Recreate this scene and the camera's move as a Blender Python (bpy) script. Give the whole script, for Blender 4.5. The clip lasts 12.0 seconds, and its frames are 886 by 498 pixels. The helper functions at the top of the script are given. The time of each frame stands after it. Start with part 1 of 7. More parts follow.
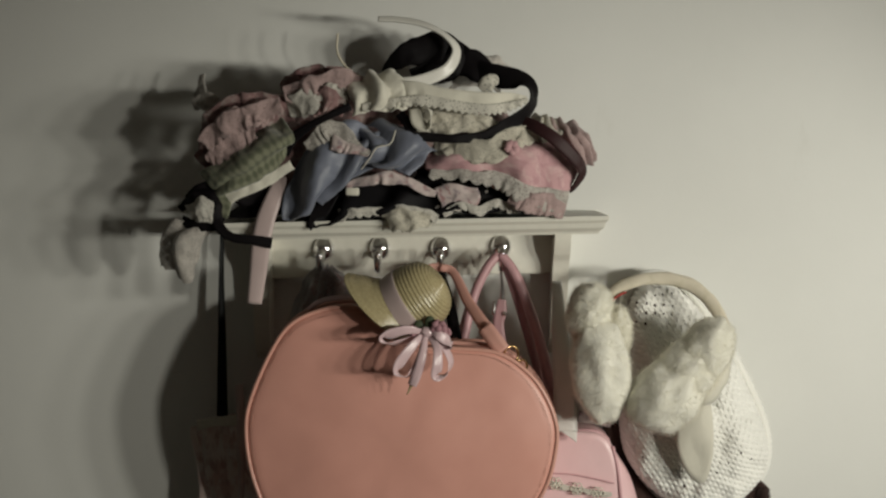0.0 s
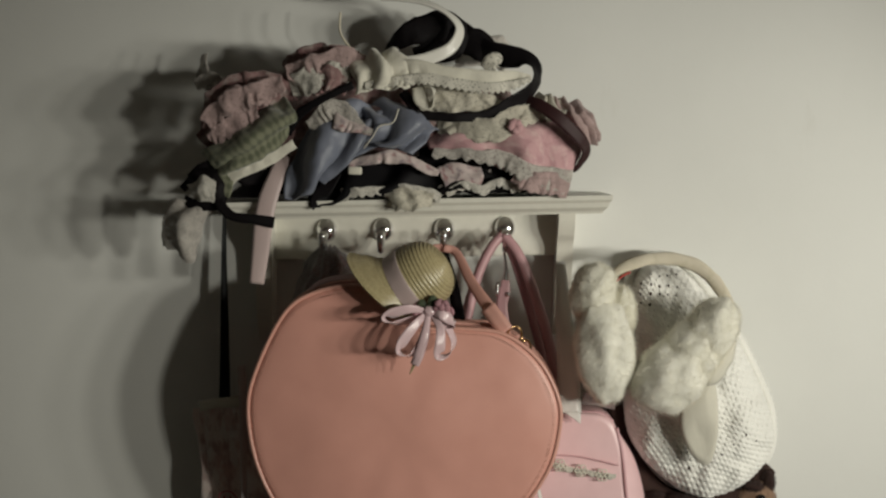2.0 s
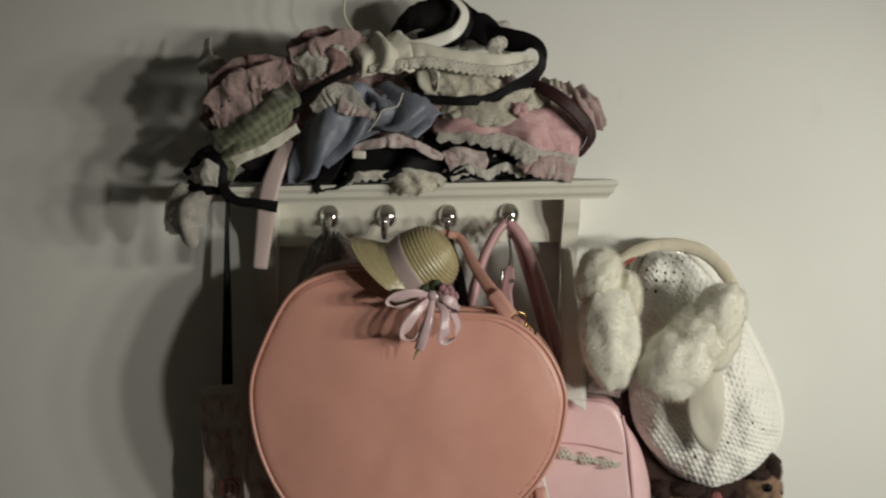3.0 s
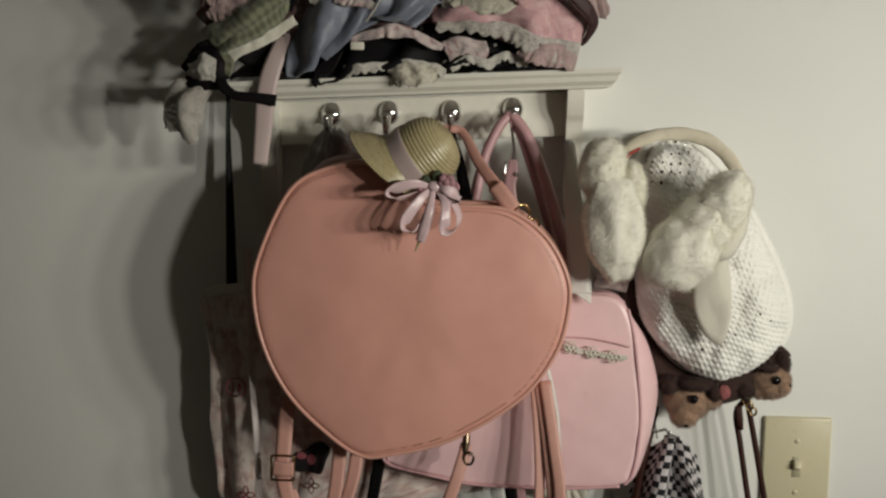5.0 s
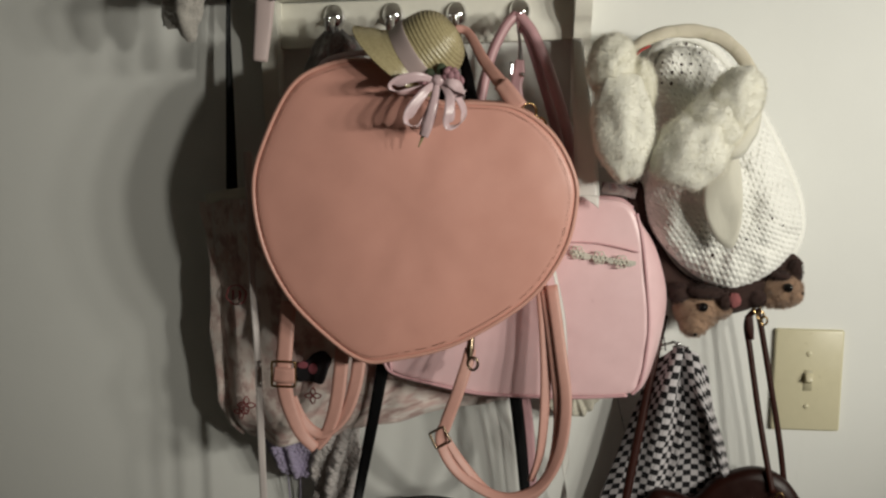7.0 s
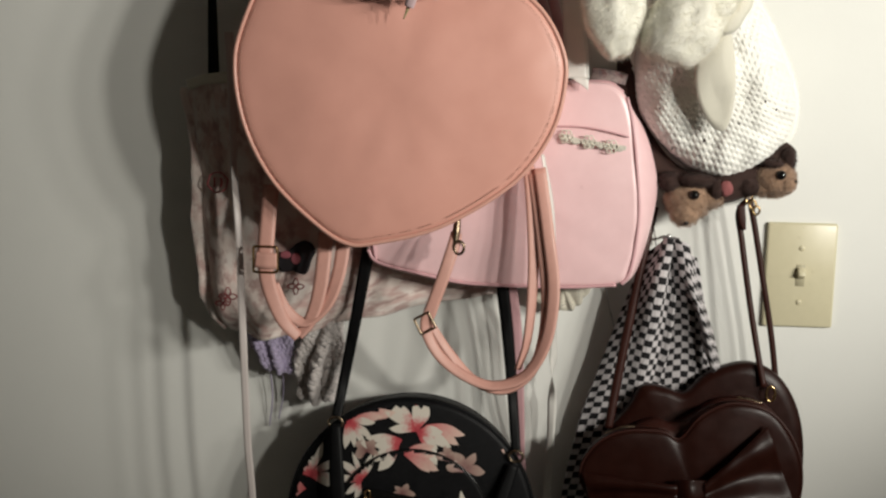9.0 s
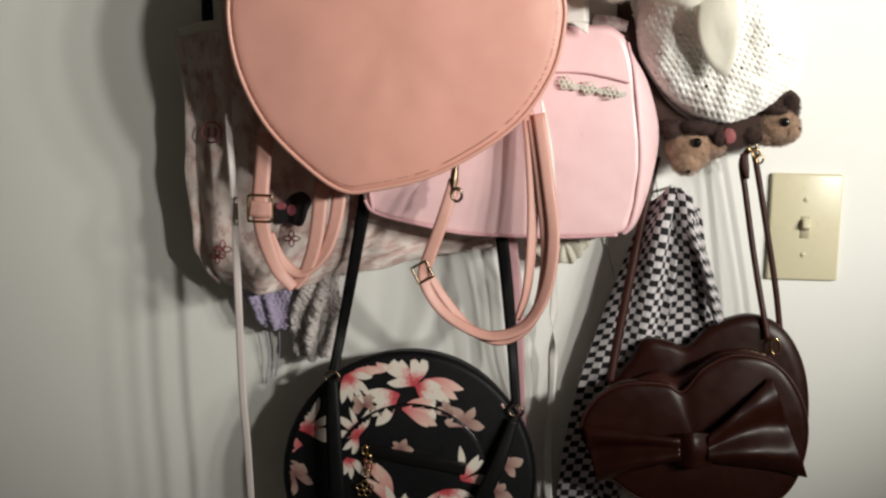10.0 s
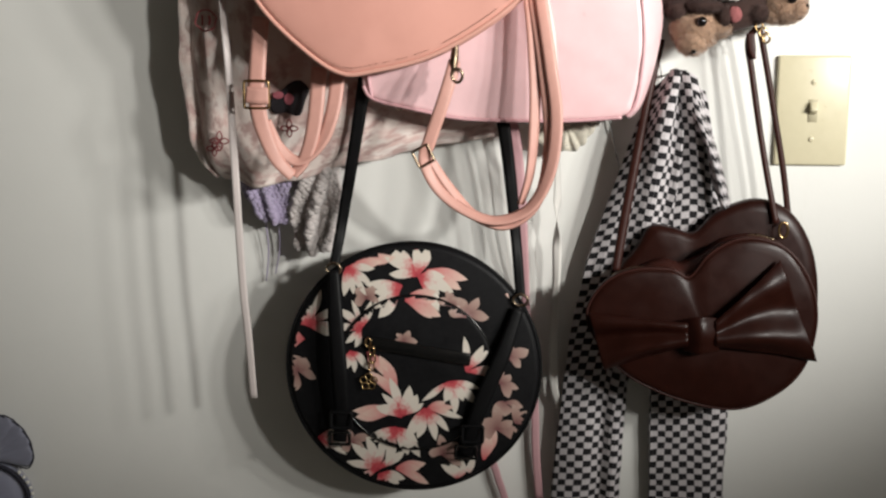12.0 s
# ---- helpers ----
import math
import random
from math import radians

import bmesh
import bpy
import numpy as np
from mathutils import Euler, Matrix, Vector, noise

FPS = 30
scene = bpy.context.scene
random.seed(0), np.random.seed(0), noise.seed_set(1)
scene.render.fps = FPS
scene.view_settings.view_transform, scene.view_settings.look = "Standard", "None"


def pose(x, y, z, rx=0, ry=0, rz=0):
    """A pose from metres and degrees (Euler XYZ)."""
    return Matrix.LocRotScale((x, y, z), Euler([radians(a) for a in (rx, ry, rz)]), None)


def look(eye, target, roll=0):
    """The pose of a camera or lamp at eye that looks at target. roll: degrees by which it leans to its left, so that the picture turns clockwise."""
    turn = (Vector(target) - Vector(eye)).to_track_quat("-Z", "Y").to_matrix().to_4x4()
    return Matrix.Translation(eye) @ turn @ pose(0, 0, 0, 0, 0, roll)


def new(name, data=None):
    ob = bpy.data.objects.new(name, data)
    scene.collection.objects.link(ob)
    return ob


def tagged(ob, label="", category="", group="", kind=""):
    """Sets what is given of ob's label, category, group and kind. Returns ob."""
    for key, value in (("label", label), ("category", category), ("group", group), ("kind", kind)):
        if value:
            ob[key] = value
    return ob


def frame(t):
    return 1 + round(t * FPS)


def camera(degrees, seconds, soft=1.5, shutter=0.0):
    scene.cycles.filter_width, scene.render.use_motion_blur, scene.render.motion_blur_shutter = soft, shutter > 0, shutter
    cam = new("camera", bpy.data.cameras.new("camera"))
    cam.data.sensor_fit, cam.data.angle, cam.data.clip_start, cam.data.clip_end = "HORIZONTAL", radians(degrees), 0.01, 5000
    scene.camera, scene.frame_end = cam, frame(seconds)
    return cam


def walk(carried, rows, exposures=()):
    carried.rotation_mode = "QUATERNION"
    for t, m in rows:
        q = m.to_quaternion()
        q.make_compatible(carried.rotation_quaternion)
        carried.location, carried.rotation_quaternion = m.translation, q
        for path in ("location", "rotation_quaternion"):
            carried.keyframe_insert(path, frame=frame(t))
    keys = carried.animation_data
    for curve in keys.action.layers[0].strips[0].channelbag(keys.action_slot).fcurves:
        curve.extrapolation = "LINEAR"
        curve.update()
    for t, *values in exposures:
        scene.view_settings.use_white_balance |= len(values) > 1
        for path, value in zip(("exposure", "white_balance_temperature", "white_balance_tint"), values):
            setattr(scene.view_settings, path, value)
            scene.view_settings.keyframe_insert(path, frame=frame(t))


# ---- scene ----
cam = camera(40.0, 12.0, soft=2.4)
PATH = [
    (0, (0.02, -1.395, 1.698), (-0.007, 0.599, 1.548), 1.8),
    (0.5, (0.014, -1.394, 1.691), (-0.003, 0.601, 1.545), 1.7),
    (1, (0.013, -1.396, 1.688), (-0.005, 0.599, 1.538), 1.8),
    (1.5, (0.023, -1.394, 1.681), (-0.011, 0.6, 1.534), 1.9),
    (2, (0.025, -1.39, 1.677), (-0.014, 0.604, 1.526), 1.8),
    (2.5, (0.026, -1.387, 1.672), (-0.017, 0.607, 1.518), 2.0),
    (3, (0.024, -1.383, 1.652), (-0.02, 0.612, 1.515), 1.9),
    (3.2, (0.043, -1.388, 1.647), (-0.032, 0.607, 1.514), 1.8),
    (5, (0.051, -1.374, 1.602), (-0.035, 0.611, 1.368), 1.0),
    (5.5, (0.053, -1.37, 1.587), (-0.038, 0.613, 1.342), 1.0),
    (6, (0.047, -1.362, 1.569), (-0.046, 0.62, 1.321), 0.9),
    (6.5, (0.046, -1.36, 1.54), (-0.049, 0.624, 1.302), 1.0),
    (7, (0.056, -1.356, 1.517), (-0.043, 0.624, 1.253), 1.1),
    (9, (0.065, -1.343, 1.408), (-0.022, 0.635, 1.125), 1.4),
    (9.5, (0.067, -1.337, 1.382), (-0.017, 0.642, 1.106), 1.3),
    (10, (0.072, -1.329, 1.349), (-0.022, 0.649, 1.074), 1.2),
    (10.5, (0.073, -1.322, 1.321), (-0.024, 0.656, 1.039), 1.1),
    (11, (0.074, -1.316, 1.291), (-0.027, 0.657, 0.98), 0.8),
    (11.5, (0.068, -1.317, 1.275), (-0.023, 0.655, 0.953), 0.5),
    (12, (0.072, -1.318, 1.273), (-0.023, 0.651, 0.932), 0.3),
]
walk(cam, [(t, look(eye, target, roll)) for t, eye, target, roll in PATH],
     exposures=[(0, 0.0, 6500, 11), (3, 0.0, 6500, 11), (5.5, 0.07, 6500, 12), (7, 0.22, 6450, 12), (9.5, 0.78, 6380, 14), (12, 1.28, 6200, 16)])

# ---- light: the four shaded bulbs of a lamp standing well to the side, plus an added fill ----
world = bpy.data.worlds.new("world")
scene.world = world
world.use_nodes = True
world.node_tree.nodes["Background"].inputs[0].default_value = (0.5, 0.5, 0.5, 1)
world.node_tree.nodes["Background"].inputs[1].default_value = 0.02


def shaded_bulb(x, y, z, watts):
    """A bulb inside a shade, which throws a wide soft-edged beam on the wall."""
    data = bpy.data.lights.new("lamp_bulb", "SPOT")
    data.energy, data.shadow_soft_size, data.color = watts, 0.06, (0.982, 0.962, 0.84)
    data.spot_size, data.spot_blend = radians(43), 1.0
    ob = new("lamp_bulb", data)
    ob.matrix_world = look((x, y, z), (0.15, 0, 1.46))
    return ob


for bulb in ((1.28, -1.88, 1.66, 45), (1.53, -1.62, 1.68, 39), (1.62, -1.42, 1.70, 27), (1.66, -1.22, 1.68, 17)):
    shaded_bulb(*bulb)

# unseen fill light near the bulbs, added to lift the deepest shadows
fill_light = bpy.data.lights.new("shadow_fill", "POINT")
fill_light.energy, fill_light.shadow_soft_size, fill_light.color = 3.5, 0.16, (0.982, 0.962, 0.86)
new("shadow_fill", fill_light).location = (1.5, -1.55, 1.68)

# ---- materials ----
def lin(r, g, b):
    return (r, g, b, 1)


class Nodes:
    """A small wrapper that adds and links shader nodes."""

    def __init__(self, name):
        self.mat = bpy.data.materials.new(name)
        self.mat.use_nodes = True
        self.tree = self.mat.node_tree
        self.bsdf = self.tree.nodes["Principled BSDF"]
        self.out = self.tree.nodes["Material Output"]

    def add(self, kind, operation="", feature="", bands_direction="", data_type="", blend_type=""):
        node = self.tree.nodes.new(kind)
        if operation:
            node.operation = operation
        if feature:
            node.feature = feature
        if bands_direction:
            node.bands_direction = bands_direction
        if data_type:
            node.data_type = data_type
        if blend_type:
            node.blend_type = blend_type
        return node

    def link(self, a, b):
        self.tree.links.new(a, b)

    def coords(self, which, scale):
        tc = self.add("ShaderNodeTexCoord")
        mp = self.add("ShaderNodeMapping")
        mp.inputs["Scale"].default_value = scale if isinstance(scale, tuple) else (scale,) * 3
        self.link(tc.outputs[which], mp.inputs["Vector"])
        return mp.outputs[0]

    def noise(self, which, scale, detail=4, rough=0.6):
        n = self.add("ShaderNodeTexNoise")
        n.inputs["Scale"].default_value = 1
        n.inputs["Detail"].default_value = detail
        n.inputs["Roughness"].default_value = rough
        self.link(self.coords(which, scale), n.inputs["Vector"])
        return n.outputs["Fac"]

    def ramp(self, fac, stops):
        r = self.add("ShaderNodeValToRGB")
        while len(r.color_ramp.elements) < len(stops):
            r.color_ramp.elements.new(0.5)
        for e, (at, col) in zip(r.color_ramp.elements, stops):
            e.position, e.color = at, col
        self.link(fac, r.inputs["Fac"])
        return r.outputs["Color"]

    def mix(self, fac, a, b, mode="MIX"):
        m = self.add("ShaderNodeMix", data_type="RGBA", blend_type=mode)
        for sock, val in ((m.inputs["Factor"], fac), (m.inputs["A"], a), (m.inputs["B"], b)):
            if hasattr(val, "is_output"):
                self.link(val, sock)
            else:
                sock.default_value = val
        return m.outputs["Result"]

    def math(self, op, a, b=0.0):
        m = self.add("ShaderNodeMath", operation=op)
        for sock, val in zip(m.inputs, (a, b)):
            if hasattr(val, "is_output"):
                self.link(val, sock)
            else:
                sock.default_value = val
        return m.outputs[0]

    def bump(self, height, strength, distance=0.001):
        b = self.add("ShaderNodeBump")
        b.inputs["Strength"].default_value = strength
        b.inputs["Distance"].default_value = distance
        self.link(height, b.inputs["Height"])
        if self.bsdf.inputs["Normal"].is_linked:
            self.link(self.bsdf.inputs["Normal"].links[0].from_socket, b.inputs["Normal"])
        self.link(b.outputs[0], self.bsdf.inputs["Normal"])

    def set(self, **values):
        for key, value in values.items():
            self.bsdf.inputs[key.replace("_", " ")].default_value = value

    def see_through(self, fac):
        """fac 1: solid, 0: a hole."""
        t = self.add("ShaderNodeBsdfTransparent")
        m = self.add("ShaderNodeMixShader")
        self.link(fac, m.inputs[0])
        self.link(t.outputs[0], m.inputs[1])
        self.link(self.bsdf.outputs[0], m.inputs[2])
        self.link(m.outputs[0], self.out.inputs["Surface"])


def surface(name, base, rough=0.6, metal=0.0, var=0.12, big=9.0, fine=140.0, relief=0.25, grain=900.0, sheen=0.0, coat=0.0, tint=None, gloss=0.5):
    """A surface with blotches at a large and a fine scale and a fine relief."""
    s = Nodes(name)
    dark = lin(*[c * (1 - 2 * var) for c in base])
    light = lin(*[min(1, c * (1 + var)) for c in base])
    col = s.ramp(s.noise("Object", big, 5), [(0.3, dark), (0.7, light)])
    col2 = s.ramp(s.noise("Object", fine, 4), [(0.3, dark), (0.65, lin(*(tint or base)))])
    s.link(s.mix(0.45, col, col2), s.bsdf.inputs["Base Color"])
    s.set(Roughness=rough, Metallic=metal, Sheen_Weight=sheen, Coat_Weight=coat, Specular_IOR_Level=gloss)
    r = s.ramp(s.noise("Object", fine * 0.5, 3), [(0.2, lin(*[max(0, rough - 0.1)] * 3)), (0.8, lin(*[min(1, rough + 0.1)] * 3))])
    s.link(r, s.bsdf.inputs["Roughness"])
    s.bump(s.noise("Object", grain, 3), relief, 0.0006)
    return s.mat


def weave(name, base, rough=0.8, var=0.15, thread=1400.0, relief=0.4, sheen=0.3, big=14.0, gloss=0.5):
    """Woven cloth: fine threads both ways along the cloth, soft blotches."""
    s = Nodes(name)
    col = s.ramp(s.noise("Object", big, 5), [(0.25, lin(*[c * (1 - 2 * var) for c in base])), (0.75, lin(*[min(1, c * (1 + var)) for c in base]))])
    s.link(col, s.bsdf.inputs["Base Color"])
    s.set(Roughness=rough, Sheen_Weight=sheen, Specular_IOR_Level=gloss)
    w1 = s.add("ShaderNodeTexWave", bands_direction="X")
    w2 = s.add("ShaderNodeTexWave", bands_direction="Y")
    for w in (w1, w2):
        w.inputs["Scale"].default_value = thread / 6
        w.inputs["Distortion"].default_value = 1.0
        s.link(s.coords("UV", 1.0), w.inputs["Vector"])
    s.bump(s.math("ADD", w1.outputs["Fac"], w2.outputs["Fac"]), relief, 0.0004)
    return s.mat


def lace(name, base, cell=430.0, thread=0.15, solid=0.52, rough=0.85, veil=0.4):
    """Netted lace: threads round small holes, with denser flowered patches."""
    s = Nodes(name)
    s.link(s.ramp(s.noise("Object", 40, 4), [(0.3, lin(*[c * 0.7 for c in base])), (0.7, lin(*base))]), s.bsdf.inputs["Base Color"])
    s.set(Roughness=rough, Sheen_Weight=0.3)
    v = s.add("ShaderNodeTexVoronoi", feature="DISTANCE_TO_EDGE")
    v.inputs["Scale"].default_value = 1
    s.link(s.coords("UV", cell), v.inputs["Vector"])
    net = s.math("LESS_THAN", v.outputs["Distance"], thread)
    patch_fac = s.math("GREATER_THAN", s.noise("UV", cell * 0.42, 2), 1 - solid)
    s.see_through(s.math("ADD", s.math("MULTIPLY", s.math("MAXIMUM", net, patch_fac), 0.95 - veil), veil))
    s.bump(s.noise("UV", cell * 2.5, 2), 0.6, 0.0008)
    return s.mat


def checks(name, a, b, size, rough=0.9):
    """Knitted checks, uneven by the stitches, along the cloth."""
    s = Nodes(name)
    uv = s.coords("UV", 1.0)
    wob = s.add("ShaderNodeTexNoise")
    wob.inputs["Scale"].default_value = 220
    wob.inputs["Detail"].default_value = 2
    s.link(uv, wob.inputs["Vector"])
    off = s.add("ShaderNodeVectorMath", operation="MULTIPLY_ADD")
    s.link(wob.outputs["Color"], off.inputs[0])
    off.inputs[1].default_value = (size * 0.16,) * 3
    s.link(uv, off.inputs[2])
    ch = s.add("ShaderNodeTexChecker")
    ch.inputs["Scale"].default_value = 1 / size
    flat = s.add("ShaderNodeVectorMath", operation="MULTIPLY")
    flat.inputs[1].default_value = (1.2, 1, 0)
    s.link(off.outputs[0], flat.inputs[0])
    s.link(flat.outputs[0], ch.inputs["Vector"])
    col = s.mix(ch.outputs["Fac"], lin(*a), lin(*b))
    s.link(s.mix(0.35, col, s.ramp(s.noise("UV", 900, 2), [(0.3, lin(0.02, 0.02, 0.02)), (0.7, lin(0.9, 0.9, 0.9))]), "SOFT_LIGHT"), s.bsdf.inputs["Base Color"])
    s.set(Roughness=rough, Sheen_Weight=0.0)
    w = s.add("ShaderNodeTexWave", bands_direction="Y")
    w.inputs["Scale"].default_value = 95
    w.inputs["Distortion"].default_value = 3
    s.link(uv, w.inputs["Vector"])
    s.bump(w.outputs["Fac"], 0.3, 0.001)
    return s.mat


def plaid(name, ground, stripe, size):
    s = Nodes(name)
    bands = []
    for way in ("X", "Y"):
        w = s.add("ShaderNodeTexWave", bands_direction=way)
        w.inputs["Scale"].default_value = size
        s.link(s.coords("UV", 1.0), w.inputs["Vector"])
        bands.append(w.outputs["Fac"])
    fac = s.math("MULTIPLY", s.math("ADD", bands[0], bands[1]), 0.5)
    s.link(s.ramp(fac, [(0.25, lin(*ground)), (0.8, lin(*stripe))]), s.bsdf.inputs["Base Color"])
    s.set(Roughness=0.85, Sheen_Weight=0.3)
    s.bump(s.noise("UV", 900, 3), 0.4, 0.0005)
    return s.mat


def fade(name, stops, rough=0.6, mottled=0.3):
    """A colour that runs along the piece (its second map axis)."""
    s = Nodes(name)
    tc = s.add("ShaderNodeTexCoord")
    sep = s.add("ShaderNodeSeparateXYZ")
    s.link(tc.outputs["UV"], sep.inputs[0])
    wob = s.math("MULTIPLY", s.math("SUBTRACT", s.noise("Object", 260, 3), 0.5), mottled)
    s.link(s.ramp(s.math("ADD", sep.outputs["Y"], wob), stops), s.bsdf.inputs["Base Color"])
    s.set(Roughness=rough)
    return s.mat


def blotches(name, ground, spots, scale, cut=0.55, rough=0.85, sheen=0.2):
    """A faded print: soft blotches of several colours on a light ground."""
    s = Nodes(name)
    col = lin(*ground)
    for k, c in enumerate(spots):
        f = s.ramp(s.noise("UV", scale * (1 + 0.35 * k), 3), [(cut, lin(0, 0, 0)), (cut + 0.12, lin(0.8, 0.8, 0.8))])
        col = s.mix(f, col, lin(*c))
    s.link(col, s.bsdf.inputs["Base Color"])
    s.set(Roughness=rough, Sheen_Weight=sheen)
    s.bump(s.noise("UV", 1100, 3), 0.35, 0.0005)
    return s.mat


def dotted(name, ground, dot, size, radius):
    s = Nodes(name)
    v = s.add("ShaderNodeTexVoronoi")
    v.inputs["Scale"].default_value = 1
    v.inputs["Randomness"].default_value = 0.35
    s.link(s.coords("UV", 1 / size), v.inputs["Vector"])
    s.link(s.mix(s.math("LESS_THAN", v.outputs["Distance"], radius), lin(*ground), lin(*dot)), s.bsdf.inputs["Base Color"])
    s.set(Roughness=0.65, Specular_IOR_Level=0.15)
    s.bump(s.noise("UV", 900, 3), 0.3, 0.0005)
    return s.mat


def wall_paint():
    s = Nodes("wall_paint")
    col = s.ramp(s.noise("Object", 2.2, 6), [(0.3, lin(0.70, 0.70, 0.665)), (0.7, lin(0.77, 0.77, 0.735))])
    scuffs = s.ramp(s.noise("Object", (14, 14, 5), 6), [(0.66, lin(1, 1, 1)), (0.82, lin(0.9, 0.89, 0.87))])
    s.link(s.mix(1.0, col, scuffs, "MULTIPLY"), s.bsdf.inputs["Base Color"])
    s.set(Roughness=0.55)
    s.bump(s.noise("Object", 26, 4), 0.07, 0.004)
    s.bump(s.noise("Object", 210, 3), 0.07, 0.001)
    return s.mat


WALL = wall_paint()
PLAIN = surface("plain_room_paint", (0.62, 0.60, 0.56), 0.7)
FLOOR = surface("carpet", (0.36, 0.33, 0.29), 0.95)
CREAM_PAINT = surface("cream_painted_wood", (0.74, 0.72, 0.64), 0.42, var=0.05, relief=0.15, grain=160)
CHROME = surface("chrome", (0.82, 0.82, 0.83), 0.1, 1.0, var=0.03, relief=0.02)
STEEL = surface("steel", (0.5, 0.5, 0.5), 0.3, 1.0, var=0.05)
GOLD = surface("gold_metal", (0.46, 0.31, 0.15), 0.22, 1.0, var=0.08, relief=0.05)
BRASS = surface("aged_brass", (0.25, 0.19, 0.13), 0.3, 1.0, var=0.12)
PEACH = surface("peach_leatherette", (0.67, 0.335, 0.272), 0.42, var=0.022, big=5, fine=60, relief=0.14, grain=1300, tint=(0.68, 0.345, 0.28))
PEACH_EDGE = surface("peach_piping", (0.68, 0.36, 0.29), 0.36, var=0.06, relief=0.12)
PEACH_STRAP = surface("peach_strap", (0.60, 0.32, 0.265), 0.5, var=0.07, relief=0.2)
STITCH = surface("peach_thread", (0.56, 0.29, 0.22), 0.8)
PINK = surface("pink_leatherette", (0.80, 0.54, 0.555), 0.36, var=0.03, big=6, fine=70, relief=0.12, grain=1200, tint=(0.81, 0.56, 0.575))
PINK_EDGE = surface("pink_piping", (0.62, 0.36, 0.385), 0.4, var=0.06)
PINK_HANDLE = surface("pink_handle", (0.52, 0.30, 0.32), 0.4, var=0.07)
BROWN = surface("brown_leather", (0.018, 0.0043, 0.0026), 0.36, var=0.14, big=10, fine=90, relief=0.15, grain=700, tint=(0.023, 0.0056, 0.0034), gloss=0.2)
BROWN_STRAP = surface("brown_strap", (0.036, 0.010, 0.007), 0.42, var=0.15, gloss=0.2)
BLACK = surface("black_leatherette", (0.007, 0.007, 0.008), 0.5, var=0.25, fine=200, relief=0.3, grain=1400, tint=(0.010, 0.010, 0.011), gloss=0.14)
BLACK_STRAP = surface("black_strap", (0.005, 0.005, 0.0055), 0.5, var=0.2, gloss=0.14)
PATENT = surface("black_patent", (0.006, 0.006, 0.006), 0.2, var=0.2, relief=0.05)
BLACK_SATIN = weave("black_ribbon", (0.006, 0.0045, 0.0055), 0.62, relief=0.25, sheen=0.0, gloss=0.15)
MAROON = weave("maroon_ribbon", (0.035, 0.011, 0.012), 0.5, relief=0.25, sheen=0.05, gloss=0.3)
WHITE_SATIN = weave("white_satin_ribbon", (0.72, 0.70, 0.66), 0.32, var=0.05, relief=0.15)
PINK_SATIN = weave("pale_pink_satin_ribbon", (0.52, 0.41, 0.395), 0.35, var=0.07, relief=0.2)
PALE_SATIN = weave("pale_satin_ribbon", (0.56, 0.50, 0.48), 0.35, var=0.07, relief=0.2)
MAUVE_SATIN = weave("mauve_satin_ribbon", (0.64, 0.47, 0.49), 0.24, var=0.06, relief=0.12)
COTTON = weave("cream_cotton", (0.70, 0.67, 0.57), 0.9, var=0.08, relief=0.4)
BLUE_SATIN = weave("dusty_blue_satin", (0.165, 0.18, 0.23), 0.45, var=0.1, relief=0.2, sheen=0.2)
PINK_COTTON = blotches("pink_cotton", (0.52, 0.31, 0.32), [(0.60, 0.42, 0.41), (0.42, 0.23, 0.25)], 55, 0.5)
PINK_RUFFLE = blotches("pink_ruffle", (0.235, 0.14, 0.135), [(0.36, 0.30, 0.275), (0.17, 0.08, 0.08)], 90, 0.5)
GREEN_PLAID = plaid("green_check_cotton", (0.22, 0.225, 0.15), (0.11, 0.12, 0.075), 40)
DOTS = dotted("black_dotted_cotton", (0.006, 0.0055, 0.0065), (0.6, 0.56, 0.52), 0.017, 0.13)
MAUVE_PRINT = blotches("mauve_print_cotton", (0.5, 0.42, 0.40), [(0.3, 0.14, 0.15), (0.25, 0.2, 0.22)], 110, 0.52)
WHITE_LACE = lace("white_lace", (0.68, 0.65, 0.58), 800)
CREAM_LACE = lace("cream_lace", (0.62, 0.58, 0.48), 700, 0.16, 0.55)
GREY_LACE = lace("grey_lace", (0.58, 0.54, 0.49), 700, 0.15, 0.48, veil=0.28)
PINK_LACE = lace("pink_lace", (0.46, 0.33, 0.315), 700, 0.15, 0.56)
EYELET = lace("eyelet_edge", (0.72, 0.69, 0.60), 300, 0.22, 0.4)
ORGANZA = lace("grey_organza", (0.40, 0.38, 0.39), 900, 0.10, 0.1, 0.5, 0.22)
LAVENDER = surface("lavender_wool", (0.42, 0.36, 0.52), 0.95, var=0.2, fine=320, relief=1.0, grain=420, sheen=0.4)
PALE_WOOL = surface("pale_wool", (0.60, 0.55, 0.53), 0.95, var=0.18, fine=320, relief=1.0, grain=420, sheen=0.4)
KNIT = surface("white_cotton_yarn", (0.88, 0.87, 0.82), 0.9, var=0.06, fine=420, relief=0.6, grain=1500, sheen=0.3)
FUR = surface("cream_fleece", (0.82, 0.80, 0.71), 0.95, var=0.04, big=40, fine=200, relief=0.2, sheen=0.5)


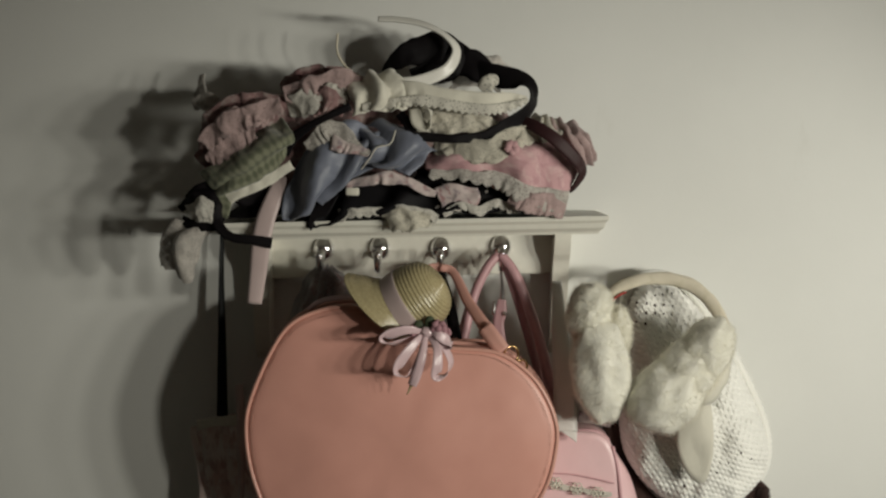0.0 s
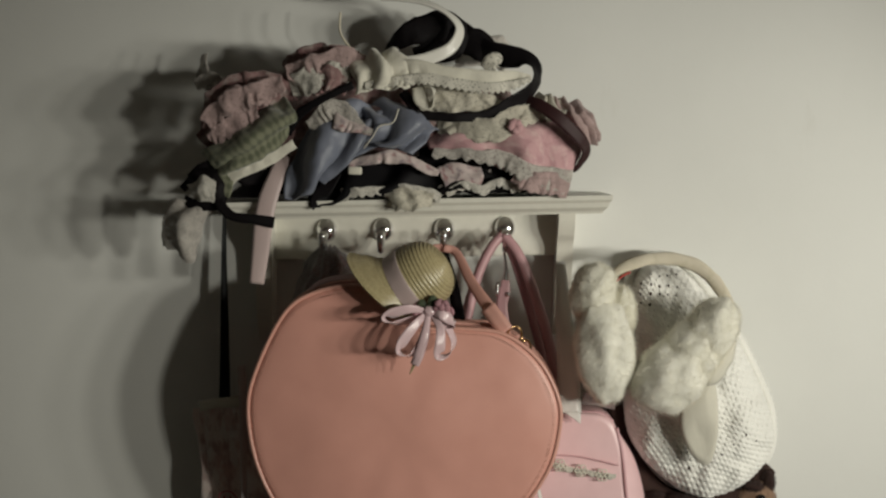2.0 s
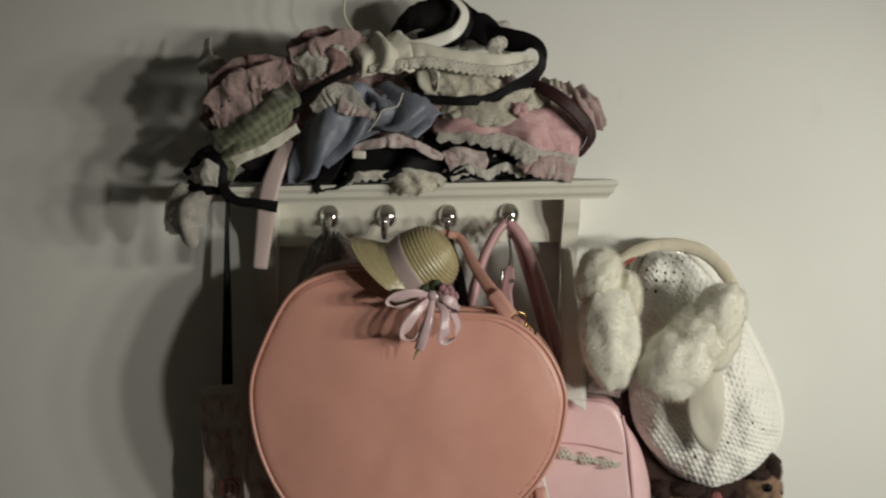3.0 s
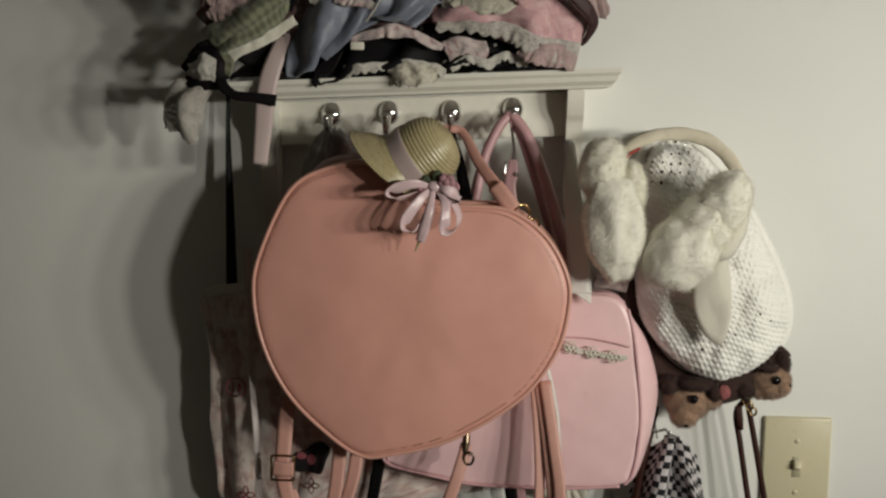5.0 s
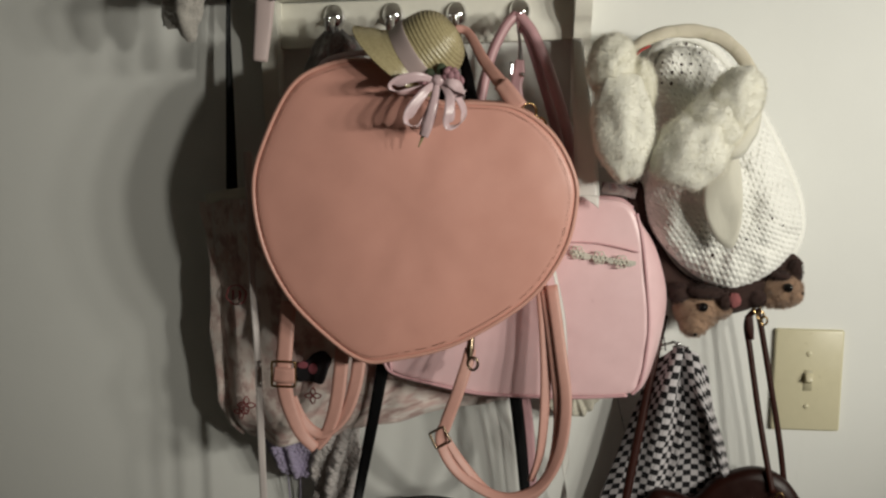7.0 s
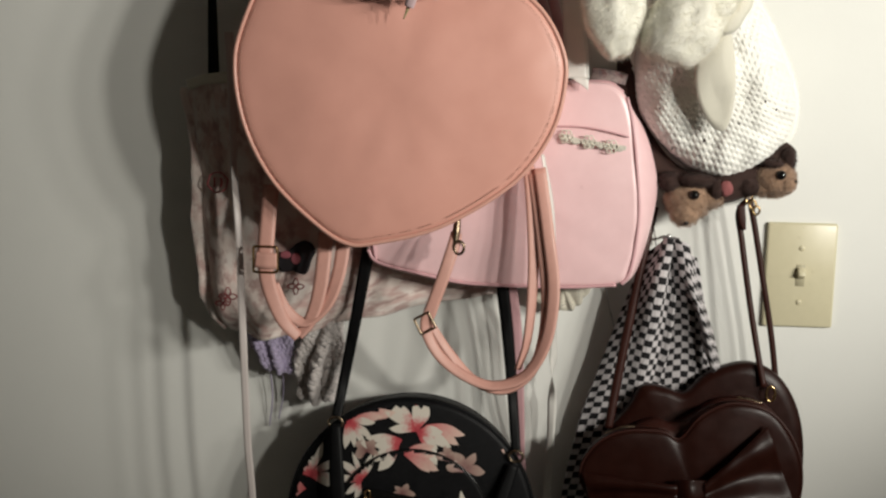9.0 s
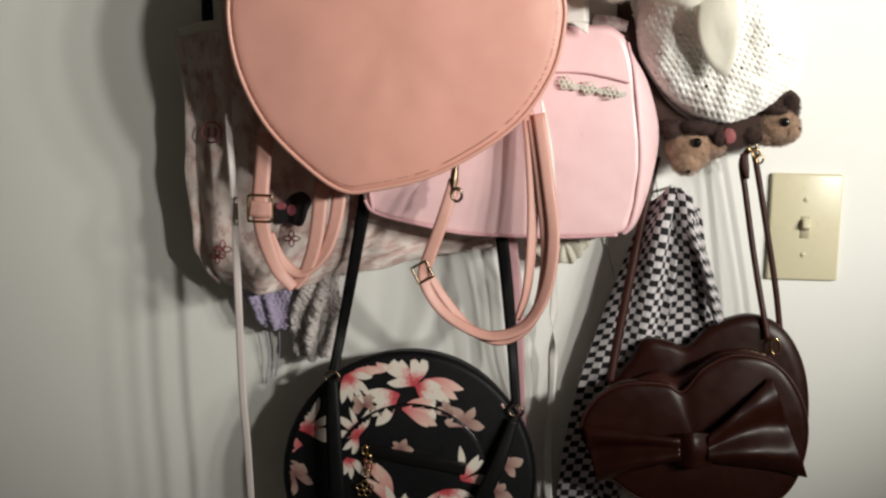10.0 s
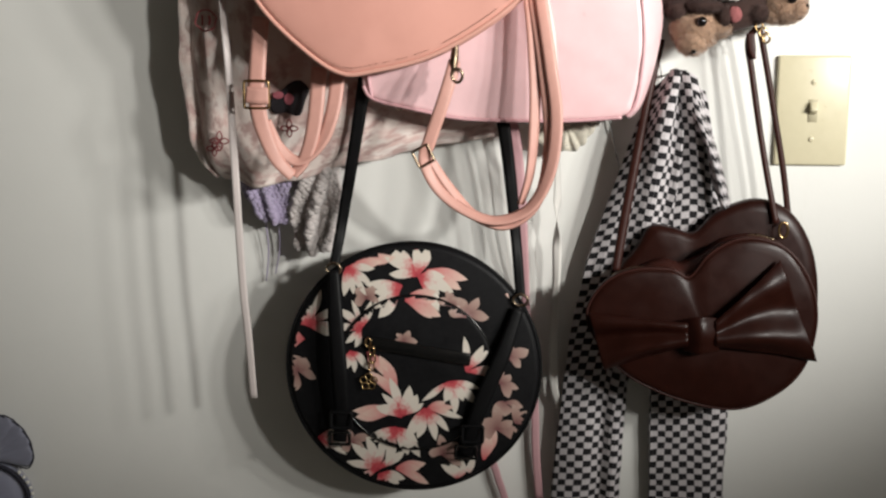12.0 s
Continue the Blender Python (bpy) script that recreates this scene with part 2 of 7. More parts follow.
def fleece_fibre():
    s = Nodes("fleece_fibre")
    s.set(Base_Color=lin(0.86, 0.84, 0.76), Roughness=0.9)
    tr = s.add("ShaderNodeBsdfTranslucent")
    tr.inputs["Color"].default_value = lin(0.86, 0.84, 0.76)
    m = s.add("ShaderNodeMixShader")
    m.inputs[0].default_value = 0.65
    s.link(s.bsdf.outputs[0], m.inputs[1])
    s.link(tr.outputs[0], m.inputs[2])
    s.link(m.outputs[0], s.out.inputs["Surface"])
    return s.mat


FIBRE = fleece_fibre()
BAND_PRINT = blotches("cream_band", (0.66, 0.60, 0.48), [(0.6, 0.55, 0.42)], 90, 0.5)
RED = surface("red_thread", (0.5, 0.06, 0.05), 0.8)
PLUSH = surface("tan_plush", (0.36, 0.225, 0.145), 0.95, var=0.22, big=60, fine=320, relief=0.9, grain=700, sheen=0.4)
PLUSH_DARK = surface("dark_brown_plush", (0.045, 0.020, 0.015), 0.95, var=0.2, fine=300, relief=0.8, sheen=0.05)
PLUSH_PINK = surface("dull_red_felt", (0.28, 0.09, 0.09), 0.9)
EYE = surface("black_glass_eye", (0.006, 0.005, 0.005), 0.08, relief=0.0)
STRAW = surface("straw", (0.40, 0.33, 0.18), 0.2, var=0.16, fine=420, relief=0.5, grain=600, tint=(0.48, 0.42, 0.25))
ROSE = surface("mauve_rose", (0.42, 0.22, 0.25), 0.7, var=0.2)
LEAF = surface("dark_leaf", (0.06, 0.08, 0.04), 0.6)
PLASTIC_WHITE = surface("white_plastic", (0.78, 0.76, 0.70), 0.18, var=0.02, relief=0.02)
SWITCH = surface("ivory_plastic", (0.60, 0.55, 0.38), 0.34, var=0.025, relief=0.04, tint=(0.61, 0.56, 0.39))
# the plate's ivory darkened, so the flat slots look recessed and shaded
SWITCH_SHADE = surface("shaded_ivory", (0.44, 0.40, 0.27), 0.5)
TOTE = blotches("pink_printed_canvas", (0.70, 0.60, 0.55), [(0.56, 0.36, 0.33), (0.72, 0.66, 0.62), (0.4, 0.25, 0.23)], 26, 0.5)
TOTE_RED = surface("red_print", (0.42, 0.10, 0.11), 0.85)
TOTE_BLACK = surface("black_print", (0.02, 0.016, 0.02), 0.8)
TOTE_PINK = surface("rose_print", (0.55, 0.16, 0.2), 0.85)
SCARF = checks("black_and_white_checked_knit", (0.007, 0.006, 0.008), (0.52, 0.49, 0.50), 0.0084)
PETAL = fade("magnolia_print", [(0.0, lin(0.36, 0.03, 0.045)), (0.22, lin(0.50, 0.08, 0.09)), (0.42, lin(0.62, 0.42, 0.38)), (0.55, lin(0.64, 0.58, 0.51)), (1.0, lin(0.62, 0.57, 0.49))], 0.5, 0.5)
PETAL_PINK = fade("pink_magnolia_print", [(0.0, lin(0.5, 0.08, 0.09)), (0.5, lin(0.6, 0.3, 0.27)), (1.0, lin(0.66, 0.5, 0.42))], 0.5)
PETAL_DULL = fade("dull_blossom_print", [(0.0, lin(0.16, 0.06, 0.06)), (0.5, lin(0.32, 0.2, 0.17)), (1.0, lin(0.42, 0.31, 0.26))], 0.5)
SHELL = weave("blue_grey_satin", (0.29, 0.30, 0.39), 0.5, var=0.15)
SHELL_EDGE = surface("dark_cord", (0.025, 0.025, 0.04), 0.7)

# ---- shaping helpers ----
def cr(points, n, closed=False):
    """n points along a smooth curve through the given ones."""
    p = np.array(points, float)
    k = len(p)
    p = np.vstack([p[-1:], p, p[:2]]) if closed else np.vstack([2 * p[:1] - p[1:2], p, 2 * p[-1:] - p[-2:-1]])
    spans = k if closed else k - 1
    out = []
    for s in np.linspace(0, spans, n, endpoint=not closed):
        i = min(int(s), spans - 1)
        u = s - i
        a, b, c, d = p[i], p[i + 1], p[i + 2], p[i + 3]
        out.append(0.5 * (2 * b + (c - a) * u + (2 * a - 5 * b + 4 * c - d) * u * u + (3 * b - a - 3 * c + d) * u ** 3))
    return np.array(out)


def unit(v):
    return v / np.maximum(np.linalg.norm(v, axis=-1, keepdims=True), 1e-9)


def nz(p, f, seed=0.0):
    return noise.noise(Vector((p[0] * f + seed, p[1] * f - seed * 1.7, p[2] * f + seed * 0.6)))


def nz3(p, f, seed=0.0):
    v = noise.noise_vector(Vector((p[0] * f + seed, p[1] * f - seed * 1.7, p[2] * f + seed * 0.6)))
    return np.array(v)


def join(*geos):
    verts, faces, uvs, n = [], [], [], 0
    for g in geos:
        verts.append(np.asarray(g[0], float))
        faces += [tuple(i + n for i in f) for f in g[1]]
        uvs.append(np.asarray(g[2], float) if g[2] is not None else np.asarray(g[0], float)[:, (0, 2)])
        n += len(g[0])
    return np.vstack(verts), faces, np.vstack(uvs)


def part(name, geo, material, parent=None, label="", smooth=True):
    """One mesh object out of a geometry, under a thing or under a part."""
    verts, faces, uvs = geo
    me = bpy.data.meshes.new(name)
    me.from_pydata([tuple(v) for v in verts], [], faces)
    if uvs is None:
        uvs = np.asarray(verts)[:, (0, 2)]
    layer = me.uv_layers.new(name="map")
    idx = np.empty(len(me.loops), int)
    me.loops.foreach_get("vertex_index", idx)
    layer.data.foreach_set("uv", np.asarray(uvs, np.float32)[idx].ravel())
    if smooth:
        me.polygons.foreach_set("use_smooth", [True] * len(me.polygons))
    me.materials.append(material)
    me.validate()
    ob = new(name, me)
    if parent is not None:
        ob.parent = parent
    if label:
        tagged(ob, label)
    return ob


def thing(name, label, category, group=""):
    return tagged(new(name), label, category, group)


def slab(P, uv, th):
    """A closed sheet of thickness th from a grid of points."""
    nu, nv = P.shape[:2]
    n = unit(np.cross(np.gradient(P, axis=0), np.gradient(P, axis=1)))
    verts = np.vstack([(P + n * th / 2).reshape(-1, 3), (P - n * th / 2).reshape(-1, 3)])
    k = nu * nv
    at = lambda i, j: i * nv + j
    faces = []
    for i in range(nu - 1):
        for j in range(nv - 1):
            q = (at(i, j), at(i + 1, j), at(i + 1, j + 1), at(i, j + 1))
            faces += [q, tuple(v + k for v in reversed(q))]
    rim = [at(i, 0) for i in range(nu)] + [at(nu - 1, j) for j in range(1, nv)] + [at(i, nv - 1) for i in range(nu - 2, -1, -1)] + [at(0, j) for j in range(nv - 2, 0, -1)]
    for a, b in zip(rim, rim[1:] + rim[:1]):
        faces.append((b, a, a + k, b + k))
    u = uv.reshape(-1, 2)
    return verts, faces, np.vstack([u, u])


def frames(C, face):
    T = unit(np.gradient(C, axis=0))
    N = np.array(face, float) - T * (T @ np.array(face, float))[:, None]
    N = unit(N)
    return T, N, np.cross(T, N)


def along(value, n):
    if np.isscalar(value):
        return np.full(n, float(value))
    return np.interp(np.linspace(0, 1, n), np.linspace(0, 1, len(value)), value)


def band(points, width, n=60, m=7, twist=0, wave=(0, 0), scallop=(0, 0), crumple=(0, 0), bow=0.0, th=0.0008, seed=0.0, face=(0, -1, 0)):
    """A strip of cloth, lace or leather along a curve. wave: depth and number of flutes of its second edge; scallop: the same for
    the outline of that edge; crumple: size and fineness of creases; bow: how far its middle stands out."""
    C = cr(points, n)
    T, N, S = frames(C, face)
    w, tw = along(width, n), np.radians(along(twist, n))
    length = np.r_[0, np.cumsum(np.linalg.norm(np.diff(C, axis=0), axis=1))]
    S, N = S * np.cos(tw)[:, None] + N * np.sin(tw)[:, None], N * np.cos(tw)[:, None] - S * np.sin(tw)[:, None]
    u = np.linspace(0, 1, n)
    P, uv = np.zeros((n, m, 3)), np.zeros((n, m, 2))
    for j, v in enumerate(np.linspace(-1, 1, m)):
        free = (v + 1) / 2
        side = w / 2 * v
        if scallop[0]:
            side = side + free ** 3 * scallop[0] * (np.abs(np.sin(np.pi * scallop[1] * u + 0.5 * np.sin(9 * u + seed))) - 0.5)
        up = wave[0] * free * np.sin(2 * np.pi * wave[1] * u + 2.6 * np.sin(7 * u + seed) + 1.7 * np.sin(17 * u + 2 * seed)) * (0.6 + 0.4 * np.sin(11 * u + seed)) + bow * (1 - v * v)
        P[:, j] = C + S * side[:, None] + N * up[:, None]
        uv[:, j, 0], uv[:, j, 1] = length + seed, side
    if crumple[0]:
        for i in range(n):
            for j in range(m):
                P[i, j] += crumple[0] * (nz3(P[i, j], crumple[1], seed) + 0.24 * nz3(P[i, j], crumple[1] * 2.6, seed + 3) + 0.07 * nz3(P[i, j], crumple[1] * 6, seed + 7))
    return slab(P, uv, th)


def patch(rows, nu=40, nv=40, folds=(0, 0, 0), crumple=(0, 0), th=0.0012, seed=0.0, ragged=0.0, knit=(0, 0), even=False):
    """A piece of cloth through rows of places, with long folds (depth, number, slant) and creases."""
    A = np.array([cr(r, nv) for r in rows])
    P = np.stack([cr(A[:, j], nu) for j in range(nv)], axis=1)
    n = unit(np.cross(np.gradient(P, axis=0), np.gradient(P, axis=1)))
    U, V = np.meshgrid(np.linspace(0, 1, nu), np.linspace(0, 1, nv), indexing="ij")
    if folds[0]:
        w = folds[0] * np.sin(2 * np.pi * (folds[1] * V + folds[2] * U) + 2.2 * np.sin(4 * U + seed) + 1.3 * np.sin(5 * V + 2 * seed))
        P = P + n * w[..., None]
    if crumple[0]:
        for i in range(nu):
            for j in range(nv):
                P[i, j] += crumple[0] * nz3(P[i, j], crumple[1], seed) + 0.26 * crumple[0] * nz3(P[i, j], crumple[1] * 2.7, seed + 5) + 0.07 * crumple[0] * nz3(P[i, j], crumple[1] * 6, seed + 8)
    if knit[0]:
        k = 2 * math.pi / knit[1]
        P = P + n * (knit[0] * np.cos(k * P[..., 0] + 1.5 * np.sin(k * 0.5 * P[..., 2])) * np.cos(k * P[..., 2] * 0.9))[..., None]
    if ragged:
        for j in range(nv):
            P[-1, j, 2] += ragged * nz(P[-1, j], 160, seed)
    if even:
        run = np.r_[0, np.cumsum(np.linalg.norm(np.diff(P[:, nv // 2], axis=0), axis=1))]
        wide = np.linalg.norm(np.diff(P, axis=1), axis=2).sum(axis=1)
        return slab(P, np.stack([np.repeat(run[:, None], nv, 1) + seed, (V - 0.5) * wide[:, None]], axis=-1), th)
    lu = np.linalg.norm(P[-1, nv // 2] - P[0, nv // 2])
    lv = np.linalg.norm(P[nu // 2, -1] - P[nu // 2, 0])
    return slab(P, np.stack([U * lu + seed, V * lv], axis=-1), th)


def tube(points, radius, n=40, seg=8, closed=False, flat=1.0, face=(0, -1, 0)):
    """A round or flattened cord along a curve, its ends closed."""
    C = cr(points, n, closed)
    if closed:
        T = unit(np.roll(C, -1, 0) - np.roll(C, 1, 0))
        N = unit(np.array(face, float) - T * (T @ np.array(face, float))[:, None])
        S = np.cross(T, N)
    else:
        T, N, S = frames(C, face)
    r = along(radius, n)
    a = np.linspace(0, 2 * np.pi, seg, endpoint=False)
    V = C[:, None] + r[:, None, None] * (S[:, None] * np.cos(a)[None, :, None] + flat * N[:, None] * np.sin(a)[None, :, None])
    faces = []
    for i in range(n if closed else n - 1):
        i2 = (i + 1) % n
        for j in range(seg):
            j2 = (j + 1) % seg
            faces.append((i * seg + j, i * seg + j2, i2 * seg + j2, i2 * seg + j))
    if not closed:
        faces += [tuple(range(seg - 1, -1, -1)), tuple((n - 1) * seg + j for j in range(seg))]
    length = np.r_[0, np.cumsum(np.linalg.norm(np.diff(C, axis=0), axis=1))]
    uv = np.stack([np.repeat(length, seg), np.tile(a * 0.004, n)], axis=-1)
    return V.reshape(-1, 3), faces, uv


def pillow(outline, rings, centre=None, n=96, puff=None):
    """A flat-lying body in the plane of the wall: an outline (x, z), smooth through its places, and rings of (scale, y) from the back
    to the front. puff(x, z, scale) adds to the front's relief."""
    O = cr(outline, n, True)
    c = np.array(centre) if centre is not None else O.mean(axis=0)
    verts, faces = [], []
    for s, y in rings:
        for q in O:
            x, z = c + (q - c) * s
            verts.append((x, y - (puff(x, z, s) if puff else 0), z))
    R = len(rings)
    for k in range(R - 1):
        for i in range(n):
            j = (i + 1) % n
            faces.append((k * n + i, k * n + j, (k + 1) * n + j, (k + 1) * n + i))
    y0, y1 = rings[0][1], rings[-1][1]
    verts += [(c[0], y0, c[1]), (c[0], y1 - (puff(c[0], c[1], 0) if puff else 0), c[1])]
    for i in range(n):
        j = (i + 1) % n
        faces.append((R * n, j, i))
        faces.append((R * n + 1, (R - 1) * n + i, (R - 1) * n + j))
    return verts, faces, None


def rounded(x, y, z, w, d, h, bevel=0.002, seg=2):
    """A block with rounded edges about its centre."""
    bm = bmesh.new()
    bmesh.ops.create_cube(bm, size=1)
    for v in bm.verts:
        v.co = Vector((v.co.x * w, v.co.y * d, v.co.z * h))
    bmesh.ops.bevel(bm, geom=bm.edges[:], offset=bevel, segments=seg, affect="EDGES", profile=0.5)
    bm.verts.ensure_lookup_table()
    bm.verts.index_update()
    out = ([(v.co.x + x, v.co.y + y, v.co.z + z) for v in bm.verts], [tuple(v.index for v in f.verts) for f in bm.faces], None)
    bm.free()
    return out


def ball(c, r, n=16, lumps=(0, 0), seed=0.0):
    """An ellipsoid of radii r about c, with lumps (share, fineness)."""
    verts, faces, uv = [], [], []
    m = 2 * n
    for i in range(n + 1):
        a = math.pi * i / n
        for j in range(m):
            b = 2 * math.pi * j / m
            d = np.array((math.sin(a) * math.cos(b), math.sin(a) * math.sin(b), math.cos(a)))
            k = 1 + lumps[0] * nz(d, lumps[1], seed) if lumps[0] else 1
            verts.append(tuple(np.array(c) + d * np.array(r) * k))
            uv.append((b * r[0], a * r[2]))
    for i in range(n):
        for j in range(m):
            j2 = (j + 1) % m
            faces.append((i * m + j, (i + 1) * m + j, (i + 1) * m + j2, i * m + j2))
    return verts, faces, uv


def turned(geo, m):
    return [tuple(m @ Vector(v)) for v in geo[0]], geo[1], geo[2]


def hairs(geo, count, length, thick, seed, lean=(0, 0, -0.3), curl=0.5):
    """Short tufts standing on a body of four-sided faces."""
    rng = np.random.default_rng(seed)
    V = np.asarray(geo[0], float)
    F = np.array([f[:4] for f in geo[1] if len(f) == 4])
    c = V.mean(axis=0)
    area = np.linalg.norm(np.cross(V[F[:, 2]] - V[F[:, 0]], V[F[:, 3]] - V[F[:, 1]]), axis=1)
    Q = F[rng.choice(len(F), count, p=area / area.sum())]
    u, v = rng.random((2, count))
    w = np.stack([(1 - u) * (1 - v), u * (1 - v), u * v, (1 - u) * v], axis=1)
    p = (V[Q] * w[..., None]).sum(axis=1)
    nrm = unit(np.cross(V[Q[:, 2]] - V[Q[:, 0]], V[Q[:, 3]] - V[Q[:, 1]]))
    nrm *= np.where((nrm * (p - c)).sum(axis=1) < 0, -1, 1)[:, None]
    r3 = rng.normal(size=(count, 3))
    d = unit(nrm + curl * r3 + np.array(lean))
    side = unit(np.cross(d, r3)) * thick
    L = length * (0.5 + rng.random((count, 1)))
    mid = p + d * L * 0.55 + unit(np.cross(d, side)) * L * 0.35 * rng.uniform(-1, 1, (count, 1))
    out = np.stack([p - side, p + side, mid + side * 0.8, mid - side * 0.8, p + d * L], axis=1).reshape(-1, 3)
    fs = []
    for k in range(0, 5 * count, 5):
        fs += [(k, k + 1, k + 2, k + 3), (k + 3, k + 2, k + 4)]
    return out, fs, None

# ---- the room: a painted wall, closed round the camera ----
def room():
    def slab_box(name, x0, x1, y0, y1, z0, z1, mat):
        ob = part(name, rounded((x0 + x1) / 2, (y0 + y1) / 2, (z0 + z1) / 2, x1 - x0, y1 - y0, z1 - z0, 0.001, 1), mat, smooth=False)
        return ob
    made = {
        "wall_north": (slab_box("wall_north", -1.6, 2.2, 0, 0.12, 0, 2.5, WALL), "off-white painted wall with scuffs and soft roller texture"),
        "wall_south": (slab_box("wall_south", -1.6, 2.2, -2.92, -2.8, 0, 2.5, PLAIN), "plain painted wall behind the camera"),
        "wall_west": (slab_box("wall_west", -1.72, -1.6, -2.92, 0.12, 0, 2.5, PLAIN), "plain painted side wall"),
        "wall_east": (slab_box("wall_east", 2.2, 2.32, -2.92, 0.12, 0, 2.5, PLAIN), "plain painted side wall"),
        "floor": (slab_box("floor", -1.72, 2.32, -2.92, 0.12, -0.1, -0.001, FLOOR), "plain brown carpeted floor"),
        "ceiling": (slab_box("ceiling", -1.72, 2.32, -2.92, 0.12, 2.501, 2.6, PLAIN), "plain pale ceiling"),
    }
    for ob, label in made.values():
        tagged(ob, label, "room", kind="structure")


room()


# ---- hook shelf ----
def hook_shelf():
    t = thing("hook_shelf", "cream painted wooden wall shelf with four chrome hooks, hung slightly askew", "shelf")
    top_l, top_r = np.array((-0.231, -0.13, 1.622)), np.array((0.174, -0.13, 1.643))
    mid, span = (top_l + top_r) / 2, np.linalg.norm(top_r - top_l)
    slope = math.degrees(math.atan2(top_r[2] - top_l[2], top_r[0] - top_l[0]))
    m = pose(mid[0], 0, mid[2], 0, -slope, 0)
    # moulded board: lip, cove and fillet swept along the front and ends
    prof = [(0, 0.0), (0, -0.0045), (0.0015, -0.006), (0.003, -0.0075), (0.0045, -0.0125), (0.009, -0.0165), (0.010, -0.019)]
    verts, faces = [], []
    for inset, z in prof:
        h = span / 2 - inset
        verts += [(-h, 0.0, z), (-h, -0.13 + inset, z), (h, -0.13 + inset, z), (h, 0.0, z)]
    for k in range(len(prof) - 1):
        for i in range(4):
            j = (i + 1) % 4
            faces.append((k * 4 + i, k * 4 + j, k * 4 + 4 + j, k * 4 + 4 + i))
    e = (len(prof) - 1) * 4
    faces += [(3, 2, 1, 0), (e, e + 1, e + 2, e + 3)]
    part("board", turned((verts, faces, None), m), CREAM_PAINT, t, smooth=False)
    # board that carries the hooks
    bl, br = np.array((-0.195, -0.018, 1.581)), np.array((0.13, -0.018, 1.593))
    rail_m = pose((bl[0] + br[0]) / 2, -0.009, (bl[2] + br[2]) / 2, 0, -slope, 0)
    part("hook_rail", turned(rounded(0, 0, 0, br[0] - bl[0], 0.018, 0.049, 0.0015), rail_m), CREAM_PAINT, t)
    # ogee brackets
    for x0 in (np.array((-0.201, -0.05, 1.607))[0], np.array((0.134, -0.05, 1.617))[0]):
        z0 = mid[2] + (x0 - mid[0]) * math.tan(math.radians(slope)) - 0.019
        side = [(0.0, 0.0), (-0.095, 0.0), (-0.097, -0.012), (-0.088, -0.026), (-0.074, -0.036), (-0.068, -0.05), (-0.064, -0.075), (-0.052, -0.105), (-0.03, -0.13), (-0.008, -0.142), (0.0, -0.145)]
        C = cr(side[1:], 40)
        C = np.vstack([[side[0]], C])
        n = len(C)
        v = [(x0 - 0.009, y * 0.55, z0 + z) for y, z in C] + [(x0 + 0.009, y * 0.55, z0 + z) for y, z in C]
        f = [tuple(range(n)), tuple(range(2 * n - 1, n - 1, -1))] + [(i, i + n, (i + 1) % n + n, (i + 1) % n) for i in range(n)]
        part("bracket", (v, f, None), CREAM_PAINT, t, smooth=False)
    for p in ((-0.134, -0.02, 1.59), (-0.07, -0.02, 1.593), (-0.001, -0.02, 1.595), (0.067, -0.02, 1.599)):
        x, _, z = p
        oval = [(x + 0.0118 * math.cos(a), z + 0.0135 * math.sin(a)) for a in np.linspace(0, 2 * math.pi, 14, endpoint=False)]
        hook = part("hook", pillow(oval, [(1.0, -0.0185), (1.0, -0.0205), (0.95, -0.0225), (0.75, -0.0262), (0.45, -0.0288), (0.2, -0.0296)], n=40), CHROME, t, "chrome hook on an oval boss")
        part("prong", tube([(x, -0.027, z - 0.002), (x, -0.038, z - 0.008), (x, -0.046, z - 0.019), (x, -0.056, z - 0.022), (x, -0.063, z - 0.014), (x, -0.064, z - 0.006)], [0.0042, 0.0036, 0.0032, 0.0032, 0.0034, 0.0042], 30, 10), CHROME, hook)
        part("knob", ball((x, -0.064, z - 0.004), (0.0046, 0.0046, 0.0046), 10), CHROME, hook)
    return t


hook_shelf()


# ---- light switch ----
def light_switch():
    t = thing("light_switch", "ivory plastic toggle light switch plate on the wall", "light switch")
    x, z = 0.3995, 1.1995
    part("plate", rounded(x, -0.0032, z, 0.0765, 0.0062, 0.116, 0.0028, 3), SWITCH, t)
    part("slot", rounded(x, -0.0064, z, 0.0100, 0.0010, 0.0240, 0.0004, 1), SWITCH_SHADE, t, "toggle slot, its shade put in as darker ivory")
    part("toggle", turned(rounded(0, 0, 0, 0.0082, 0.010, 0.0105, 0.0015), pose(x, -0.0092, z + 0.003, -28)), SWITCH, t)
    for dz in (0.030, -0.030):
        s = part("screw", ball((x, -0.0064, z + dz), (0.0032, 0.0014, 0.0032), 8), SWITCH, t)
        part("screw_slot", rounded(x, -0.0078, z + dz, 0.0046, 0.0004, 0.0008, 0.0001, 1), SWITCH_SHADE, s)
    return t


light_switch()


# ---- bags ----
def buckle(at, w, h, wire, mat, parent, name="buckle", tilt=0):
    x, y, z = at
    c, s = math.cos(math.radians(tilt)), math.sin(math.radians(tilt))
    pts = [(x + (dx * c - dz * s) * w / 2, y, z + (dx * s + dz * c) * h / 2) for dx, dz in ((-1, -0.85), (-0.85, -1), (0, -1.02), (0.85, -1), (1, -0.85), (1, 0), (1, 0.85), (0.85, 1), (0, 1.02), (-0.85, 1), (-1, 0.85), (-1, 0))]
    return part(name, tube(pts, wire, 60, 6, True), mat, parent, "metal buckle")


